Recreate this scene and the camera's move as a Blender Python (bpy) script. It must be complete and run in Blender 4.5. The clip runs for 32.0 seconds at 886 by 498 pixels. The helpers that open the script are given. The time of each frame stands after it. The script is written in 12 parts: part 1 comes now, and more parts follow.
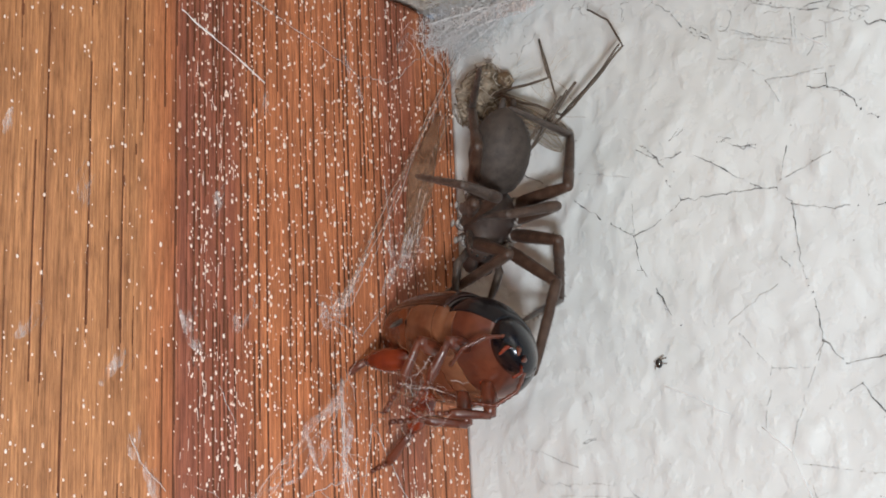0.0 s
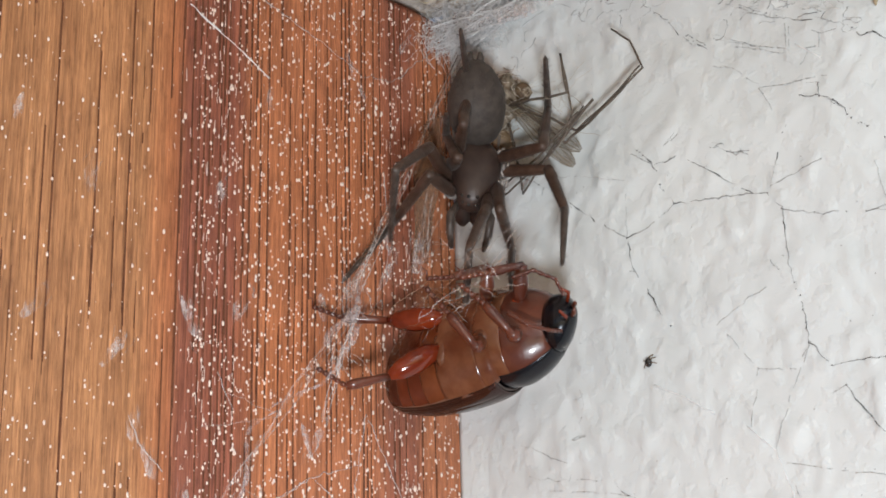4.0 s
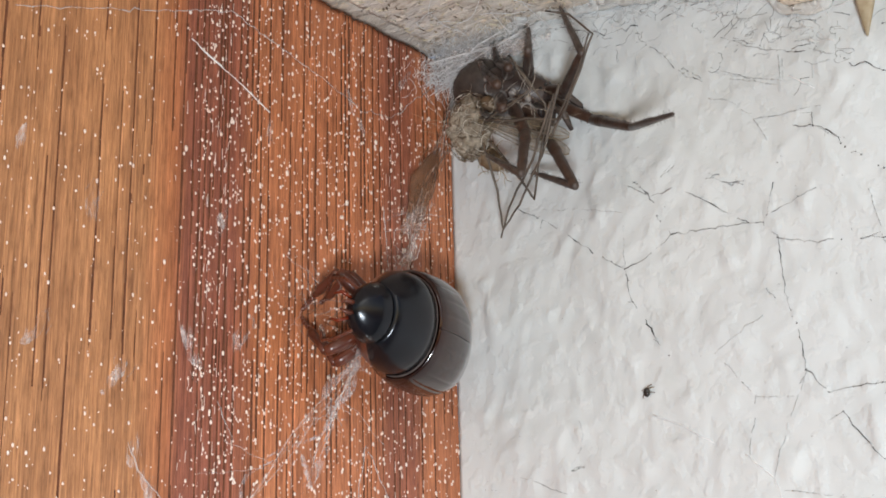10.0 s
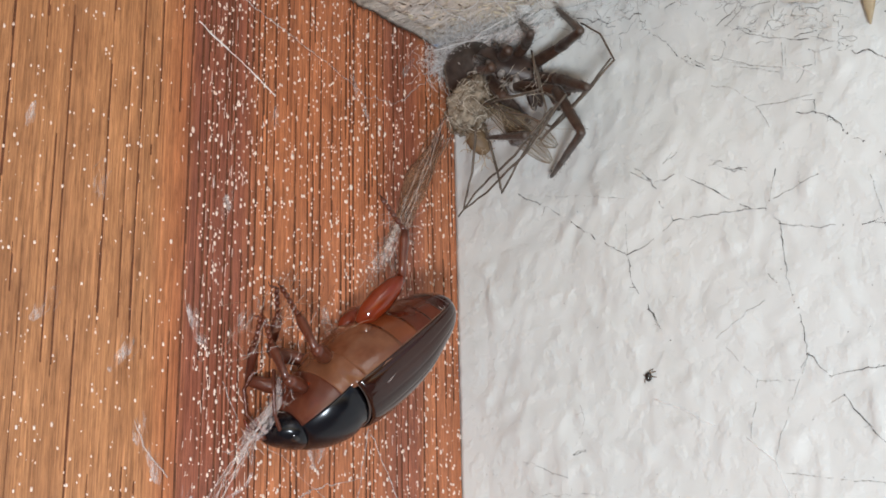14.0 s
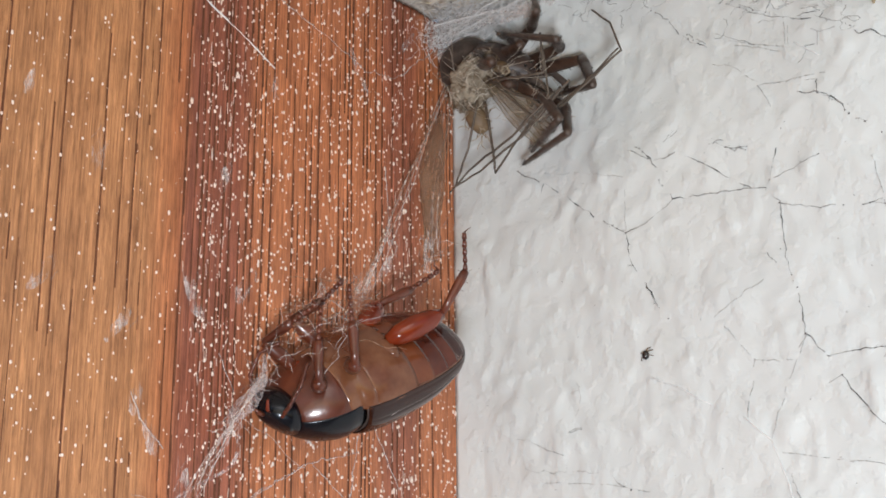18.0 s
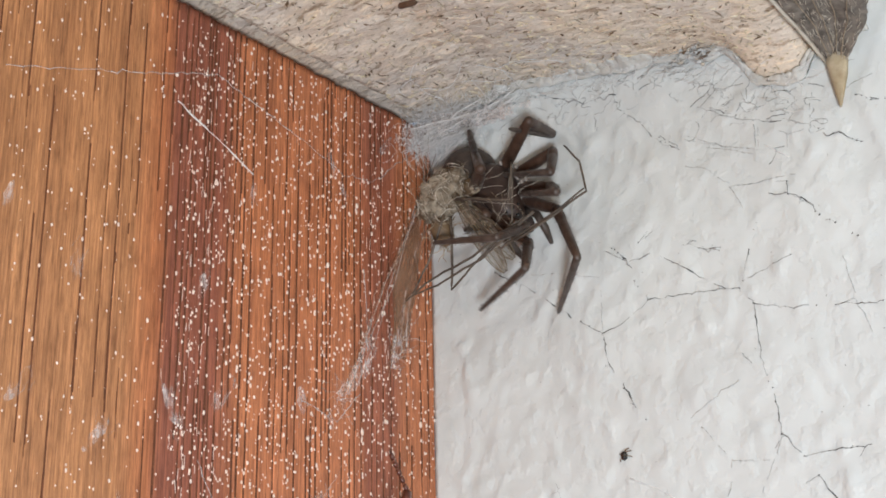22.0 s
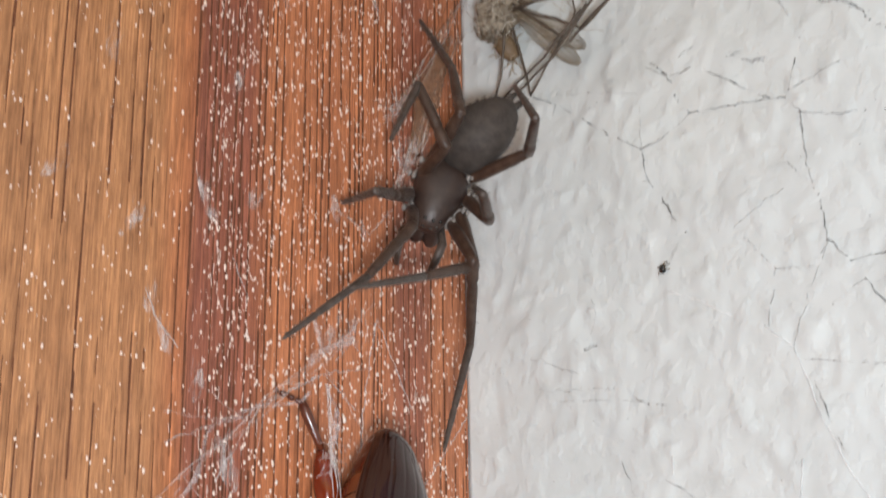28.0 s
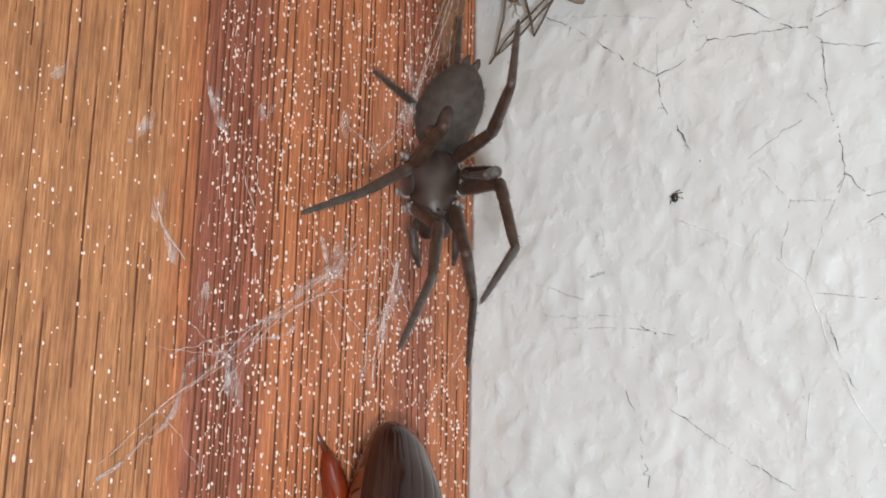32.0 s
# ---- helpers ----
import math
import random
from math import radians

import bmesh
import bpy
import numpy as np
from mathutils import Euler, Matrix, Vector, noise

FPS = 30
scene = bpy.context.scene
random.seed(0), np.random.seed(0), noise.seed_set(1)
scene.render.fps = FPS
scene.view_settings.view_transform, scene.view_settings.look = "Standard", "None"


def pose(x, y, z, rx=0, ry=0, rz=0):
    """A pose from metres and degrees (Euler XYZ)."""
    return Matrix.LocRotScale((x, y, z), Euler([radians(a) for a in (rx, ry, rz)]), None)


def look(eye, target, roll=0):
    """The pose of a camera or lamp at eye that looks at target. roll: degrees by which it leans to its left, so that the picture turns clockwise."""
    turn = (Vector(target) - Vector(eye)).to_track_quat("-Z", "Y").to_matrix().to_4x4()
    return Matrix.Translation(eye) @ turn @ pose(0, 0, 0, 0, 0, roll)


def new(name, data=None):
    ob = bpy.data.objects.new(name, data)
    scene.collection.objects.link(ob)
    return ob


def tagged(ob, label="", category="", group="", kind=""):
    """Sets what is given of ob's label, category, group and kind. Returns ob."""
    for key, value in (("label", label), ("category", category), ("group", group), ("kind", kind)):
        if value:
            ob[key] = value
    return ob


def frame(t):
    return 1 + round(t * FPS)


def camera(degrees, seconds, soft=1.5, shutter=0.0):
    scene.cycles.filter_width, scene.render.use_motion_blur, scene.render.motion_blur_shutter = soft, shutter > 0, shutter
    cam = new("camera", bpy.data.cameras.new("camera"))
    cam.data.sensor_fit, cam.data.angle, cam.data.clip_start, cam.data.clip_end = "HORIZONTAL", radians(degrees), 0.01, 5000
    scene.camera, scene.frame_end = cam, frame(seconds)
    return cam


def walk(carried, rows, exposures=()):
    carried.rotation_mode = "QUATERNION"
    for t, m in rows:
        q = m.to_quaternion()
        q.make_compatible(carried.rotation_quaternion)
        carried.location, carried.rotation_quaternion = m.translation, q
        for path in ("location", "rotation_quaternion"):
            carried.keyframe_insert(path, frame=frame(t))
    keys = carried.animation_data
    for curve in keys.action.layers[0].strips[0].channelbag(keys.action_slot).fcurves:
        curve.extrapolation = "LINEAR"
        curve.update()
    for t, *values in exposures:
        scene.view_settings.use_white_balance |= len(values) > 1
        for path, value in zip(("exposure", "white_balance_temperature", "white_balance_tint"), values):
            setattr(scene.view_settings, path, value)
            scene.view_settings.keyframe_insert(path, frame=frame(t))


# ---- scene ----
cam = camera(34.0, 32.0, soft=1.7, shutter=0.5)
walk(cam, [
    (0, pose(0.06399, -0.07842, -0.04698, 105.627, 2.519, 40.564)),
    (0.5, pose(0.06461, -0.07898, -0.04692, 106.079, 2.316, 40.656)),
    (1, pose(0.06406, -0.07843, -0.04707, 106.273, 2.519, 40.160)),
    (1.5, pose(0.06475, -0.07828, -0.04643, 106.429, 2.545, 40.134)),
    (2, pose(0.06502, -0.07828, -0.04702, 106.445, 2.327, 40.049)),
    (2.5, pose(0.06540, -0.07860, -0.04710, 106.036, 2.028, 40.147)),
    (3, pose(0.06489, -0.07863, -0.04772, 106.221, 1.996, 39.958)),
    (3.5, pose(0.06473, -0.07934, -0.04788, 105.124, 1.340, 40.161)),
    (4, pose(0.06490, -0.07964, -0.04870, 106.220, 1.141, 40.005)),
    (4.5, pose(0.06546, -0.07923, -0.04715, 106.360, 1.606, 40.466)),
    (6.5, pose(0.06593, -0.07972, -0.04818, 106.740, 1.151, 40.467)),
    (7, pose(0.06593, -0.07953, -0.04836, 106.757, 1.194, 40.522)),
    (7.5, pose(0.06543, -0.07905, -0.04891, 106.899, 1.291, 40.577)),
    (8, pose(0.06565, -0.07950, -0.04888, 107.055, 1.193, 40.522)),
    (8.5, pose(0.06594, -0.07959, -0.04955, 108.186, 1.181, 40.391)),
    (9, pose(0.06617, -0.08008, -0.04940, 108.052, 1.080, 40.286)),
    (9.5, pose(0.06570, -0.08004, -0.04988, 108.148, 1.152, 40.132)),
    (10, pose(0.06545, -0.07948, -0.05036, 108.373, 1.285, 40.352)),
    (10.5, pose(0.06531, -0.07979, -0.05037, 108.035, 0.877, 39.990)),
    (11, pose(0.06574, -0.07993, -0.05025, 108.574, 0.981, 40.208)),
    (11.5, pose(0.06569, -0.08011, -0.05035, 108.386, 0.854, 40.030)),
    (12, pose(0.06545, -0.08011, -0.05071, 108.349, 0.994, 39.964)),
    (12.5, pose(0.06564, -0.08016, -0.05075, 108.296, 0.982, 40.028)),
    (13, pose(0.06597, -0.08015, -0.05087, 108.041, 0.833, 40.200)),
    (13.5, pose(0.06602, -0.08028, -0.05073, 108.051, 0.689, 40.192)),
    (14, pose(0.06481, -0.08018, -0.05171, 108.484, 0.987, 39.838)),
    (14.5, pose(0.06464, -0.08017, -0.05170, 108.216, 0.793, 39.766)),
    (16.5, pose(0.06442, -0.08015, -0.05202, 108.252, 0.744, 39.600)),
    (17, pose(0.06476, -0.08042, -0.05161, 107.881, 0.452, 39.529)),
    (17.5, pose(0.06464, -0.08040, -0.05164, 107.932, 0.456, 39.510)),
    (18, pose(0.06411, -0.08015, -0.05208, 107.809, 0.398, 39.245)),
    (18.5, pose(0.06449, -0.07997, -0.05142, 107.652, 0.320, 39.412)),
    (19, pose(0.06523, -0.08047, -0.05067, 107.973, 0.373, 39.352)),
    (19.5, pose(0.06642, -0.08077, -0.05084, 109.902, 0.615, 39.362)),
    (20, pose(0.06639, -0.08084, -0.05139, 110.622, 0.836, 39.514)),
    (20.5, pose(0.06634, -0.08092, -0.05162, 111.361, 1.233, 39.442)),
    (21, pose(0.06670, -0.08119, -0.05091, 111.018, 0.892, 39.406)),
    (21.5, pose(0.06611, -0.08077, -0.05124, 111.069, 1.040, 39.356)),
    (22, pose(0.06528, -0.08057, -0.05124, 111.188, 1.127, 38.962)),
    (22.5, pose(0.06478, -0.08043, -0.05132, 110.822, 1.119, 38.703)),
    (23, pose(0.06525, -0.08023, -0.05133, 111.057, 1.136, 38.974)),
    (23.5, pose(0.06507, -0.07984, -0.05167, 111.156, 1.348, 39.015)),
    (24, pose(0.06491, -0.07998, -0.05144, 110.831, 1.196, 38.874)),
    (24.5, pose(0.06456, -0.08026, -0.05175, 110.005, 0.737, 39.031)),
    (25, pose(0.06489, -0.07998, -0.05126, 110.762, 1.119, 38.755)),
    (25.5, pose(0.06515, -0.08008, -0.05211, 107.857, 0.600, 39.753)),
    (27.5, pose(0.06390, -0.08141, -0.05762, 109.442, 0.773, 39.522)),
    (28, pose(0.05969, -0.07920, -0.05818, 108.557, 0.630, 38.127)),
    (28.5, pose(0.05632, -0.07866, -0.05788, 105.229, 0.179, 36.743)),
    (29, pose(0.05661, -0.07856, -0.05831, 105.199, 0.057, 36.823)),
    (29.5, pose(0.05711, -0.07875, -0.05821, 104.964, -0.131, 36.972)),
    (30, pose(0.05794, -0.07859, -0.05855, 106.243, -0.090, 37.234)),
    (30.5, pose(0.05845, -0.07851, -0.05821, 105.795, -0.395, 37.350)),
    (31, pose(0.05692, -0.07841, -0.05878, 106.298, -0.050, 36.677)),
    (31.5, pose(0.05734, -0.07875, -0.05821, 105.841, -0.395, 36.928)),
    (32, pose(0.05750, -0.07921, -0.05807, 105.603, -1.111, 36.829)),
], exposures=[(0, 0.0), (25.5, 0.0), (27.5, -0.04), (32, -0.06)])

C = 0.01  # one centimetre: the plan below is drawn in centimetres

# ---- light: a dull daylight and one small lamp held low behind the camera ----
world = bpy.data.worlds.new("sky")
scene.world = world
world.use_nodes = True
sky = world.node_tree.nodes.new("ShaderNodeTexSky")
sky.sky_type, sky.sun_disc = "NISHITA", False
sky.sun_elevation, sky.sun_rotation = radians(28), radians(132)
world.node_tree.nodes["Background"].inputs["Strength"].default_value = 0.085
world.node_tree.links.new(sky.outputs["Color"], world.node_tree.nodes["Background"].inputs["Color"])


def lamp(name, kind, m, energy, colour):
    data = bpy.data.lights.new(name, kind)
    data.energy, data.color = energy, colour
    ob = new(name, data)
    ob.matrix_world = m
    return ob


sun = lamp("sun", "SUN", look((5, -4.5, 3.5), (0, 0, 0)), 0.2, (0.98, 0.98, 1.0))
sun.data.angle = radians(25)
torch = lamp("torch", "AREA", look((0.106, -0.128, -0.096), (0.004, -0.008, -0.014)), 0.255, (0.925, 0.985, 1.05))
torch.data.shape, torch.data.size = "DISK", 0.018


# ---- materials ----
def shader(name, rough=0.6, **extra):
    mat = bpy.data.materials.new(name)
    mat.use_nodes = True
    tree = mat.node_tree
    bsdf = tree.nodes["Principled BSDF"]
    bsdf.inputs["Roughness"].default_value = rough
    for key, value in extra.items():
        bsdf.inputs[key.replace("_", " ")].default_value = value
    return mat, tree, bsdf


def node(tree, kind, links=(), operation="", **values):
    n = tree.nodes.new(kind)
    if operation:
        n.operation = operation
    for key, value in values.items():
        n.inputs[key].default_value = value
    for socket, source in links:
        tree.links.new(source, n.inputs[socket])
    return n


def placed(tree, scale=(1, 1, 1)):
    """Object coordinates in metres, stretched by scale."""
    co = node(tree, "ShaderNodeTexCoord")
    return node(tree, "ShaderNodeMapping", [("Vector", co.outputs["Object"])], Scale=scale).outputs["Vector"]


def ramp(tree, source, stops):
    n = node(tree, "ShaderNodeValToRGB", [("Fac", source)])
    while len(n.color_ramp.elements) < len(stops):
        n.color_ramp.elements.new(0.5)
    for e, (at, colour) in zip(n.color_ramp.elements, stops):
        e.position, e.color = at, (*colour, 1) if len(colour) == 3 else colour
    return n.outputs["Color"]


def mixed(tree, fac, a, b, how="MIX"):
    n = node(tree, "ShaderNodeMix")
    n.data_type, n.blend_type = "RGBA", how
    for socket, value in ((n.inputs[0], fac), (n.inputs[6], a), (n.inputs[7], b)):
        if isinstance(value, (int, float)):
            socket.default_value = value
        elif isinstance(value, tuple):
            socket.default_value = (*value, 1)
        else:
            tree.links.new(value, socket)
    return n.outputs[2]


def noise_tex(tree, vector, scale, detail=4.0, rough=0.6):
    n = node(tree, "ShaderNodeTexNoise", [("Vector", vector)], Scale=scale, Detail=detail, Roughness=rough)
    return n.outputs["Fac"]


def bumped(tree, bsdf, height, strength=0.3, distance=0.0002):
    b = node(tree, "ShaderNodeBump", [("Height", height)], Strength=strength, Distance=distance)
    tree.links.new(b.outputs["Normal"], bsdf.inputs["Normal"])


def plain(name, colour, colour2, scale, rough=0.6, bump=0.2, stretch=(1, 1, 1), **extra):
    """Two colours broken up by noise at two scales, with a fine relief."""
    mat, tree, bsdf = shader(name, rough, **extra)
    v = placed(tree, stretch)
    big, fine = noise_tex(tree, v, scale), noise_tex(tree, v, scale * 6)
    base = mixed(tree, ramp(tree, big, [(0.35, (0, 0, 0)), (0.65, (1, 1, 1))]), colour, colour2)
    base = mixed(tree, 0.35, base, ramp(tree, fine, [(0.3, (0.55, 0.55, 0.55)), (0.7, (1, 1, 1))]), "MULTIPLY")
    tree.links.new(base, bsdf.inputs["Base Color"])
    bumped(tree, bsdf, fine, bump, 0.00006)
    return mat


def wood_material():
    mat, tree, bsdf = shader("stained_oak", 0.42)
    v = placed(tree)
    y = node(tree, "ShaderNodeSeparateXYZ", [("Vector", v)]).outputs["Y"]
    streak = noise_tex(tree, placed(tree, (1, 1, 0.035)), 2600, 5, 0.65)
    wide = noise_tex(tree, placed(tree, (1, 1, 0.06)), 420, 4, 0.6)
    slow = noise_tex(tree, placed(tree, (1, 1, 0.3)), 60, 3)
    wobble = node(tree, "ShaderNodeMath", [(0, wide)], operation="MULTIPLY_ADD")
    wobble.inputs[1].default_value, wobble.inputs[2].default_value = 0.0022, -0.0011
    edge = node(tree, "ShaderNodeMath", [(0, y), (1, wobble.outputs[0])], operation="ADD").outputs[0]
    # the boards' own bands of darker heartwood, from the room side to the wall
    place = node(tree, "ShaderNodeMapRange", [("Value", edge)])
    place.inputs["From Min"].default_value, place.inputs["From Max"].default_value = -0.045, 0.0
    bands = ramp(tree, place.outputs[0], [
        (0.0, (0.452, 0.220, 0.096)), (0.36, (0.452, 0.209, 0.090)), (0.405, (0.487, 0.178, 0.072)), (0.43, (0.280, 0.092, 0.053)), (0.52, (0.294, 0.094, 0.054)),
        (0.56, (0.508, 0.187, 0.080)), (0.80, (0.487, 0.178, 0.080)), (0.84, (0.337, 0.113, 0.064)), (0.89, (0.348, 0.119, 0.066)), (0.92, (0.487, 0.180, 0.080))])
    hair = noise_tex(tree, placed(tree, (1, 1, 0.03)), 8200, 4, 0.65)
    fleck = noise_tex(tree, placed(tree, (1, 1, 0.16)), 3600, 5, 0.7)
    cloud = noise_tex(tree, placed(tree, (1, 1, 0.5)), 700, 5, 0.65)
    tone = mixed(tree, 0.40, bands, ramp(tree, wide, [(0.36, (0.62, 0.54, 0.50)), (0.6, (1.12, 1.1, 1.06))]), "MULTIPLY")
    tone = mixed(tree, 0.42, tone, ramp(tree, streak, [(0.36, (0.40, 0.32, 0.28)), (0.48, (0.92, 0.92, 0.92)), (0.64, (1.38, 1.38, 1.38))]), "MULTIPLY")
    tone = mixed(tree, 0.58, tone, ramp(tree, hair, [(0.36, (0.52, 0.45, 0.42)), (0.5, (1, 1, 1)), (0.64, (1.42, 1.46, 1.55))]), "MULTIPLY")
    tone = mixed(tree, 0.60, tone, ramp(tree, fleck, [(0.34, (0.50, 0.42, 0.38)), (0.48, (1, 1, 1)), (0.66, (1.30, 1.32, 1.36))]), "MULTIPLY")
    tone = mixed(tree, 0.45, tone, ramp(tree, cloud, [(0.34, (0.74, 0.68, 0.64)), (0.64, (1.14, 1.14, 1.12))]), "MULTIPLY")
    tone = mixed(tree, 0.5, tone, ramp(tree, slow, [(0.36, (0.8, 0.75, 0.72)), (0.64, (1.1, 1.08, 1.05))]), "MULTIPLY")
    tree.links.new(tone, bsdf.inputs["Base Color"])
    tree.links.new(ramp(tree, streak, [(0.3, (0.6, 0.6, 0.6)), (0.7, (0.34, 0.34, 0.34))]), bsdf.inputs["Roughness"])
    ridges = node(tree, "ShaderNodeMath", [(0, fleck), (1, hair)], operation="ADD").outputs[0]
    bumped(tree, bsdf, ridges, 0.5, 0.00008)
    return mat


def plaster_material():
    mat, tree, bsdf = shader("white_emulsion", 0.42)
    v = placed(tree)
    big, mid, fine = noise_tex(tree, v, 70, 3), noise_tex(tree, v, 420, 5), noise_tex(tree, v, 2600, 4)
    tone = mixed(tree, ramp(tree, big, [(0.35, (0, 0, 0)), (0.7, (1, 1, 1))]), (0.64, 0.665, 0.655), (0.59, 0.615, 0.61))
    tone = mixed(tree, 0.4, tone, ramp(tree, mid, [(0.28, (0.80, 0.80, 0.78)), (0.5, (1, 1, 1))]), "MULTIPLY")
    tone = mixed(tree, 0.25, tone, ramp(tree, fine, [(0.22, (0.72, 0.72, 0.72)), (0.34, (1, 1, 1))]), "MULTIPLY")
    tree.links.new(tone, bsdf.inputs["Base Color"])
    dents = ramp(tree, noise_tex(tree, v, 900, 3, 0.5), [(0.5, (0, 0, 0)), (0.72, (1, 1, 1))])
    grey = node(tree, "ShaderNodeRGBToBW", [("Color", dents)]).outputs[0]
    grain = node(tree, "ShaderNodeMath", [(0, mid), (1, grey)], operation="ADD").outputs[0]
    bumped(tree, bsdf, grain, 0.3, 0.0002)
    return mat


def chipboard_material():
    mat, tree, bsdf = shader("raw_chipboard", 0.85)
    v = placed(tree)

    def flakes(turn, across, along):
        m = node(tree, "ShaderNodeMapping", [("Vector", v)])
        m.inputs["Rotation"].default_value, m.inputs["Scale"].default_value = (0, 0, radians(turn)), (along, 1, 1)
        return noise_tex(tree, m.outputs[0], across, 3, 0.55)

    big, mid, fine = noise_tex(tree, v, 90, 4), noise_tex(tree, placed(tree, (1, 1.8, 1)), 1100, 6, 0.7), noise_tex(tree, v, 5200, 4)
    tone = mixed(tree, ramp(tree, big, [(0.36, (0, 0, 0)), (0.64, (1, 1, 1))]), (0.76, 0.635, 0.50), (0.68, 0.615, 0.555))
    for turn, across, dark, light in ((12, 1700, (0.46, 0.38, 0.30), (1.22, 1.17, 1.08)), (-38, 2000, (0.50, 0.40, 0.31), (1.24, 1.18, 1.08)), (68, 1300, (0.58, 0.50, 0.42), (1.15, 1.13, 1.08)), (-75, 2300, (0.48, 0.40, 0.33), (1.2, 1.2, 1.18))):
        tone = mixed(tree, 0.62, tone, ramp(tree, flakes(turn, across, 0.3), [(0.345, dark), (0.375, (1, 1, 1)), (0.61, (1, 1, 1)), (0.65, light)]), "MULTIPLY")
    tone = mixed(tree, 0.35, tone, ramp(tree, mid, [(0.30, (0.5, 0.43, 0.36)), (0.46, (1, 1, 1)), (0.8, (1.18, 1.16, 1.12))]), "MULTIPLY")
    tone = mixed(tree, 0.5, tone, ramp(tree, fine, [(0.30, (0.55, 0.48, 0.42)), (0.42, (1, 1, 1))]), "MULTIPLY")
    tree.links.new(tone, bsdf.inputs["Base Color"])
    relief = node(tree, "ShaderNodeMath", [(0, mid), (1, flakes(-38, 2000, 0.3))], operation="ADD").outputs[0]
    bumped(tree, bsdf, relief, 0.8, 0.0003)
    return mat


M_WOOD, M_PLASTER, M_CHIP = wood_material(), plaster_material(), chipboard_material()
M_PORE = plain("wood_pore", (0.085, 0.024, 0.008), (0.16, 0.050, 0.018), 900, 0.8)
M_BOUNCE = plain("pale_bounce_floor", (0.62, 0.61, 0.58), (0.5, 0.49, 0.47), 40, 0.8)
M_DUST = plain("pale_dust", (0.82, 0.62, 0.51), (0.93, 0.81, 0.73), 3000, 0.7)


# ---- mesh helpers ----
def mesh_of(name, verts, faces, mats, indices=None, smooth=True):
    me = bpy.data.meshes.new(name)
    me.from_pydata([tuple(c * C for c in v) for v in verts], [], faces)
    for m in mats:
        me.materials.append(m)
    if indices is not None:
        me.polygons.foreach_set("material_index", indices)
    me.polygons.foreach_set("use_smooth", [smooth] * len(me.polygons))
    me.update()
    return me


def steps(spans):
    """A run of ascending numbers: (start, end, step) spans laid end to end."""
    out = []
    for a, b, s in spans:
        out += [a + (b - a) * i / max(1, round((b - a) / s)) for i in range(max(1, round((b - a) / s)))]
    return out + [spans[-1][1]]


def slab(name, us, vs, front, depth, mats, pick=None):
    """A relief sheet front(u, v) over a grid, closed to a solid by a back that lies depth(x, y, z) behind it."""
    nu, nv = len(us), len(vs)
    verts = [front(u, v) for u in us for v in vs]
    faces = [(i * nv + j, (i + 1) * nv + j, (i + 1) * nv + j + 1, i * nv + j + 1) for i in range(nu - 1) for j in range(nv - 1)]
    index = [pick(us[i], vs[j], us[i + 1], vs[j + 1]) if pick else 0 for i in range(nu - 1) for j in range(nv - 1)]
    ring = [i * nv for i in range(nu)] + [(nu - 1) * nv + j for j in range(1, nv)] + [i * nv + nv - 1 for i in range(nu - 2, -1, -1)] + [j for j in range(nv - 2, 0, -1)]
    base = len(verts)
    verts += [depth(*verts[k]) for k in ring]
    n = len(ring)
    faces += [(ring[(k + 1) % n], ring[k], base + k, base + (k + 1) % n) for k in range(n)]
    faces.append(tuple(base + k for k in range(n)))
    index += [0] * (n + 1)
    return mesh_of(name, verts, faces, mats, index)


# ---- the corner: oak board, plastered wall, chipboard soffit ----
def soffit_z(x, y):
    swollen = 0.30 * math.exp(-((x - 2.98) / 0.26) ** 4) * math.exp(min(0.0, y) / 0.22)
    return -0.04 - 0.012 * y - 0.19 * max(0.0, x - 0.9) + 0.06 * min(x, 0.9) - swollen


def n3(x, y, z, s):
    return noise.noise(Vector((x * s, y * s, z * s)))


def wall_relief(x, z):
    lump = n3(x, 3.1, z, 1.7) * 0.024 + n3(x + 0.3 * n3(x, 9, z, 3.0), 7.7, z, 4.2) * 0.013
    ridge = max(0.0, 0.14 - abs(n3(x * 1.6, 12.4, z, 2.6))) * 0.075
    pit = n3(x, 1.2, z * 0.8, 10.0) * 0.0055 + max(0.0, n3(x, 6.2, z, 6.5) - 0.3) * 0.045
    fade = min(1.0, max(0.15, x / 0.25))
    return -(lump + ridge + pit) * fade


def build_wall():
    xs = steps([(0.0, 4.8, 0.032), (4.8, 40.0, 2.0)])
    zs = steps([(-22.0, -6.4, 1.2), (-6.4, 1.2, 0.034), (1.2, 20.0, 2.0)])
    me = slab("wall_back", xs, zs, lambda x, z: (x, wall_relief(x, z) if x < 5.2 and -6.6 < z < 1.3 else 0.0, z), lambda x, y, z: (x, 9.0, z), [M_PLASTER])
    tagged(new("wall_back", me), "white painted plaster wall, lumpy and finely cracked", "wall", kind="structure")


random.seed(4)
GRAIN = []
_y = -9.0
while _y < -0.02:
    GRAIN.append((_y, random.uniform(0.6, 1.0) if _y > -2.62 else random.uniform(0.42, 0.9), random.uniform(0, 50)))
    _y += random.choice((0.045, 0.06, 0.08, 0.10, 0.13)) * (0.85 if _y > -2.7 else 1.1) * (0.5 if -2.55 < _y < -2.1 else 1.0)


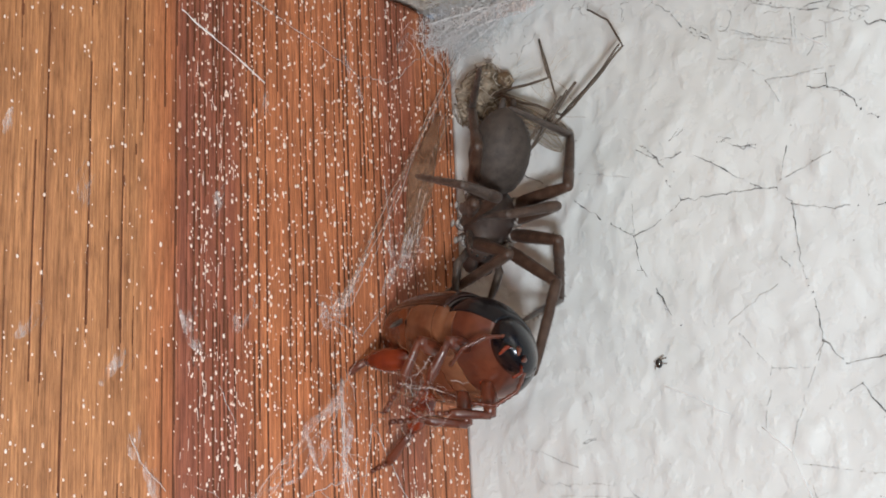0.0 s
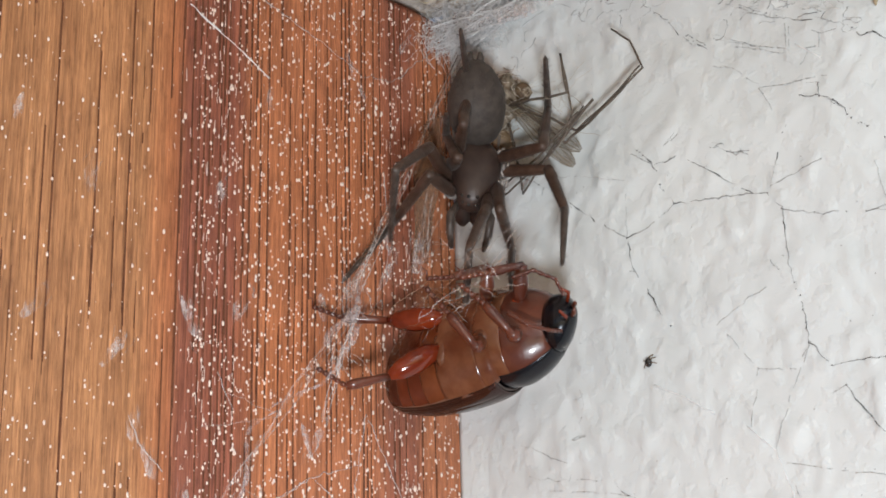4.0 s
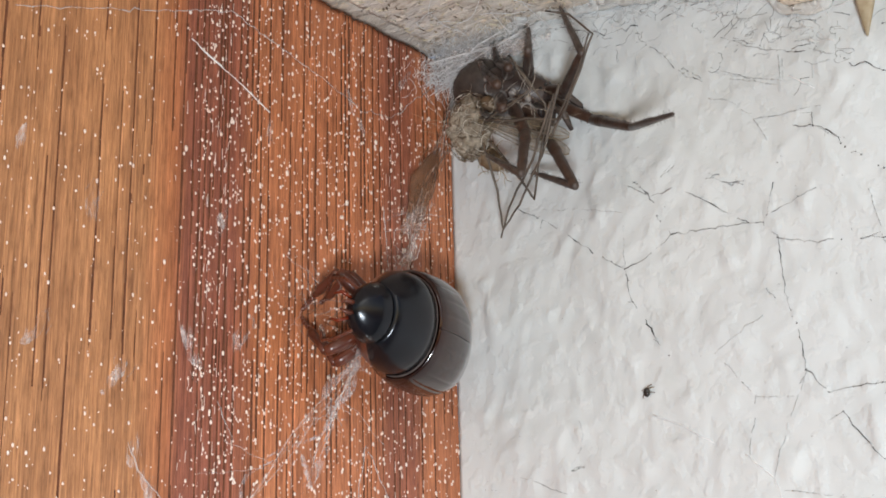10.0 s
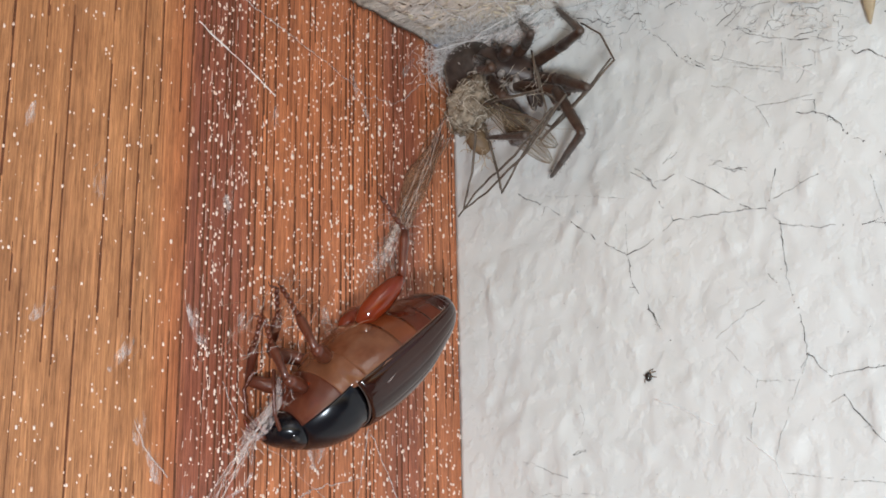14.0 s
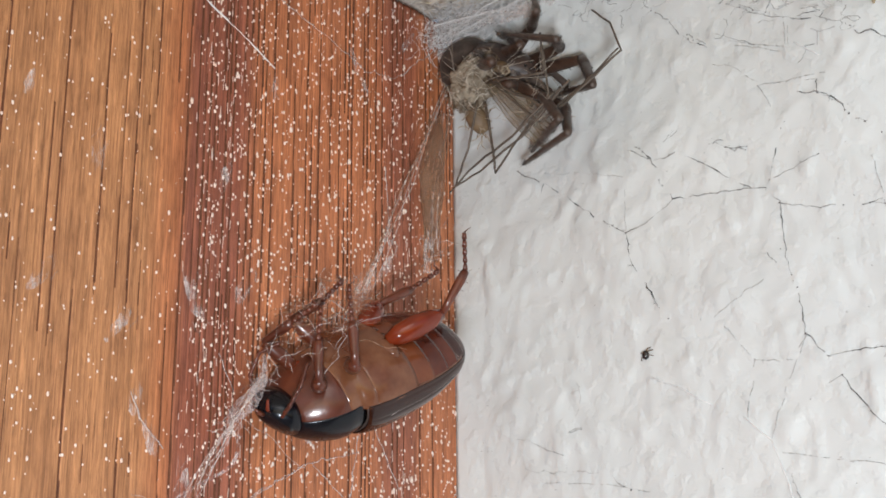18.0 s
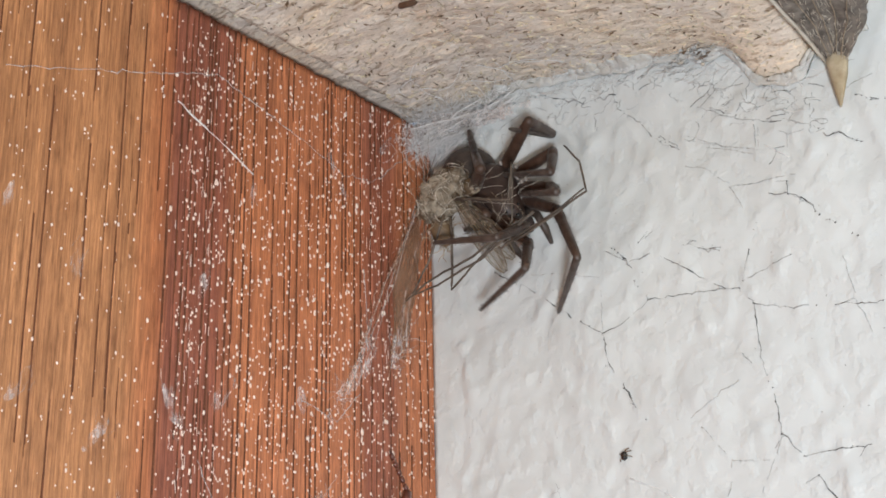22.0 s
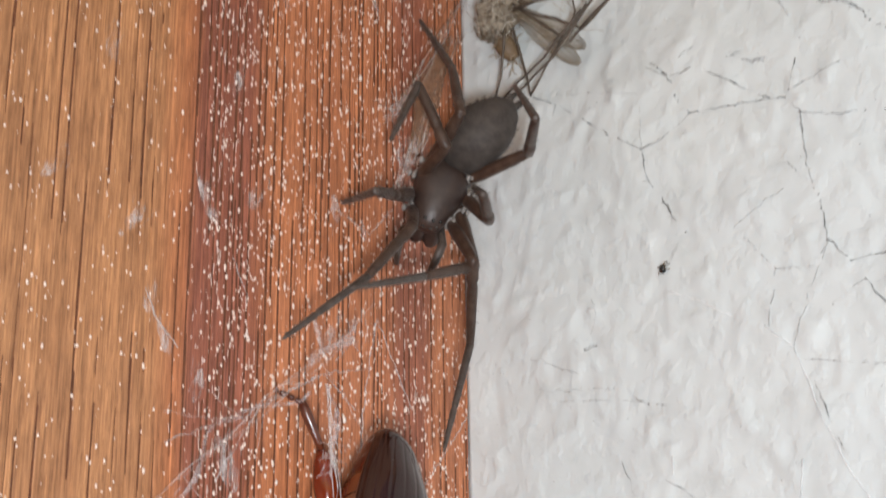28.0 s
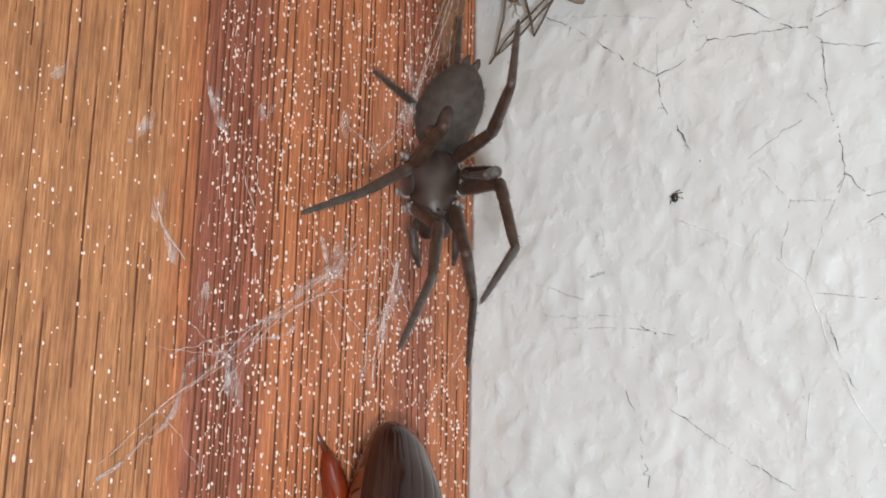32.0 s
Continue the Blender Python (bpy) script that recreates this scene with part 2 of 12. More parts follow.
def pore(y, z):
    """How deep the open grain cuts at a place of the board's face, 0 to 1."""
    y = y + 0.03 * n3(0.4, y * 0.3, z * 0.25, 1.0) + 0.012 * n3(4, y * 0.2, z, 1.0)
    best = 0.0
    for at, deep, seed in GRAIN:
        if abs(y - at) < 0.0125:
            run = n3(seed, 0.0, z * 0.7, 1.0) + 0.30 + 0.2 * n3(seed, 5.0, z * 3.0, 1.0)
            best = max(best, deep * min(1.0, max(0.0, run * 3.0)) * (1 - abs(y - at) / 0.0125))
    return best


def build_board():
    ys = steps([(-9.0, -4.4, 0.3), (-4.4, 0.0, 0.0056)])
    zs = steps([(-22.0, -6.4, 1.2), (-6.4, -0.09, 0.07)])
    depth = {}

    def front(y, z):
        d = depth[(y, z)] = pore(y, z) if z > -6.5 and y > -4.5 else 0.0
        top = -0.035 + 0.012 * n3(y, 2.2, 0, 9.0) + 0.014 * n3(y, 5.2, 0, 34.0) if z > -0.1 else 0.0
        return (-0.010 * d + 0.004 * n3(0, y, z * 0.2, 5.0), y, z - 0.03 * y * 0.4 * (z > -0.1) + top)

    me = slab("oak_board", ys, zs, front, lambda x, y, z: (-2.2, y, z), [M_WOOD, M_PORE],
              lambda a, b, c, d: int(depth[(a, b)] + depth[(c, b)] + depth[(a, d)] + depth[(c, d)] > 1.25))
    me.flip_normals()
    tagged(new("oak_board", me), "orange-brown stained oak board, open grain, dusty face", "board", kind="structure")


def build_soffit():
    xs = steps([(-3.0, -0.6, 0.4), (-0.6, 3.55, 0.04)])
    ys = steps([(-9.0, -4.4, 0.4), (-4.4, 0.02, 0.04)])
    me = slab("ceiling", xs, ys, lambda x, y: (x, y, soffit_z(x, y) + 0.022 * n3(x, y * 1.5, 0, 5.0) + 0.012 * n3(x, y * 2, 4, 14.0) + (0.09 if x < 0 else 0)), lambda x, y, z: (x, y, 2.5), [M_CHIP])
    me.flip_normals()
    tagged(new("ceiling", me), "raw beige chipboard soffit, flaky and dusty", "ceiling", kind="structure")


# pale floor out of view, added to bounce light up onto the soffit
def build_bounce_floor():
    xs, ys = range(-28, 53, 4), range(-56, 13, 4)
    verts = [(x, y, -22.0 + 0.05 * n3(x * 0.2, y * 0.2, 0, 1.0)) for x in xs for y in ys]
    n = len(ys)
    faces = [(i * n + j, (i + 1) * n + j, (i + 1) * n + j + 1, i * n + j + 1) for i in range(len(xs) - 1) for j in range(n - 1)]
    tagged(new("floor", mesh_of("floor", verts, faces, [M_BOUNCE])), "unseen pale floor added below to bounce light upwards", "floor", kind="structure")


build_bounce_floor()
build_wall()
build_board()
build_soffit()


# ---- materials of the small things ----
def coated(name, colour, colour2, scale, rough, coat=0.0, bump=0.15, stretch=(1, 1, 1)):
    mat = plain(name, colour, colour2, scale, rough, bump, stretch)
    mat.node_tree.nodes["Principled BSDF"].inputs["Coat Weight"].default_value = coat
    mat.node_tree.nodes["Principled BSDF"].inputs["Coat Roughness"].default_value = 0.12
    return mat


def thin(name, colour, colour2, alpha, scale, rough=0.5, through_light=0.0):
    """A film or fibre that lets part of the light through."""
    mat = plain(name, colour, colour2, scale, rough, 0.1)
    tree = mat.node_tree
    patchy = ramp(tree, noise_tex(tree, placed(tree), scale * 2), [(0.3, (alpha * 0.5,) * 3), (0.7, (min(1.0, alpha * 1.5),) * 3)])
    bsdf, out = tree.nodes["Principled BSDF"], tree.nodes["Material Output"]
    tree.links.new(patchy, bsdf.inputs["Alpha"])
    if through_light:
        glow = tree.nodes.new("ShaderNodeBsdfTranslucent")
        glow.inputs["Color"].default_value = (*colour, 1)
        clear = tree.nodes.new("ShaderNodeBsdfTransparent")
        veil, join = tree.nodes.new("ShaderNodeMixShader"), tree.nodes.new("ShaderNodeMixShader")
        tree.links.new(patchy, veil.inputs[0])
        tree.links.new(clear.outputs[0], veil.inputs[1])
        tree.links.new(glow.outputs[0], veil.inputs[2])
        join.inputs[0].default_value = through_light
        tree.links.new(bsdf.outputs[0], join.inputs[1])
        tree.links.new(veil.outputs[0], join.inputs[2])
        tree.links.new(join.outputs[0], out.inputs["Surface"])
    return mat


def fibre(name, colour, through_light=0.25):
    """Opaque fine silk that passes light on through its threads."""
    mat = plain(name, colour, tuple(c * 0.92 for c in colour), 900, 0.5, 0.0)
    tree = mat.node_tree
    tree.nodes["Principled BSDF"].inputs["Sheen Weight"].default_value = 1.0
    glow, join = tree.nodes.new("ShaderNodeBsdfTranslucent"), tree.nodes.new("ShaderNodeMixShader")
    glow.inputs["Color"].default_value = (*colour, 1)
    join.inputs[0].default_value = through_light
    tree.links.new(tree.nodes["Principled BSDF"].outputs[0], join.inputs[1])
    tree.links.new(glow.outputs[0], join.inputs[2])
    tree.links.new(join.outputs[0], tree.nodes["Material Output"].inputs["Surface"])
    return mat


def wisp(name, low=0.45, high=0.70, cover=0.55, colour=(0.92, 0.85, 0.82), colour2=(0.82, 0.74, 0.71)):
    """A ragged veil of silk: patches of cover with clear gaps between."""
    mat = plain(name, colour, colour2, 900, 0.6, 0.0)
    tree = mat.node_tree
    patchy = ramp(tree, noise_tex(tree, placed(tree, (1, 1, 0.45)), 1500, 6, 0.7), [(low, (0, 0, 0)), (high, (cover,) * 3)])
    tree.links.new(patchy, tree.nodes["Principled BSDF"].inputs["Alpha"])
    return mat


def velvet(name, colour, colour2):
    mat = plain(name, colour, colour2, 1500, 0.36, 0.45)
    bsdf = mat.node_tree.nodes["Principled BSDF"]
    bsdf.inputs["Specular IOR Level"].default_value = 0.32
    bsdf.inputs["Sheen Weight"].default_value, bsdf.inputs["Sheen Roughness"].default_value = 0.05, 0.35
    bsdf.inputs["Sheen Tint"].default_value = (0.8, 0.74, 0.68, 1)
    return mat


M_CARAPACE = coated("spider_carapace", (0.026, 0.014, 0.011), (0.055, 0.033, 0.025), 500, 0.46, 0.0, 0.4)
M_ABDOMEN = velvet("spider_abdomen", (0.046, 0.036, 0.031), (0.074, 0.059, 0.050))
for _in in ("Specular IOR Level", "Roughness"):
    M_ABDOMEN.node_tree.nodes["Principled BSDF"].inputs[_in].default_value = 0.22 if _in[0] == "S" else 0.6
M_FEMUR = velvet("spider_femur", (0.045, 0.022, 0.014), (0.078, 0.044, 0.030))
M_TIBIA = velvet("spider_tibia", (0.044, 0.024, 0.016), (0.078, 0.047, 0.034))
M_TARSUS = velvet("spider_tarsus", (0.045, 0.031, 0.024), (0.092, 0.070, 0.059))
M_COXA = plain("spider_coxa", (0.15, 0.125, 0.11), (0.34, 0.305, 0.28), 900, 0.5)
M_EYE = coated("wet_black", (0.010, 0.009, 0.009), (0.02, 0.018, 0.017), 500, 0.12, 0.6, 0.0)
M_HAIR = plain("dark_bristle", (0.045, 0.035, 0.03), (0.08, 0.065, 0.055), 900, 0.6)
M_SHELL = coated("beetle_shell", (0.014, 0.0040, 0.0026), (0.032, 0.0085, 0.0045), 200, 0.12, 0.0, 0.12, (1, 0.3, 1))
M_PRONOTUM = coated("beetle_black", (0.0025, 0.0025, 0.004), (0.005, 0.004, 0.006), 700, 0.22, 0.0, 0.10)
M_SHELL.node_tree.nodes["Principled BSDF"].inputs["Specular IOR Level"].default_value = 0.5
M_PRONOTUM.node_tree.nodes["Principled BSDF"].inputs["Specular IOR Level"].default_value = 0.4
M_PRONOTUM.node_tree.nodes["Principled BSDF"].inputs["Specular Tint"].default_value = (0.90, 0.95, 1.0, 1)
M_RIM = coated("beetle_rim", (0.20, 0.10, 0.06), (0.08, 0.026, 0.012), 300, 0.3, 0.2, 0.2)
M_SEAM = plain("collar_membrane", (0.05, 0.036, 0.03), (0.13, 0.10, 0.09), 500, 0.45)
M_BELLY = coated("beetle_belly", (0.022, 0.0032, 0.0017), (0.060, 0.008, 0.003), 220, 0.13, 0.0, 0.25)
M_BELLY_RED = coated("beetle_belly_red", (0.065, 0.010, 0.004), (0.13, 0.024, 0.007), 220, 0.13, 0.0, 0.25)
M_BELLY_TAN = coated("beetle_belly_tan", (0.105, 0.024, 0.008), (0.18, 0.050, 0.016), 220, 0.14, 0.0, 0.3)
M_BREAST = coated("beetle_breast", (0.20, 0.085, 0.042), (0.10, 0.026, 0.010), 260, 0.15, 0.0, 0.3)
M_LEG_RED = coated("beetle_leg", (0.19, 0.025, 0.006), (0.10, 0.012, 0.004), 330, 0.12, 0.0, 0.2)
for _m in (M_BELLY, M_BELLY_RED, M_BELLY_TAN, M_BREAST, M_LEG_RED):
    _m.node_tree.nodes["Principled BSDF"].inputs["Specular IOR Level"].default_value = 0.55
M_LEG_DARK = coated("beetle_tarsus", (0.070, 0.016, 0.008), (0.13, 0.032, 0.014), 400, 0.3, 0.3, 0.3)
M_TAIL = plain("white_membrane", (0.75, 0.73, 0.70), (0.6, 0.57, 0.54), 500, 0.4)
M_SILK = fibre("white_silk", (0.88, 0.86, 0.84))
M_SILK_DENSE = fibre("matted_silk", (0.95, 0.94, 0.93))
M_HAZE = thin("silk_haze", (0.92, 0.84, 0.80), (0.84, 0.75, 0.71), 0.30, 900, 0.6)
M_WISP = wisp("silk_wisp")
M_VEIL = wisp("silk_veil", 0.40, 0.64, 0.5, (0.66, 0.57, 0.56), (0.48, 0.38, 0.36))
M_SILK_BROWN = thin("dusty_silk", (0.30, 0.15, 0.08), (0.42, 0.25, 0.16), 0.5, 600)
M_FILM = thin("silk_film", (0.26, 0.125, 0.068), (0.36, 0.19, 0.11), 0.42, 260)
M_THORAX = plain("crumpled_husk", (0.15, 0.112, 0.075), (0.37, 0.305, 0.23), 1400, 0.8, 0.8)
M_FILLER = plain("smeared_filler", (0.60, 0.61, 0.595), (0.55, 0.52, 0.465), 600, 0.75, 0.9)
M_HUSK = plain("dry_husk", (0.24, 0.18, 0.12), (0.42, 0.34, 0.25), 1400, 0.75, 0.6)
M_LINT = plain("dry_lint", (0.50, 0.44, 0.36), (0.62, 0.56, 0.48), 900, 0.7)
M_HUSK_DARK = plain("dry_husk_dark", (0.10, 0.058, 0.028), (0.18, 0.115, 0.06), 900, 0.6, 0.6)
M_FLYLEG = plain("dry_fly_leg", (0.060, 0.045, 0.034), (0.13, 0.10, 0.075), 700, 0.6)
M_WING = thin("clear_wing", (0.22, 0.165, 0.105), (0.32, 0.25, 0.17), 0.20, 260, 0.22)
M_VEIN = plain("wing_vein", (0.13, 0.095, 0.055), (0.2, 0.15, 0.095), 700, 0.5)
M_DIRT = plain("grey_dirt", (0.28, 0.28, 0.275), (0.50, 0.495, 0.49), 1500, 0.9)
M_SOOT = plain("dark_soot", (0.09, 0.088, 0.084), (0.20, 0.195, 0.19), 1500, 0.9)
M_GREYSILK = plain("grey_dusty_thread", (0.48, 0.48, 0.47), (0.60, 0.60, 0.59), 1200, 0.85)
M_MOTH = plain("grey_moth_wing", (0.085, 0.070, 0.058), (0.25, 0.215, 0.18), 1300, 0.7, 0.9)
M_ROOT = plain("wing_root", (0.34, 0.26, 0.15), (0.58, 0.50, 0.36), 420, 0.5, 0.5)
M_FLAKE = plain("chip_flake", (0.58, 0.47, 0.30), (0.70, 0.61, 0.46), 900, 0.85, 0.4)
M_CHIP_DULL = plain("dull_chip", (0.50, 0.42, 0.33), (0.60, 0.52, 0.43), 900, 0.9, 0.4)
M_BARK = plain("brown_chip", (0.075, 0.036, 0.018), (0.13, 0.065, 0.032), 900, 0.8, 0.5)


# ---- builders ----
def part(name, me, parent, label=""):
    ob = new(name, me)
    ob.parent = parent
    return tagged(ob, label)


def thing(name, label, category, group=""):
    return tagged(new(name), label, category, group)


class Shape:
    """Vertices and faces in centimetres, gathered into one mesh."""

    def __init__(self):
        self.v, self.f, self.m = [], [], []

    def add(self, verts, faces, mat=0):
        k = len(self.v)
        self.v += [tuple(p) for p in verts]
        self.f += [tuple(i + k for i in q) for q in faces]
        self.m += [mat] * len(faces)
        return self

    def mesh(self, name, *mats, smooth=True):
        return mesh_of(name, self.v, self.f, mats, self.m, smooth)

    def lathe(self, stops, ring=16, shape=None, mat=0):
        """Rings about the y axis: stops of (y, half width, half height, z of the middle); shape(a, i) may push a ring's radius."""
        verts, faces = [], []
        for i, (y, w, h, z) in enumerate(stops):
            for k in range(ring):
                a = 2 * math.pi * k / ring
                r = shape(a, y) if shape else 1.0
                verts.append((math.cos(a) * w * r, y, z + math.sin(a) * h * r))
        for i in range(len(stops) - 1):
            faces += [(i * ring + k, (i + 1) * ring + k, (i + 1) * ring + (k + 1) % ring, i * ring + (k + 1) % ring) for k in range(ring)]
        faces += [tuple(range(ring)), tuple((len(stops) - 1) * ring + k for k in reversed(range(ring)))]
        return self.add(verts, faces, mat)

    def tube(self, points, radii, ring=5, mat=0):
        pts = [Vector(p) for p in points]
        verts, faces, side = [], [], None
        for i, p in enumerate(pts):
            d = (pts[min(i + 1, len(pts) - 1)] - pts[max(i - 1, 0)]).normalized()
            if side is None or abs(side.dot(d)) > 0.99:
                side = d.orthogonal()
            side = (side - d * side.dot(d)).normalized()
            up = d.cross(side)
            r = radii if isinstance(radii, (int, float)) else radii[i]
            verts += [p + (side * math.cos(2 * math.pi * k / ring) + up * math.sin(2 * math.pi * k / ring)) * r for k in range(ring)]
        for i in range(len(pts) - 1):
            faces += [(i * ring + k, i * ring + (k + 1) % ring, (i + 1) * ring + (k + 1) % ring, (i + 1) * ring + k) for k in range(ring)]
        faces += [tuple(reversed(range(ring))), tuple((len(pts) - 1) * ring + k for k in range(ring))]
        return self.add(verts, faces, mat)

    def ball(self, at, size, rings=6, ring=8, mat=0, turn=None):
        sx, sy, sz = (size,) * 3 if isinstance(size, (int, float)) else size
        verts, faces = [], []
        for i in range(1, rings):
            b = math.pi * i / rings - math.pi / 2
            for k in range(ring):
                a = 2 * math.pi * k / ring
                verts.append(Vector((math.cos(a) * math.cos(b) * sx, math.sin(b) * sy, math.sin(a) * math.cos(b) * sz)))
        verts += [Vector((0, -sy, 0)), Vector((0, sy, 0))]
        n = (rings - 1) * ring
        for i in range(rings - 2):
            faces += [(i * ring + k, (i + 1) * ring + k, (i + 1) * ring + (k + 1) % ring, i * ring + (k + 1) % ring) for k in range(ring)]
        faces += [(n, k, (k + 1) % ring) for k in range(ring)] + [(n + 1, n - ring + (k + 1) % ring, n - ring + k) for k in range(ring)]
        if turn is not None:
            verts = [turn @ v for v in verts]
        return self.add([v + Vector(at) for v in verts], faces, mat)


def wander(a, b, n, amount, rng):
    """A wavy line from a to b."""
    a, b = Vector(a), Vector(b)
    size = (b - a).length * amount
    seed = Vector((rng.uniform(0, 90), rng.uniform(0, 90), rng.uniform(0, 90)))
    pts = []
    for i in range(n + 1):
        s = i / n
        push = noise.noise_vector(seed + Vector((s * 2.6, 0, 0))) * size * math.sin(math.pi * s) + noise.noise_vector(seed + Vector((0, s * 9, 5))) * size * 0.25 * math.sin(math.pi * s)
        pts.append(a.lerp(b, s) + push)
    return pts


# ---- the spider ----
SEGMENTS = {"1": (0.56, 0.66, 0.84), "2": (0.54, 0.60, 0.74), "3": (0.42, 0.46, 0.58), "4": (0.54, 0.60, 0.76)}


def bristles(shape, length, radius, count, rng, long=0.05, mat=1):
    for _ in range(count):
        y, a = rng.uniform(0.06, 0.96) * length, rng.uniform(0, 2 * math.pi)
        out = Vector((math.cos(a), 0, math.sin(a)))
        root = Vector((0, y, 0)) + out * radius * 0.8
        tip = root + out * long * rng.uniform(0.5, 1.0) + Vector((0, long * rng.uniform(0.5, 1.1), 0))
        shape.tube([root, tip], [0.0018, 0.0006], 3, mat)


def leg_segment(kind, length, seed):
    rng = random.Random(seed)
    s = Shape()
    if kind == "femur":
        stops = [(-0.03, 0.030, 0.030, 0), (0, 0.042, 0.044, 0), (length * 0.3, 0.056, 0.060, 0.004), (length * 0.75, 0.050, 0.052, 0.004), (length * 0.96, 0.042, 0.044, 0), (length + 0.015, 0.026, 0.028, 0)]
        s.lathe([(y, w * 0.84, h * 0.84, z) for y, w, h, z in stops], 12)
        bristles(s, length, 0.046, 70, rng, 0.022)
        for y, w in ((0.025, 0.041), (0.055, 0.044)):
            s.tube([(math.cos(k * 0.45) * w * 1.03, y + 0.006 * math.sin(k * 0.9), math.sin(k * 0.45) * w) for k in range(15)], 0.010, 5, 2)
        return s.mesh("femur", M_FEMUR, M_HAIR, M_COXA)
    if kind == "tibia":
        stops = [(-0.025, 0.030, 0.030, 0), (0, 0.043, 0.045, 0), (length * 0.22, 0.046, 0.049, 0.002), (length * 0.27, 0.036, 0.038, 0), (length * 0.34, 0.042, 0.044, 0), (length * 0.8, 0.037, 0.039, 0), (length * 0.98, 0.031, 0.033, 0), (length + 0.012, 0.02, 0.02, 0)]
        s.lathe([(y, w * 0.86, h * 0.86, z) for y, w, h, z in stops], 12)
        bristles(s, length, 0.036, 80, rng, 0.024)
        return s.mesh("tibia", M_TIBIA, M_HAIR)
    stops = [(-0.015, 0.022, 0.022, 0), (0, 0.030, 0.031, 0), (length * 0.3, 0.027, 0.028, 0), (length * 0.58, 0.024, 0.025, 0), (length * 0.61, 0.019, 0.020, 0), (length * 0.64, 0.023, 0.024, 0), (length * 0.95, 0.016, 0.017, 0), (length, 0.006, 0.006, 0)]
    s.lathe([(y, w * 0.9, h * 0.9, z) for y, w, h, z in stops], 10)
    bristles(s, length, 0.027, 90, rng, 0.021)
    return s.mesh("metatarsus", M_TARSUS, M_HAIR)


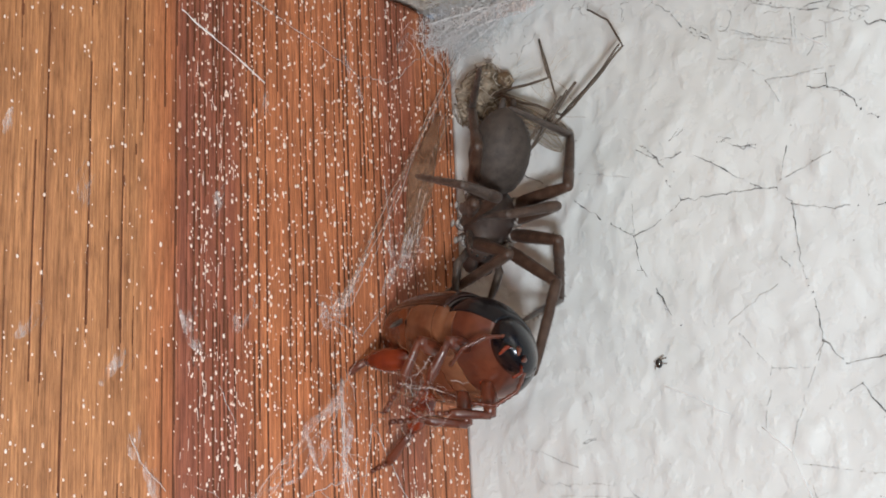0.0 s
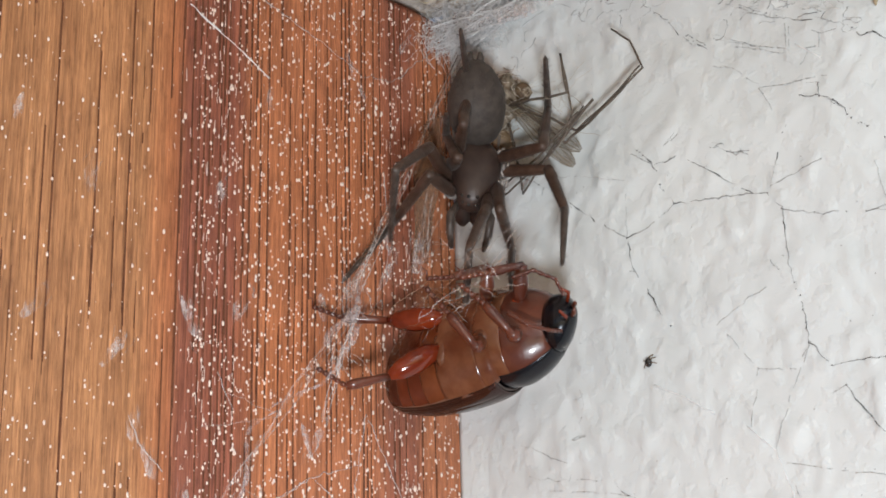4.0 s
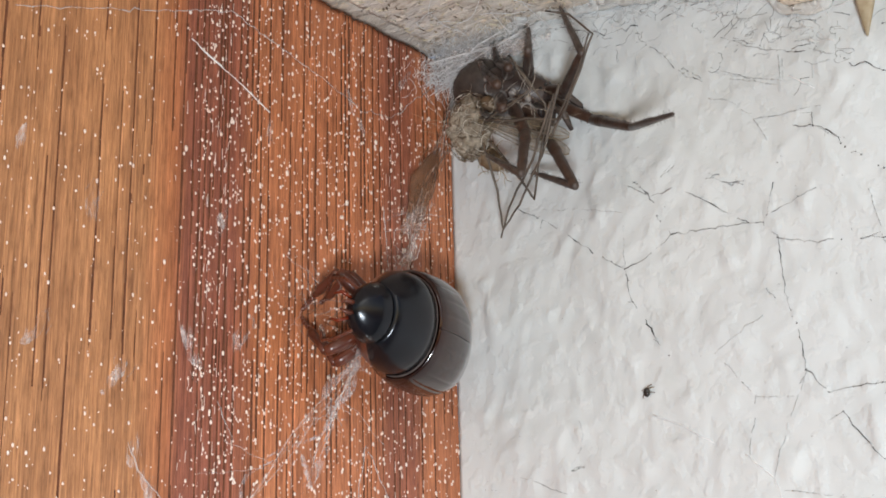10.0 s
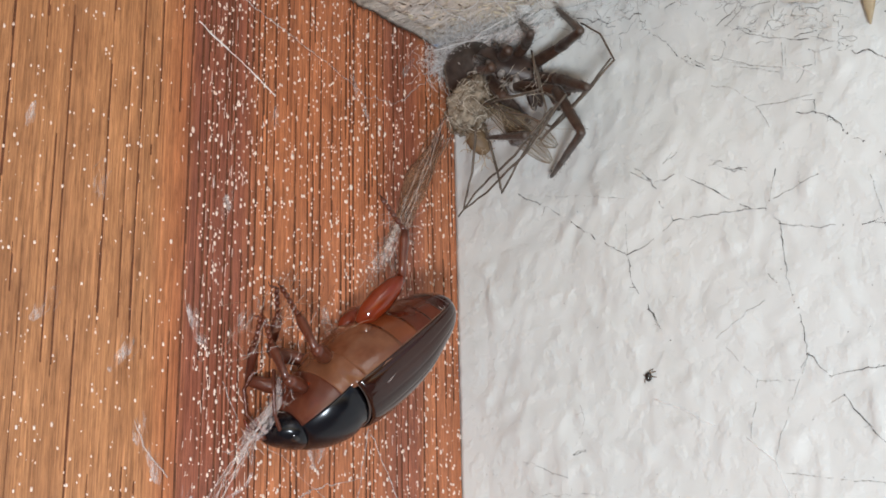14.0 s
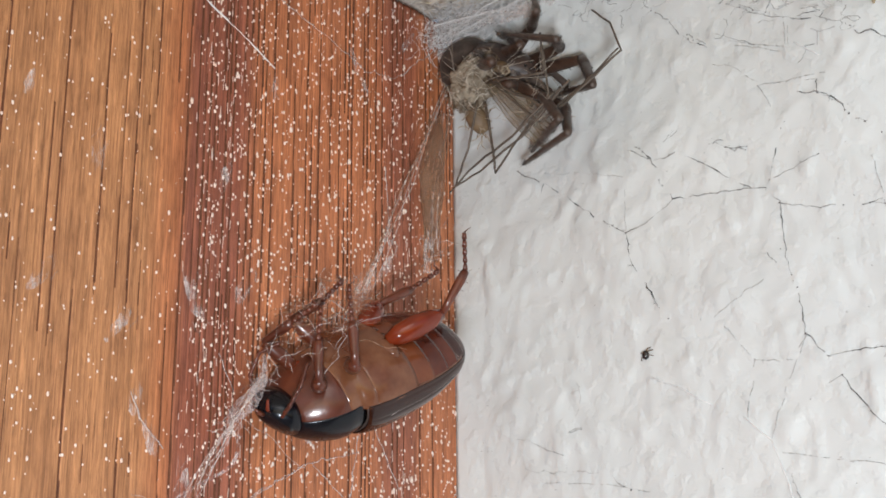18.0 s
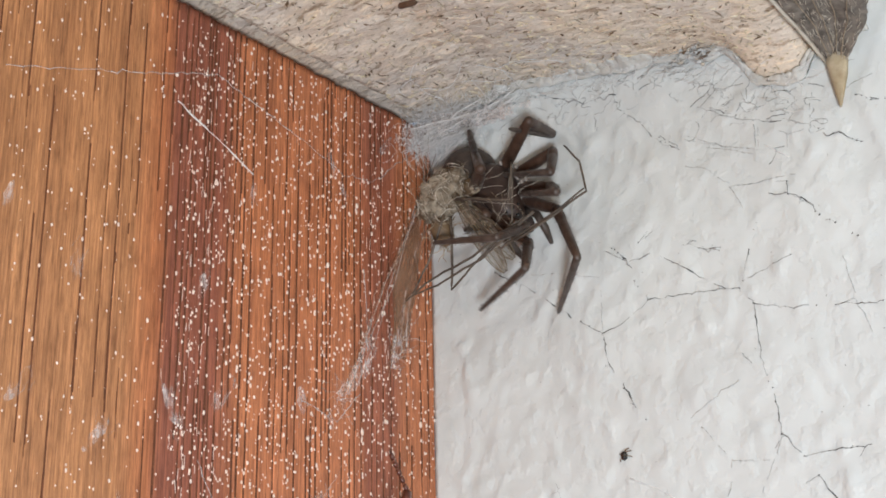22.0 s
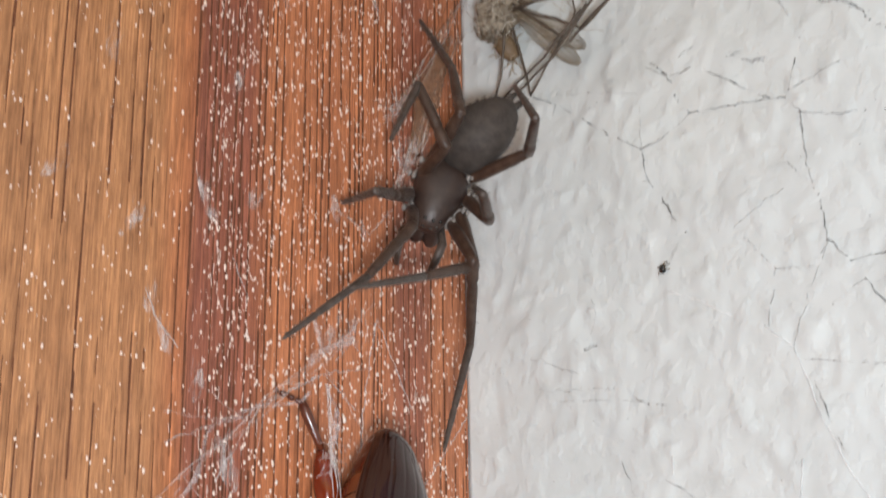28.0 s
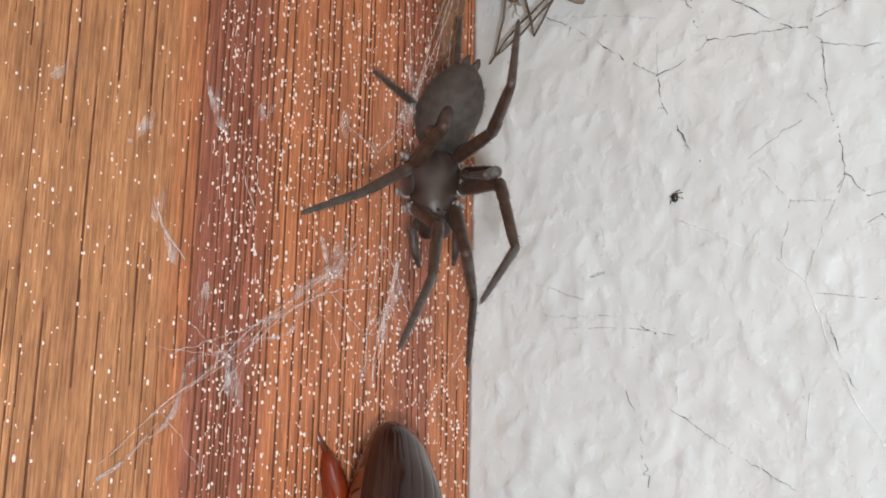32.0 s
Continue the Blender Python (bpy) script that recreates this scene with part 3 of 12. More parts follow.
def build_spider():
    top = thing("spider", "dark brown long-legged spider with a grey-brown velvety abdomen", "spider")
    s = Shape()
    s.lathe([(-0.24, 0.05, 0.05, 0.0), (-0.22, 0.11, 0.08, 0.0), (-0.15, 0.165, 0.11, 0.005), (-0.05, 0.185, 0.125, 0.01), (0.05, 0.165, 0.125, 0.015), (0.13, 0.125, 0.12, 0.02), (0.21, 0.105, 0.105, 0.025), (0.25, 0.085, 0.08, 0.02), (0.27, 0.03, 0.03, 0.01)], 20,
            lambda a, y: 1.0 - 0.05 * max(0, math.sin(a)) * abs(math.cos(a * 3 + y * 9)) - (0.10 if y < -0.02 and abs(a - math.pi / 2) < 0.3 else 0.0))
    part("cephalothorax", s.mesh("cephalothorax", M_CARAPACE), top)
    rng = random.Random(3)
    s = Shape()
    s.lathe([(-0.02, 0.03, 0.03, 0), (0.02, 0.09, 0.08, 0.0), (0.09, 0.17, 0.16, 0.0), (0.20, 0.225, 0.215, 0.01), (0.34, 0.25, 0.235, 0.015), (0.48, 0.24, 0.22, 0.01), (0.60, 0.195, 0.175, 0), (0.70, 0.13, 0.115, -0.01), (0.755, 0.06, 0.05, -0.02), (0.77, 0.02, 0.02, -0.02)], 24, lambda a, y: 1 + 0.012 * math.sin(a * 3 + y * 14))
    for _ in range(420):
        y, a = rng.uniform(0.06, 0.70), rng.uniform(0, 2 * math.pi)
        w = 0.245 * math.sin(math.pi * min(1, max(0.02, (y + 0.02) / 0.80))) ** 0.6
        root = Vector((math.cos(a) * w, y, math.sin(a) * w * 0.93))
        s.tube([root, root + Vector((math.cos(a) * 0.012, 0.03, math.sin(a) * 0.012))], [0.0022, 0.0008], 3, 1)
    s.v = [(x * 0.82, y * 0.80, z * 0.82) for x, y, z in s.v]
    abdomen = part("abdomen", s.mesh("abdomen", M_ABDOMEN, M_HAIR), top, "grey-brown velvety abdomen")
    for sx in (-1, 1):
        s = Shape().tube([(sx * 0.025, 0.57, -0.04), (sx * 0.037, 0.63, -0.055), (sx * 0.033, 0.665, -0.06)], [0.032, 0.024, 0.010], 8)
        part("spinneret", s.mesh("spinneret", M_ABDOMEN), abdomen)
    for x, y, z, r in ((0.026, 0.245, 0.085, 0.016), (0.062, 0.225, 0.08, 0.014), (0.028, 0.20, 0.118, 0.014), (0.074, 0.19, 0.098, 0.013)):
        for sx in (-1, 1):
            part("eye", Shape().ball((sx * x, y, z), r).mesh("eye", M_EYE), top)
    for sx in (-1, 1):
        s = Shape().lathe([(0, 0.05, 0.05, 0), (0.06, 0.062, 0.06, 0), (0.15, 0.05, 0.048, 0), (0.19, 0.02, 0.02, 0)], 10)
        s.v = [(sx * 0.052 + x, 0.22 + y * 0.55, -0.02 - y * 0.75 + z) for x, y, z in s.v]
        part("chelicera", s.mesh("chelicera", M_CARAPACE), top)
        s = Shape().tube([(sx * 0.09, 0.20, -0.03), (sx * 0.14, 0.32, 0.05), (sx * 0.13, 0.44, 0.02), (sx * 0.11, 0.52, -0.07)], [0.026, 0.03, 0.028, 0.016], 8)
        part("pedipalp", s.mesh("pedipalp", M_TARSUS), top)
    legs = {}
    for side in "AB":
        sx = 1 if side == "A" else -1
        for k, (hx, hy) in {"1": (0.13, 0.13), "2": (0.165, 0.04), "3": (0.165, -0.06), "4": (0.13, -0.15)}.items():
            part("coxa", Shape().ball((sx * hx * 0.98, hy, -0.03), (0.050, 0.042, 0.046)).mesh("coxa", M_FEMUR), top)
            out = Vector((sx * 1.0, (hy + 0.01) * 4.5, 0)).normalized()
            ring = Shape()
            for d, w in ((0.030, 0.030), (0.062, 0.026)):
                c = Vector((sx * hx, hy, 0.034)) + out * d
                ring.ball(c, (0.012 + 0.012 * abs(out.y), 0.012 + 0.016 * abs(out.x), w), 7, 10)
            part("trochanter", ring.mesh("trochanter", M_COXA), top, "pale grey joint plates at the leg base")
            for i, kind in enumerate(("femur", "tibia", "metatarsus")):
                legs[side + k + str(i)] = part(kind, leg_segment(kind, SEGMENTS[k][i], ord(side) * 40 + int(k) * 4 + i), top)
    return top, abdomen, legs


# ---- the beetle ----
def curve(y, stops):
    """A smooth run through stops of (place, value)."""
    k = max(0, min(len(stops) - 2, sum(1 for s in stops if s[0] <= y) - 1))
    (x0, p0), (x1, p1) = stops[k], stops[k + 1]
    u = min(1.0, max(0.0, (y - x0) / (x1 - x0)))
    a = stops[k - 1] if k else stops[k]
    b = stops[k + 2] if k + 2 < len(stops) else stops[k + 1]
    m0 = (p1 - a[1]) / (x1 - a[0]) * (x1 - x0)
    m1 = (b[1] - p0) / (b[0] - x0) * (x1 - x0)
    return (2 * u ** 3 - 3 * u * u + 1) * p0 + (u ** 3 - 2 * u * u + u) * m0 + (3 * u * u - 2 * u ** 3) * p1 + (u ** 3 - u * u) * m1


WIDE = [(-0.72, 0.12), (-0.70, 0.20), (-0.62, 0.28), (-0.5, 0.33), (-0.3, 0.37), (-0.05, 0.375), (0.14, 0.36), (0.21, 0.335), (0.235, 0.31), (0.33, 0.31), (0.45, 0.275), (0.56, 0.205), (0.60, 0.16)]
BACK = [(-0.72, 0.055), (-0.69, 0.105), (-0.62, 0.155), (-0.5, 0.20), (-0.3, 0.265), (-0.05, 0.29), (0.14, 0.28), (0.21, 0.26), (0.235, 0.24), (0.33, 0.245), (0.45, 0.21), (0.56, 0.15), (0.60, 0.11)]
BELLY = [(-0.72, 0.055), (-0.68, 0.10), (-0.6, 0.14), (-0.45, 0.185), (-0.25, 0.235), (-0.05, 0.265), (0.14, 0.26), (0.30, 0.235), (0.45, 0.19), (0.56, 0.13), (0.60, 0.10)]


def plate(ys, a0, a1, n, swell=None, cross=1.0):
    """A curved plate of the beetle's body over the places ys, from angle a0 to a1 (0 is the middle of the back, 180 of the belly)."""
    verts = []
    for y in ys:
        for j in range(n + 1):
            a = radians(a0 + (a1 - a0) * j / n)
            h = curve(y, BACK) if math.cos(a) > 0 else curve(y, BELLY)
            k = (swell(y, a) if swell else 1.0) * cross
            verts.append((curve(y, WIDE) * math.sin(a) * k, y, h * math.cos(a) * k))
    m = n + 1
    faces = [(i * m + j, i * m + j + 1, (i + 1) * m + j + 1, (i + 1) * m + j) for i in range(len(ys) - 1) for j in range(n)]
    return Shape().add(verts, faces)


def thickened(ob, amount, way=-1):
    mod = ob.modifiers.new("thickness", "SOLIDIFY")
    mod.thickness, mod.offset = amount * C, way
    return ob


def span(a, b, n):
    return [a + (b - a) * i / n for i in range(n + 1)]


def build_beetle():
    top = thing("beetle", "glossy black-brown beetle with red-brown belly and legs, hanging in silk", "beetle")

    def groove(y, a):
        k = max(0.0, math.cos(abs(a) * 22)) ** 6
        return 1 - 0.013 * k * math.sin(math.pi * min(1.0, max(0.0, (y + 0.72) / 0.93))) ** 0.5 + 0.003 * n3(math.sin(a), y, math.cos(a), 7)

    for sx in (-1, 1):
        s = plate(span(-0.72, 0.21, 36), sx * 0.4, sx * 104, 60, groove, 1.02)
        if sx > 0:
            s.f = [q[::-1] for q in s.f]
        thickened(part("elytron", s.mesh("elytron", M_SHELL), top, "dark brown glossy wing case with faint grooves"), 0.014)
        rim = [(sx * curve(y, WIDE) * math.sin(radians(104)) * 1.02, y, curve(y, BELLY) * math.cos(radians(104)) * 1.02) for y in span(-0.70, 0.20, 30)]
        part("rim", Shape().tube(rim, 0.011, 6).mesh("rim", M_RIM), top, "brown wing case edge")
    seam = [(curve(0.215, WIDE) * math.sin(radians(a)), 0.216 + 0.012 * math.cos(radians(a * 2)), curve(0.215, BACK) * math.cos(radians(a))) for a in range(-100, 101, 5)]
    part("collar", Shape().tube(seam, 0.008, 6).mesh("collar", M_SEAM), top, "pale grey-brown membrane behind the pronotum")
    s = plate(span(0.226, 0.595, 18), -106, 106, 56, lambda y, a: 1 + 0.004 * n3(math.sin(a) * 2, y, math.cos(a) * 2, 6) - 0.02 * max(0, (0.241 - y) / 0.015), 1.005)
    s.f = [q[::-1] for q in s.f]
    thickened(part("pronotum", s.mesh("pronotum", M_PRONOTUM), top, "shiny black pronotum"), 0.02)
    # underside: throat, breast plates and five belly rings
    for y0, y1, name, mat, label in ((0.31, 0.59, "prosternum", M_LEG_DARK, "red-brown underside of the thorax"), (0.14, 0.33, "mesosternum", M_BREAST, "tan plate between the front legs"), (-0.16, 0.16, "breast_plate", M_BREAST, "pale tan breast plate")):
        s = plate(span(y0, y1, 10), 100, 260, 30, lambda y, a: 1 + 0.02 * math.sin(math.pi * (y - y0) / (y1 - y0)) - 0.03 * max(0.0, 1 - abs(a - math.pi) / 0.12), 0.985)
        s.f = [q[::-1] for q in s.f]
        thickened(part(name, s.mesh(name, mat), top, label), 0.02)
    rings = (-0.71, -0.62, -0.53, -0.42, -0.29, -0.13)
    for n, (y0, y1) in enumerate(zip(rings, rings[1:])):
        s = plate(span(y0 - 0.015, y1, 8), 101, 259, 30, lambda y, a: 1 + 0.018 * (1 - (y - y0) / (y1 - y0)) + 0.004 * n3(math.sin(a), y * 2, 3, 9), 0.965)
        s.f = [q[::-1] for q in s.f]
        thickened(part("belly_ring", s.mesh("belly_ring", (M_BELLY, M_BELLY, M_BELLY_RED, M_BELLY_RED, M_BELLY_TAN)[n]), top), 0.02)
    part("tail_plate", Shape().ball((0, -0.665, -0.008), (0.20, 0.062, 0.098), 8, 18).mesh("tail_plate", M_BELLY), top)
    part("tail_tip", Shape().ball((-0.10, -0.70, -0.04), (0.10, 0.024, 0.028)).mesh("tail_tip", M_TAIL), top, "white tail membrane")
    # head
    s = Shape().lathe([(0.54, 0.12, 0.09, -0.005), (0.58, 0.185, 0.135, -0.01), (0.63, 0.195, 0.14, -0.02), (0.68, 0.172, 0.12, -0.04), (0.73, 0.125, 0.085, -0.06), (0.765, 0.06, 0.045, -0.07), (0.775, 0.02, 0.015, -0.07)], 28)
    head = part("head", s.mesh("head", M_PRONOTUM), top)
    for sx in (-1, 1):
        part("eye", Shape().ball((sx * 0.150, 0.645, -0.01), (0.034, 0.045, 0.045)).mesh("eye", M_EYE), head)
        s = Shape().tube([(sx * 0.03, 0.76, -0.08), (sx * 0.035, 0.80, -0.11), (sx * 0.02, 0.82, -0.14)], [0.018, 0.015, 0.006], 6)
        part("mandible", s.mesh("mandible", M_LEG_DARK), head)
        s = Shape().tube([(sx * 0.06, 0.74, -0.11), (sx * 0.09, 0.78, -0.16), (sx * 0.08, 0.77, -0.22)], [0.012, 0.013, 0.008], 6)
        part("palp", s.mesh("palp", M_LEG_RED), head)
        pts = [Vector((sx * 0.12, 0.70, -0.08)), Vector((sx * 0.19, 0.70, -0.20)), Vector((sx * 0.20, 0.62, -0.33)), Vector((sx * 0.13, 0.52, -0.40))]
        path = [pts[int(u)].lerp(pts[int(u) + 1], u % 1) for u in (i / 30 * 2.999 for i in range(31))]
        s = Shape().tube(path, [0.009 if i % 3 == 0 else 0.014 for i in range(31)], 6)
        part("antenna", s.mesh("antenna", M_LEG_DARK), top)
    hind = {}
    for sx in (-1, 1):
        for y, z, size, mat in ((0.40, -0.16, (0.075, 0.07, 0.06), M_LEG_RED), (0.19, -0.225, (0.085, 0.07, 0.055), M_BREAST), (-0.10, -0.235, (0.13, 0.055, 0.045), M_BREAST)):
            part("coxa", Shape().ball((sx * 0.11, y, z), size).mesh("coxa", mat), top)
        joints = (
            ((0.12, 0.42, -0.18), (0.26, 0.54, -0.34), (0.12, 0.44, -0.52), (0.02, 0.34, -0.66)),
            ((0.14, 0.20, -0.24), (0.30, 0.30, -0.38), (0.14, 0.20, -0.56), (0.03, 0.14, -0.74)),
            ((0.11, -0.12, -0.27), (0.17, -0.52, -0.34), (0.13, -0.74, -0.55), (0.07, -0.76, -0.80)) if sx > 0 else ((0.11, -0.12, -0.25), (0.31, -0.42, -0.19), (0.31, -0.70, -0.20), (0.22, -0.86, -0.33)))
        for n, row in enumerate(joints):
            hip, knee, ankle, tip = (Vector((sx * x, y, z)) for x, y, z in row)
            fat = (0.05, 0.05, 0.080)[n]
            s = Shape().tube([hip, hip.lerp(knee, 0.2), hip.lerp(knee, 0.5), hip.lerp(knee, 0.8), knee], [0.034, fat * 0.85, fat, fat * 0.8, 0.032], 14)
            thigh = part("femur", s.mesh("femur", M_LEG_RED if n == 2 else M_LEG_DARK), top, "swollen orange-brown thigh" if n == 2 else "")
            s = Shape().tube([knee, knee.lerp(ankle, 0.3), knee.lerp(ankle, 0.8), ankle], [0.024, 0.026, 0.034, 0.026], 8)
            shin = part("tibia", s.mesh("tibia", M_LEG_DARK), top)
            rng, s = random.Random(n), Shape()
            for _ in range(16):
                p = knee.lerp(ankle, rng.uniform(0.2, 1.0))
                s.tube([p, p + Vector((rng.uniform(-1, 1), rng.uniform(-1, 1), rng.uniform(-1, 0.2))).normalized() * 0.05], [0.005, 0.001], 3)
            tagged(part("bristles", s.mesh("bristles", M_LEG_DARK), shin), kind="stuff")
            s = Shape()
            for i in range(5):
                s.tube([ankle.lerp(tip, i / 5), ankle.lerp(tip, (i + 0.3) / 5), ankle.lerp(tip, (i + 0.9) / 5)], [0.010, 0.018, 0.014], 6)
            s.tube([tip, tip + Vector((sx * 0.03, 0.02, -0.03)), tip + Vector((sx * 0.05, 0.0, -0.06))], [0.007, 0.005, 0.002], 4)
            foot = part("tarsus", s.mesh("tarsus", M_LEG_DARK), top)
            if n == 2:
                hind[sx] = (thigh, shin, foot), hip * C, knee * C, (ankle - knee).normalized()
    # silk stuck to the shell and wound round the feet
    rng = random.Random(8)
    for a0, y0, a1, y1 in ((-70, 0.02, 20, -0.30), (30, -0.48, 75, -0.38), (85, 0.12, 98, -0.62), (-95, -0.1, -60, -0.55), (15, 0.16, 95, 0.10), (150, -0.66, 60, -0.50), (120, -0.62, 40, -0.66), (200, -0.50, 95, -0.58), (100, -0.68, 30, -0.40)):
        pts = []
        for i in range(25):
            u = i / 24
            a, y = radians(a0 + (a1 - a0) * u + 9 * n3(u, a0, y0, 3)), y0 + (y1 - y0) * u
            pts.append((curve(y, WIDE) * math.sin(a) * 1.045, y, (curve(y, BACK) if math.cos(a) > 0 else curve(y, BELLY)) * math.cos(a) * 1.045))
        part("silk_thread", Shape().tube(pts, rng.choice((0.003, 0.0042, 0.0055)), 4).mesh("silk_thread", M_HAZE), top, "white silk wound over the shell")
    s = Shape()
    for _ in range(60):
        a = Vector((rng.uniform(-0.12, 0.18), rng.uniform(-0.05, 0.55), rng.uniform(-0.74, -0.34)))
        b = a + Vector((rng.uniform(-0.2, 0.2), rng.uniform(-0.3, 0.3), rng.uniform(-0.25, 0.15)))
        s.tube(wander(a, b, 8, 0.14, rng), rng.choice((0.0010, 0.0014, 0.0022)), 4, rng.choice((0, 1)))
    tagged(part("silk_tangle", s.mesh("silk_tangle", M_SILK_BROWN, M_HAZE), top, "brownish silk tangle round the feet"), kind="stuff")
    return top, hind


# ---- the dry crane fly in the corner ----
def build_fly():
    top = thing("dead_fly", "dried tan crane fly husk with clear wings, matted in silk", "insect")
    rng = random.Random(12)
    s = Shape()
    s.ball((0, 0, 0), 1.0, 44, 56)

    def crumpled(p):
        d = Vector(p)
        warp = noise.noise_vector(d * 1.7) * 0.5
        swell = 1 + 0.34 * noise.noise(d * 1.3 + Vector((4, 1, 7))) + 0.16 * noise.noise(d * 3.1)
        crease = sum(k * max(0.0, 1 - abs(noise.noise((d + warp) * f + Vector((f, 0, 2)))) / w) for k, f, w in ((0.26, 2.4, 0.13), (0.16, 4.6, 0.16), (0.08, 9.0, 0.2)))
        r = swell - crease
        return (d.x * 0.155 * r + 0.035 * d.y, d.y * 0.235 * r, d.z * 0.14 * r)

    s.v = [crumpled(p) for p in s.v]
    part("thorax", s.mesh("thorax", M_THORAX), top, "crumpled grey-tan thorax")
    s = Shape()
    for _ in range(230):
        d = Vector((rng.uniform(-1, 1), rng.uniform(-1, 1), rng.uniform(-0.4, 1))).normalized()
        p = Vector(crumpled(d)) * rng.uniform(1.0, 1.12)
        t1 = d.orthogonal().normalized()
        t2 = d.cross(t1)
        r, a0, n = rng.uniform(0.015, 0.07), rng.uniform(0, 6), rng.randint(3, 6)
        s.tube([p + (t1 * math.cos(a0 + k * 0.6) + t2 * math.sin(a0 + k * 0.6)) * r + d * 0.016 * rng.random() for k in range(n)], rng.uniform(0.0012, 0.0034), 4, rng.choice((0, 1, 1, 2)))
    tagged(part("fuzz", s.mesh("fuzz", M_THORAX, M_HUSK_DARK, M_LINT), top, "curled tan fibres matted on the thorax"), kind="stuff")
    s = Shape().lathe([(0, 0.05, 0.05, 0), (0.05, 0.10, 0.09, 0), (0.14, 0.12, 0.10, 0), (0.22, 0.09, 0.08, 0), (0.27, 0.03, 0.03, 0)], 12, lambda a, y: 1 + 0.08 * math.sin(y * 90))
    s.v = [(0.02 + x * 0.75 + y * 0.25, -0.14 - y * 0.75, 0.02 + z * 0.6) for x, y, z in s.v]
    part("abdomen", s.mesh("abdomen", M_HUSK_DARK), top, "brown shrivelled abdomen")
    roots, s = s.v, Shape()
    for _ in range(40):
        p = Vector(roots[rng.randrange(len(roots))])
        s.tube(wander(p, p + Vector((rng.gauss(0, 0.05), rng.gauss(0, 0.07), rng.gauss(0.01, 0.03))), 4, 0.3, rng), 0.004, 4)
    tagged(part("fuzz", s.mesh("fuzz", M_HUSK), top, "frayed tan fibres"), kind="stuff")
    s = Shape().ball((0.17, 0.12, 0.05), (0.065, 0.07, 0.06), 7, 10)
    s.tube([(0.20, 0.15, 0.11), (0.23, 0.11, 0.12), (0.20, 0.08, 0.12), (0.17, 0.11, 0.12), (0.19, 0.13, 0.12)], 0.012, 5, 1)
    part("head", s.mesh("head", M_HUSK_DARK, M_HUSK), top)
    for n, (tilt, lift, long) in enumerate(((-42, 0.06, 0.66), (-33, 0.11, 0.62))):
        c, d = math.cos(radians(tilt)), math.sin(radians(tilt))
        sheet = Shape()
        verts, faces, nu, nv = [], [], 22, 8

        def at(u, v):
            wide = 0.070 * min(1.0, 0.3 + 1.4 * u) * math.sqrt(max(0.0, 1 - (max(0.0, u - 0.55) / 0.46) ** 2))
            x, y = u * long, (v - 0.5) * 2 * wide
            return (0.06 + x * c - y * d, 0.04 + x * d + y * c, lift + 0.80 * max(0.0, x * c - y * d) + 0.03 * math.sin(u * 3 + v * 2) + 0.015 * math.sin(v * 7))

        for i in range(nu + 1):
            verts += [at(i / nu, j / nv) for j in range(nv + 1)]
        faces = [(i * (nv + 1) + j, i * (nv + 1) + j + 1, (i + 1) * (nv + 1) + j + 1, (i + 1) * (nv + 1) + j) for i in range(nu) for j in range(nv)]
        wing = part("wing", sheet.add(verts, faces).mesh("wing", M_WING), top, "clear veined wing, tinged tan")
        mod = wing.modifiers.new("thickness", "SOLIDIFY")
        mod.thickness = 0.003 * C
        for v0, v1 in ((0.0, 0.0), (0.24, 0.1), (0.44, 0.36), (0.66, 0.72), (1.0, 1.0)):
            vein = Shape().tube([Vector(at(i / 16, v0 + (v1 - v0) * i / 16)) + Vector((0, 0, 0.003)) for i in range(17)], 0.0032, 4)
            part("vein", vein.mesh("vein", M_VEIN), wing)
    legs = (
        ((0.10, 0.05, 0.10), (0.55, -0.30, 0.16), (0.80, -0.02, 0.20), (1.06, 0.30, 0.12), (0.96, 0.52, 0.06), (0.82, 0.62, 0.04)),
        ((0.12, 0.02, 0.12), (0.62, -0.20, 0.16), (0.90, 0.12, 0.16), (1.04, 0.32, 0.10)),
        ((0.10, 0.00, 0.12), (0.52, 0.10, 0.18), (0.45, 0.42, 0.14), (0.58, -0.05, 0.12), (0.52, -0.28, 0.1)),
        ((0.62, -0.05, 0.16), (0.35, -0.42, 0.16), (0.05, -0.72, 0.10), (-0.08, -0.92, 0.04)),
        ((0.72, 0.05, 0.16), (0.42, -0.42, 0.18), (0.14, -0.72, 0.12), (-0.04, -0.86, 0.05)),
        ((0.10, -0.15, 0.10), (0.22, -0.55, 0.14), (0.26, -0.72, 0.12), (0.44, -0.36, 0.14), (0.66, 0.0, 0.14)),
        ((0.04, -0.14, 0.08), (0.02, -0.55, 0.10), (-0.04, -0.86, 0.05)))
    for pts in legs:
        pts = [(x * 0.86, y * 0.86, z + 0.70 * max(0.0, x)) for x, y, z in pts]
        path = []
        for a, b in zip(pts, pts[1:]):
            path += wander(a, b, 5, 0.03, rng)[:-1]
        path.append(Vector(pts[-1]))
        n = len(path)
        part("leg", Shape().tube(path, [0.011 - 0.005 * i / n for i in range(n)], 5).mesh("leg", M_FLYLEG), top, "thread-thin dry leg")
    s = Shape()
    for _ in range(56):
        a = Vector((rng.uniform(-0.2, 0.60), rng.uniform(-0.25, 0.2), rng.uniform(0.02, 0.2)))
        a.z += 0.82 * max(0.0, a.x)
        b = a + Vector((rng.uniform(-0.3, 0.2), rng.uniform(-0.3, 0.25), rng.uniform(-0.05, 0.1)))
        s.tube(wander(a, b, 8, 0.10, rng), 0.0013, 3, rng.choice((0, 1)))
    tagged(part("silk_wrap", s.mesh("silk_wrap", M_LINT, M_HUSK), top, "fine silk binding the husk"), kind="stuff")
    return top


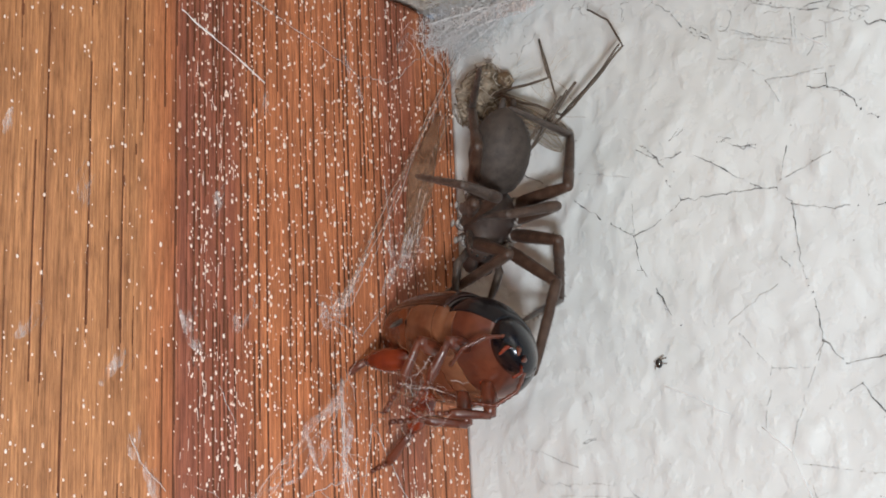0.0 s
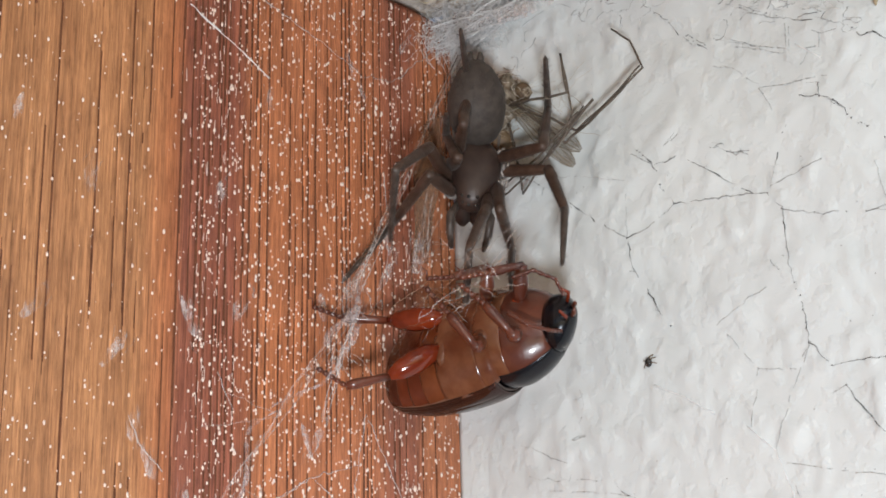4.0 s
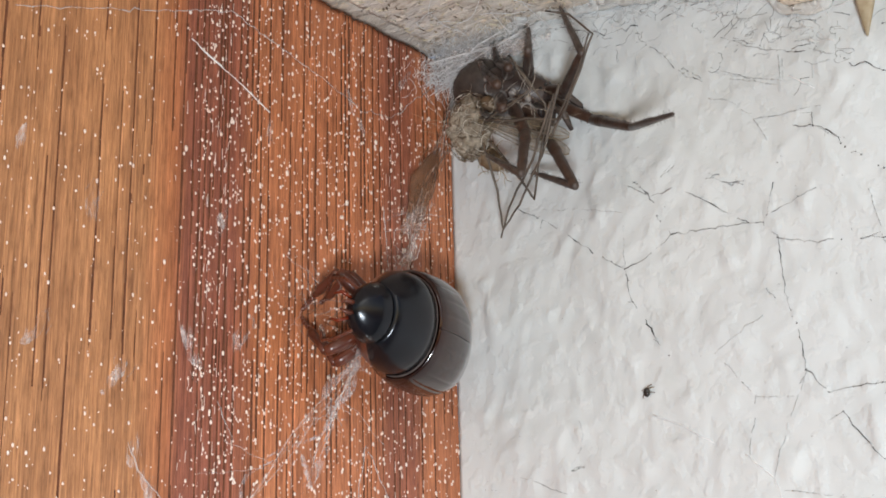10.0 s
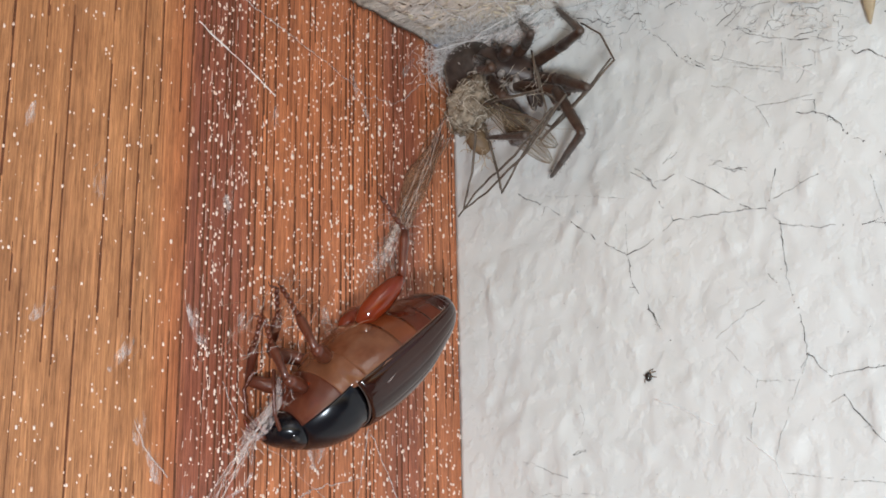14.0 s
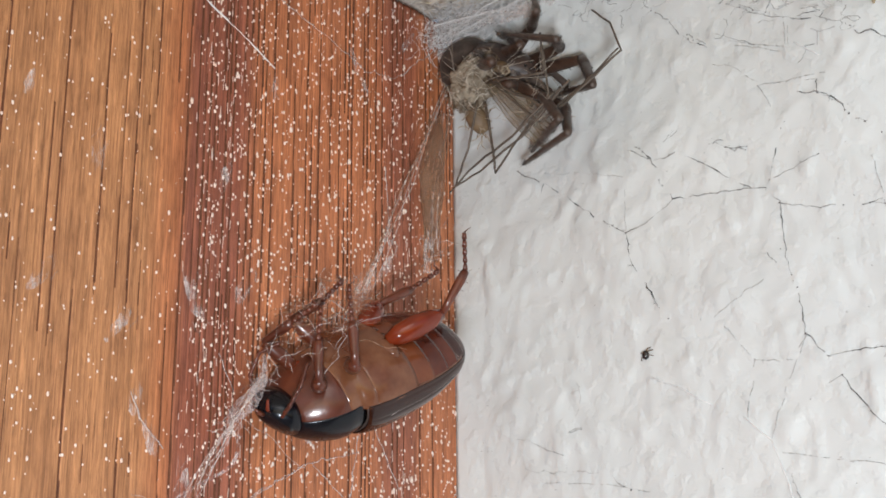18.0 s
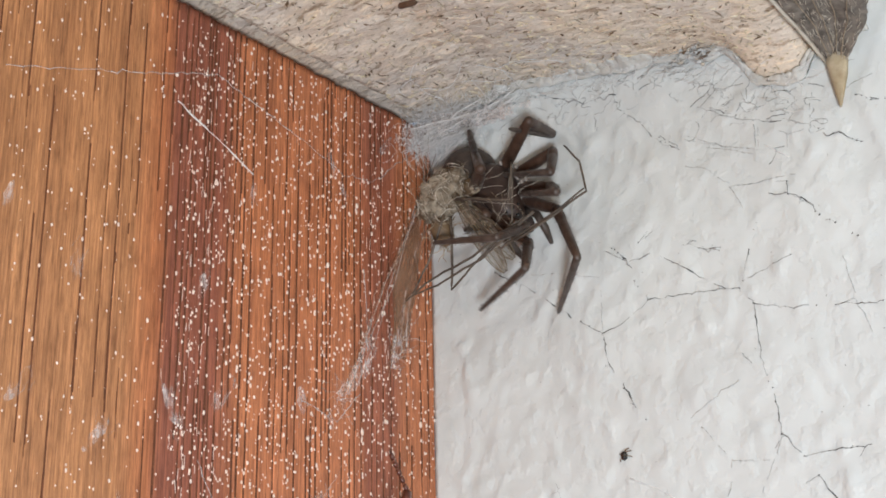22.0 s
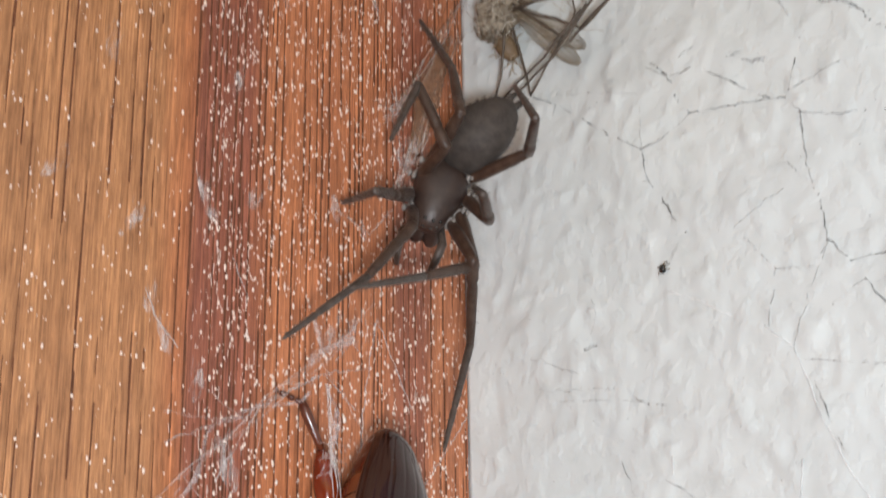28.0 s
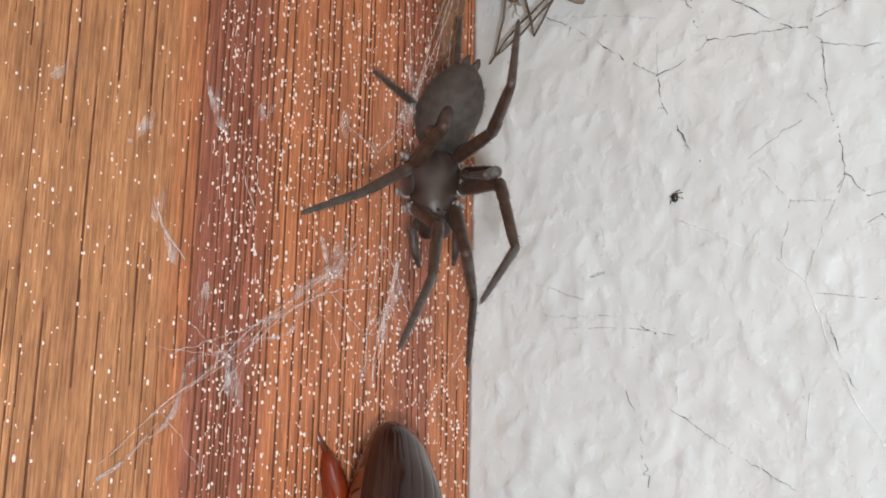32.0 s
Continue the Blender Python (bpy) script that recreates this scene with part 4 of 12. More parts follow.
# ---- silk that swings ----
def ribbon(rng, y0, y1, wide, bow=0.06, n=22, m=4):
    """A twisted ragged sheet of silk along the y axis."""
    seed, verts = rng.uniform(0, 90), []
    for i in range(n + 1):
        u = i / n
        w = wide(u) * (0.7 + 0.6 * abs(n3(seed, u * 3, 0, 1.0)))
        turn = 2.2 * n3(seed, u, 5, 1.5)
        for j in range(m + 1):
            v = (j / m - 0.5) * 2 * w
            verts.append((bow * n3(seed, u * 1.5, 9, 1.0) * 2 + v * math.cos(turn), y0 + (y1 - y0) * u, bow * n3(seed, u * 1.5, 3, 1.0) + v * math.sin(turn) * 0.6))
    return Shape().add(verts, [(i * (m + 1) + j, i * (m + 1) + j + 1, (i + 1) * (m + 1) + j + 1, (i + 1) * (m + 1) + j) for i in range(n) for j in range(m)])


def matted(rng, at, size, count, length, radii=(0.0012, 0.0018, 0.0026)):
    """A loose knot of fine fibres about a place."""
    s = Shape()
    for _ in range(count):
        a = Vector(at) + Vector((rng.gauss(0, size[0]), rng.gauss(0, size[1]), rng.gauss(0, size[2])))
        d = Vector((rng.gauss(0, 0.6), rng.gauss(0, 1), rng.gauss(0, 0.5))).normalized() * length * rng.uniform(0.4, 1.3)
        s.tube(wander(a, a + d, 7, 0.14, rng), rng.choice(radii), 3)
    return s


def build_tether():
    top = thing("silk_tether", "brownish swathe of sticky silk hanging from the corner", "silk")
    rng = random.Random(21)
    for n in range(20):
        x0, x1 = rng.uniform(-0.10, 0.10), rng.uniform(-0.06, 0.06)
        s = Shape().tube(wander((x0, 0.0, rng.uniform(-0.05, 0.05)), (x1, rng.uniform(0.9, 1.35), rng.uniform(-0.05, 0.05)), 16, 0.07, rng), rng.choice((0.0022, 0.003, 0.0042)), 4)
        part("strand", s.mesh("strand", M_SILK_BROWN if n % 4 else M_HAZE), top)
    for k in range(2):
        film = part("film", ribbon(rng, 0.02, 1.05 + 0.1 * k, lambda u: 0.03 + 0.085 * math.sin(math.pi * min(1, u * 1.1)), 0.05).mesh("film", M_FILM), top, "brown translucent film of silk")
        thickened(film, 0.003)
    thickened(part("film", ribbon(rng, 0.75, 1.25, lambda u: 0.05, 0.05).mesh("film", M_WISP), top, "ragged white veil"), 0.003)
    tagged(part("silk_knot", matted(rng, (0, 1.08, 0), (0.04, 0.11, 0.03), 46, 0.16).mesh("silk_knot", M_HAZE), top, "white matted silk knot"), kind="stuff")
    return top


def build_line():
    """Its origin is the knot, its y axis leads to the corner."""
    top = thing("silk_line", "long brownish silk lines from the corner to the beetle", "silk")
    rng = random.Random(71)
    for n in range(9):
        s = Shape().tube(wander((rng.gauss(0, 0.02), rng.uniform(-0.03, 0.12), rng.gauss(0, 0.02)), (rng.gauss(0, 0.05), 2.8, rng.gauss(0, 0.05)), 30, 0.022, rng), rng.choice((0.0018, 0.0026, 0.0034)), 4)
        part("strand", s.mesh("strand", (M_SILK_BROWN, M_SILK_BROWN, M_HAZE)[n % 3]), top)
    thickened(part("film", ribbon(rng, 0.0, 0.75, lambda u: 0.05 * (1 - u) + 0.012, 0.03).mesh("film", M_WISP), top, "ragged grey veil"), 0.003)
    tagged(part("silk_knot", matted(rng, (0, 0.02, 0), (0.03, 0.07, 0.03), 40, 0.14).mesh("silk_knot", M_HAZE), top, "white matted silk knot"), kind="stuff")
    return top


def build_strand():
    """Its origin is the knot, its y axis leads down to the board."""
    top = thing("silk_strand", "thick greyish veil of silk stretched from the oak board", "silk")
    rng = random.Random(33)
    for n in range(6):
        s = Shape().tube(wander((rng.gauss(0, 0.022), rng.uniform(-0.1, 0.1), rng.gauss(0, 0.02)), (rng.gauss(0, 0.02), rng.uniform(1.0, 2.5), rng.gauss(0, 0.02)), 34, 0.045, rng), rng.choice((0.0012, 0.0018, 0.0025)), 4)
        part("strand", s.mesh("strand", (M_HAZE, M_SILK_BROWN, M_HAZE)[n % 3]), top)
    for y0, y1, w in ((-0.12, 0.40, 0.030), (0.35, 0.95, 0.013), (0.9, 1.6, 0.016), (1.5, 2.3, 0.012)):
        thickened(part("film", ribbon(rng, y0, y1, lambda u: w * (0.35 + math.sin(math.pi * u)), 0.09).mesh("film", M_VEIL), top, "ragged grey-white veil"), 0.003)
    for y, size in ((0.0, 0.07), (0.62, 0.035)):
        tagged(part("silk_knot", matted(rng, (rng.gauss(0, 0.02), y, 0), (size * 0.7, size, size * 0.4), int(420 * size), size * 1.8).mesh("silk_knot", M_HAZE), top, "white matted silk knot"), kind="stuff")
    for _ in range(5):
        y = rng.uniform(0.1, 1.6)
        a = Vector((0, y, 0))
        s = Shape().tube(wander(a, a + Vector((rng.choice((-1, 1)) * rng.uniform(0.15, 0.5), rng.uniform(-0.1, 0.4), 0.0)), 12, 0.10, rng), 0.0016, 4)
        part("strand", s.mesh("strand", M_HAZE), top)
    return top


def build_drop():
    """Its origin is the knot, its y axis hangs down."""
    top = thing("silk_drop", "short ragged tail of white silk hanging below the knot", "silk")
    rng = random.Random(35)
    for n in range(6):
        s = Shape().tube(wander((rng.gauss(0, 0.015), 0.0, rng.gauss(0, 0.01)), (rng.gauss(0, 0.018), rng.uniform(0.5, 0.9), rng.gauss(0, 0.018)), 16, 0.06, rng), rng.choice((0.002, 0.003, 0.0042)), 4)
        part("strand", s.mesh("strand", M_HAZE), top)
    thickened(part("film", ribbon(rng, 0.0, 0.52, lambda u: 0.014 + 0.02 * math.sin(3 * u), 0.05).mesh("film", M_VEIL), top, "ragged white veil"), 0.003)
    tagged(part("silk_knot", matted(rng, (0.02, 0.42, 0), (0.035, 0.06, 0.02), 26, 0.10).mesh("silk_knot", M_HAZE), top, "white matted silk knot"), kind="stuff")
    return top


SPIDER, ABDOMEN, LEGS = build_spider()
(BEETLE, HIND_LEG), FLY, TETHER, STRAND, LINE, DROP = build_beetle(), build_fly(), build_tether(), build_strand(), build_line(), build_drop()


# ---- silk nest and threads that stay ----
def build_nest():
    rng, s = random.Random(41), Shape()

    def below(p):
        p.x, p.y = max(0.008, p.x), min(-0.008, p.y)
        p.z = min(p.z, soffit_z(p.x, p.y) - 0.012)
        return p

    def curl(a, size, turns, radius, mat):
        """A short curled fibre that starts at a."""
        d = Vector((rng.gauss(0.3, 1), rng.gauss(0, 0.6), rng.gauss(0, 0.7))).normalized()
        pts, p = [], Vector(a)
        bend = Vector((rng.gauss(0, 1), rng.gauss(0, 1), rng.gauss(0, 1))).normalized() * turns
        for _ in range(8):
            pts.append(below(p.copy()))
            d = (d + bend.cross(d) * 0.5 + Vector((rng.gauss(0, 0.22), rng.gauss(0, 0.22), rng.gauss(0, 0.22)))).normalized()
            p = p + d * size / 7
        s.tube(pts, radius, 3, mat)

    # wool along the joint, thickest in the corner
    for _ in range(1500):
        x = min(1.1, abs(rng.gauss(0.05, 0.25)))
        a = Vector((x, -0.02 - abs(rng.gauss(0.03, 0.10)), -0.11 - abs(rng.gauss(0, 0.10)) - 0.12 * max(0.0, x - 0.6)))
        curl(a, rng.uniform(0.08, 0.32), rng.uniform(0.0, 0.9), rng.choice((0.0009, 0.0013, 0.0018)), rng.choice((0, 1)))
    for _ in range(300):
        u = rng.random() ** 1.9
        a = Vector((0.05 + 0.95 * u, -0.22 - abs(rng.gauss(0, 0.12)), -0.34 + 0.14 * u - abs(rng.gauss(0, 0.05))))
        curl(a, rng.uniform(0.06, 0.22), rng.uniform(0.2, 1.0), rng.choice((0.0009, 0.0013, 0.0018)), 1)
    # a few bright threads drawn across the wool, and loose curly ends on the soffit
    for _ in range(16):
        a = Vector((0.02 + 0.2 * rng.random(), -0.06 - abs(rng.gauss(0.1, 0.12)), -0.28 - abs(rng.gauss(0.04, 0.10))))
        b = Vector((rng.uniform(0.45, 1.0), -0.05 - abs(rng.gauss(0.05, 0.10)), -0.14 - abs(rng.gauss(0, 0.06))))
        s.tube([below(p) for p in wander(a, b, 9, 0.07, rng)], rng.choice((0.002, 0.0035, 0.005)), 4, 1)
    for x, y in ((0.30, -0.55), (0.42, -0.70), (0.85, -0.55), (0.95, -0.40), (1.15, -0.45), (0.70, -0.35)):
        for _ in range(2):
            curl(Vector((x + rng.gauss(0, 0.05), y + rng.gauss(0, 0.05), soffit_z(x, y) - 0.03)), rng.uniform(0.25, 0.45), rng.uniform(0.1, 0.6), 0.0028, 1)
    for _ in range(170):
        x = rng.uniform(0.2, 3.4)
        z = soffit_z(x, 0) - abs(rng.gauss(0.02, 0.10))
        a = Vector((x, wall_relief(x, z) - 0.012, z))
        b = a + Vector((rng.gauss(0.04, 0.14), -abs(rng.gauss(0.02, 0.07)), rng.gauss(0.02, 0.05)))
        b.z = min(b.z, soffit_z(b.x, b.y) - 0.02)
        s.tube(wander(a, b, 5, 0.2, rng), 0.0017, 3, rng.choice((0, 1)))
    tagged(new("silk_nest", s.mesh("silk_nest", M_SILK, M_SILK_DENSE)), "fluffy white silk nest filling the top corner", "silk", kind="stuff")
    for n in range(4):
        sheet = ribbon(rng, 0.02, 0.75 + 0.06 * n, lambda u: 0.05 + 0.07 * (1 - u), 0.03)
        sheet.v = [tuple(below(Vector((0.02 + y * (0.9 + 0.1 * n) + 0.1 * z, -0.07 - 0.05 * n + 0.5 * z, -0.14 - 0.03 * n + x - 0.10 * y)))) for x, y, z in sheet.v]
        thickened(tagged(new("silk_veil", sheet.mesh("silk_veil", M_WISP)), "ragged white sheet of silk in the corner nest", "silk", "silk veils"), 0.003)


def thread(name, label, pts, radius, mat, face, jitter=0.0, knots=0, group="", seed=1):
    """A thread laid along a face: pts are (along, height) on the wall or on the board."""
    rng = random.Random(seed + int(1000 * abs(pts[0][0])))
    path = []
    for a, b in zip(pts, pts[1:]):
        n = max(2, round(math.dist(a, b) / 0.045))
        for i in range(n):
            u, v = a[0] + (b[0] - a[0]) * i / n, a[1] + (b[1] - a[1]) * i / n
            path.append((u + rng.gauss(0, jitter), v + rng.gauss(0, jitter)))
    path.append(pts[-1])
    if face == "wall":
        line = [Vector((u, wall_relief(u, v) - 0.004, v)) for u, v in path]
    else:
        line = [Vector((0.012, u, v)) for u, v in path]
    s = Shape()
    if "crack" in name:
        seed = rng.uniform(0, 90)
        swell = [radius * max(0.12, 0.75 + 1.5 * n3(seed, i * 0.35, 0, 1.0)) for i in range(len(line))]
        for i, (p, q) in enumerate(zip(line, line[1:])):
            if n3(seed + 7, i * 0.3, 2, 1.0) > -0.22:
                s.tube([p, p.lerp(q, 0.5) + Vector((rng.gauss(0, 0.003), 0, rng.gauss(0, 0.003))), q], [swell[i], (swell[i] + swell[i + 1]) * rng.uniform(0.3, 0.65), swell[i + 1]], 5, 1 if rng.random() < 0.35 else 0)
            if rng.random() < 0.13:
                u, v = p.x + rng.gauss(0, 0.03), p.z + rng.gauss(0, 0.03)
                s.tube([p, Vector((u, wall_relief(u, v) - 0.003, v))], [radius * 0.5, radius * 0.2], 3, rng.choice((0, 1)))
    elif "dusty" in name:
        for p, q in zip(line, line[1:]):
            if rng.random() < 0.8:
                s.tube([p, q], [radius * rng.uniform(0.5, 1.1), radius * rng.uniform(0.3, 0.9)], 4)
    else:
        s.tube(line, [radius * rng.choice((0.5, 0.8, 1.0, 1.2)) for _ in line], 4)
    for _ in range(knots):
        p = rng.choice(line)
        s.ball(p, (radius * rng.uniform(1.0, 2.6), radius * 0.9, radius * rng.uniform(0.8, 1.8)), 4, 5, mat=1 if "crack" in name else 0)
    return tagged(new(name, s.mesh(name, mat, M_SOOT)), label, "thread" if "crack" not in name else "crack", group)


def crack(*pts, radius=0.0085, jitter=0.010, knots=6):
    thread("crack", "hairline crack filled with grey dirt in the plaster", pts, radius * 0.38, M_DIRT, "wall", jitter * 0.5, knots, "plaster cracks")


def dusty(*pts, radius=0.0055):
    thread("dusty_thread", "thin grey dusty spider thread on the plaster", pts, radius * 0.6, M_GREYSILK, "wall", 0.004, 2, "threads on the wall")


def shiny(*pts, face="wall", radius=0.006):
    thread("silk_thread", "single white silk thread catching the light", pts, radius * 0.7, M_SILK_DENSE, face, 0.003, 1, "bright silk threads")


def build_wall_marks():
    crack((0.60, -1.45), (0.83, -1.59), (1.02, -1.74), (1.25, -1.94), (1.50, -2.11), radius=0.011)
    crack((1.50, -2.11), (1.53, -2.32), (1.71, -2.65), (1.81, -2.80), radius=0.011)
    crack((1.50, -2.11), (1.66, -2.07), (1.87, -1.95), radius=0.006)
    crack((1.77, -1.81), (1.87, -1.95), (2.15, -1.98), (2.44, -2.01), (2.54, -2.03), knots=9)
    crack((1.58, -1.53), (1.73, -1.66), (1.91, -1.64), (2.04, -1.70), (2.22, -1.85), (2.44, -2.01), knots=8)
    crack((2.54, -2.03), (2.57, -1.99), (2.67, -1.65), (2.76, -1.59), radius=0.006)
    crack((2.57, -1.99), (2.76, -1.94), (2.92, -1.90), radius=0.007)
    crack((2.54, -2.03), (2.63, -2.15), (2.65, -2.51), (2.72, -2.85), (2.73, -3.02), knots=10)
    crack((2.65, -2.36), (2.62, -2.46), (2.66, -2.56), radius=0.006)
    crack((2.63, -2.15), (2.81, -2.23), (3.04, -2.26), (3.39, -2.33), (3.70, -2.36), knots=10)
    crack((2.73, -3.02), (2.87, -3.18), (2.99, -3.39), (3.19, -3.66), (3.25, -3.82), radius=0.0095, knots=12)
    crack((2.87, -3.18), (3.01, -3.17), (3.29, -3.18))
    crack((2.81, -1.45), (2.96, -1.50), (3.07, -1.58), (3.17, -1.72), (3.24, -1.78), (3.37, -1.89), radius=0.011, jitter=0.018, knots=14)
    crack((2.36, -0.67), (2.64, -0.86), (2.96, -0.98), knots=8)
    crack((2.38, -0.69), (2.50, -0.60), (2.71, -0.61), radius=0.007)
    crack((1.74, -0.49), (1.91, -0.64), (1.99, -0.78), radius=0.007)
    crack((2.04, -0.81), (2.20, -0.95), radius=0.007)
    crack((0.95, -0.12), (1.12, -0.18), (1.50, -0.35), (1.74, -0.38), radius=0.010, jitter=0.02, knots=12)
    crack((1.93, -0.40), (2.12, -0.36), (2.30, -0.38), radius=0.008)
    crack((2.95, -1.36), (2.96, -1.48), (3.08, -1.60), radius=0.0065)
    crack((3.57, -1.01), (3.78, -1.10), radius=0.0075)
    crack((2.16, -1.63), (2.26, -1.68), (2.42, -1.74), radius=0.006, jitter=0.02)
    crack((0.60, -3.62), (0.82, -3.66), (1.25, -3.71), radius=0.004, jitter=0.015)
    crack((1.23, -4.19), (1.32, -4.41), (1.37, -4.80), radius=0.005, jitter=0.03, knots=12)
    crack((1.54, -4.34), (1.80, -4.52), (2.09, -4.72), (2.32, -4.86), radius=0.0055, jitter=0.012)
    crack((0.98, -3.41), (1.07, -3.39), radius=0.006)
    crack((1.06, -3.08), (1.08, -3.19), (1.03, -3.30), radius=0.005, jitter=0.015)
    crack((0.55, -3.40), (0.72, -3.47), (0.93, -3.56), radius=0.0045)
    crack((1.92, -0.31), (2.08, -0.31), (2.32, -0.32), radius=0.008)
    crack((2.30, -0.65), (2.41, -0.60), (2.56, -0.53), radius=0.007)
    crack((2.91, -0.75), (3.04, -0.79), (3.02, -0.86), (2.99, -0.94), (2.86, -0.93), radius=0.007)
    crack((3.04, -0.79), (3.14, -0.76), (3.27, -0.83), radius=0.006)
    crack((2.98, -0.96), (3.04, -1.02), (3.15, -1.06), (3.27, -1.18), (3.33, -1.19), (3.51, -1.31), radius=0.01)
    crack((2.47, -0.72), (2.57, -0.79), (2.71, -0.87), radius=0.008)
    crack((1.76, -0.51), (1.92, -0.65), radius=0.007)
    crack((2.06, -0.81), (2.19, -0.92), radius=0.008)
    crack((2.28, -0.88), (2.54, -1.03), radius=0.006)
    crack((3.48, -0.96), (3.55, -1.01), (3.62, -1.04), radius=0.009)
    dusty((3.19, -0.80), (3.16, -1.05), radius=0.004)
    dusty((3.00, -1.03), (2.98, -1.17), radius=0.004)
    dusty((2.79, -0.96), (2.78, -1.11), radius=0.004)
    dusty((2.60, -0.61), (2.63, -0.69), (2.59, -0.75), radius=0.004)
    dusty((2.83, -0.68), (2.94, -0.66), radius=0.004)
    dusty((2.74, -0.78), (2.80, -0.70), radius=0.004)
    dusty((2.70, -0.54), (2.62, -0.60), radius=0.004)
    crack((1.61, -1.52), (1.70, -1.59), (1.76, -1.70), radius=0.01)
    crack((1.84, -1.54), (1.94, -1.49), radius=0.006)
    crack((2.20, -1.64), (2.27, -1.64), (2.31, -1.70), (2.43, -1.72), radius=0.007)
    crack((2.53, -2.47), (2.58, -2.54), radius=0.005)
    dusty((3.26, -1.99), (3.32, -2.33), (3.40, -2.56), radius=0.005)
    crack((1.31, -3.73), (1.35, -3.79), (1.39, -3.81), (1.44, -3.84), radius=0.012)
    crack((2.56, -3.86), (2.60, -3.97), (2.64, -4.08), (2.69, -4.21), (2.73, -4.32), radius=0.006)
    crack((0.99, -3.42), (1.07, -3.40), radius=0.008)
    dusty((0.77, -3.73), (1.09, -3.77), (1.31, -3.80), (1.58, -3.87), radius=0.005)
    dusty((2.48, -2.63), (2.13, -2.81), (2.38, -3.13), (2.63, -3.17), (2.73, -3.03))
    dusty((2.38, -3.13), (2.31, -3.48))
    dusty((2.28, -0.91), (2.53, -1.02), (2.78, -1.13))
    dusty((2.24, -1.08), (2.37, -1.14), (2.54, -1.29))
    dusty((3.02, -1.37), (2.74, -1.35), (2.54, -1.32), (2.62, -1.49))
    dusty((0.83, -1.52), (1.13, -1.58), (1.50, -1.71), radius=0.004)
    dusty((1.50, -1.71), (1.50, -2.11), radius=0.004)
    dusty((2.02, -0.80), (2.15, -0.93))
    dusty((2.37, -0.97), (2.74, -1.14))
    dusty((2.76, -0.94), (2.76, -1.10))
    dusty((2.45, -3.64), (2.58, -3.32), (2.74, -3.02), radius=0.005)
    dusty((2.51, -3.72), (2.95, -3.82), (3.2, -3.86), radius=0.005)
    shiny((2.28, -3.48), (2.45, -3.64))
    shiny((2.45, -3.64), (2.59, -4.07), (2.73, -4.42), (2.87, -4.65))
    shiny((1.64, -3.13), (1.84, -3.23), (2.06, -3.37))
    shiny((1.59, -4.19), (1.59, -4.31))
    shiny((2.45, -4.32), (2.41, -4.58))
    shiny((2.82, -1.10), (2.98, -1.24))


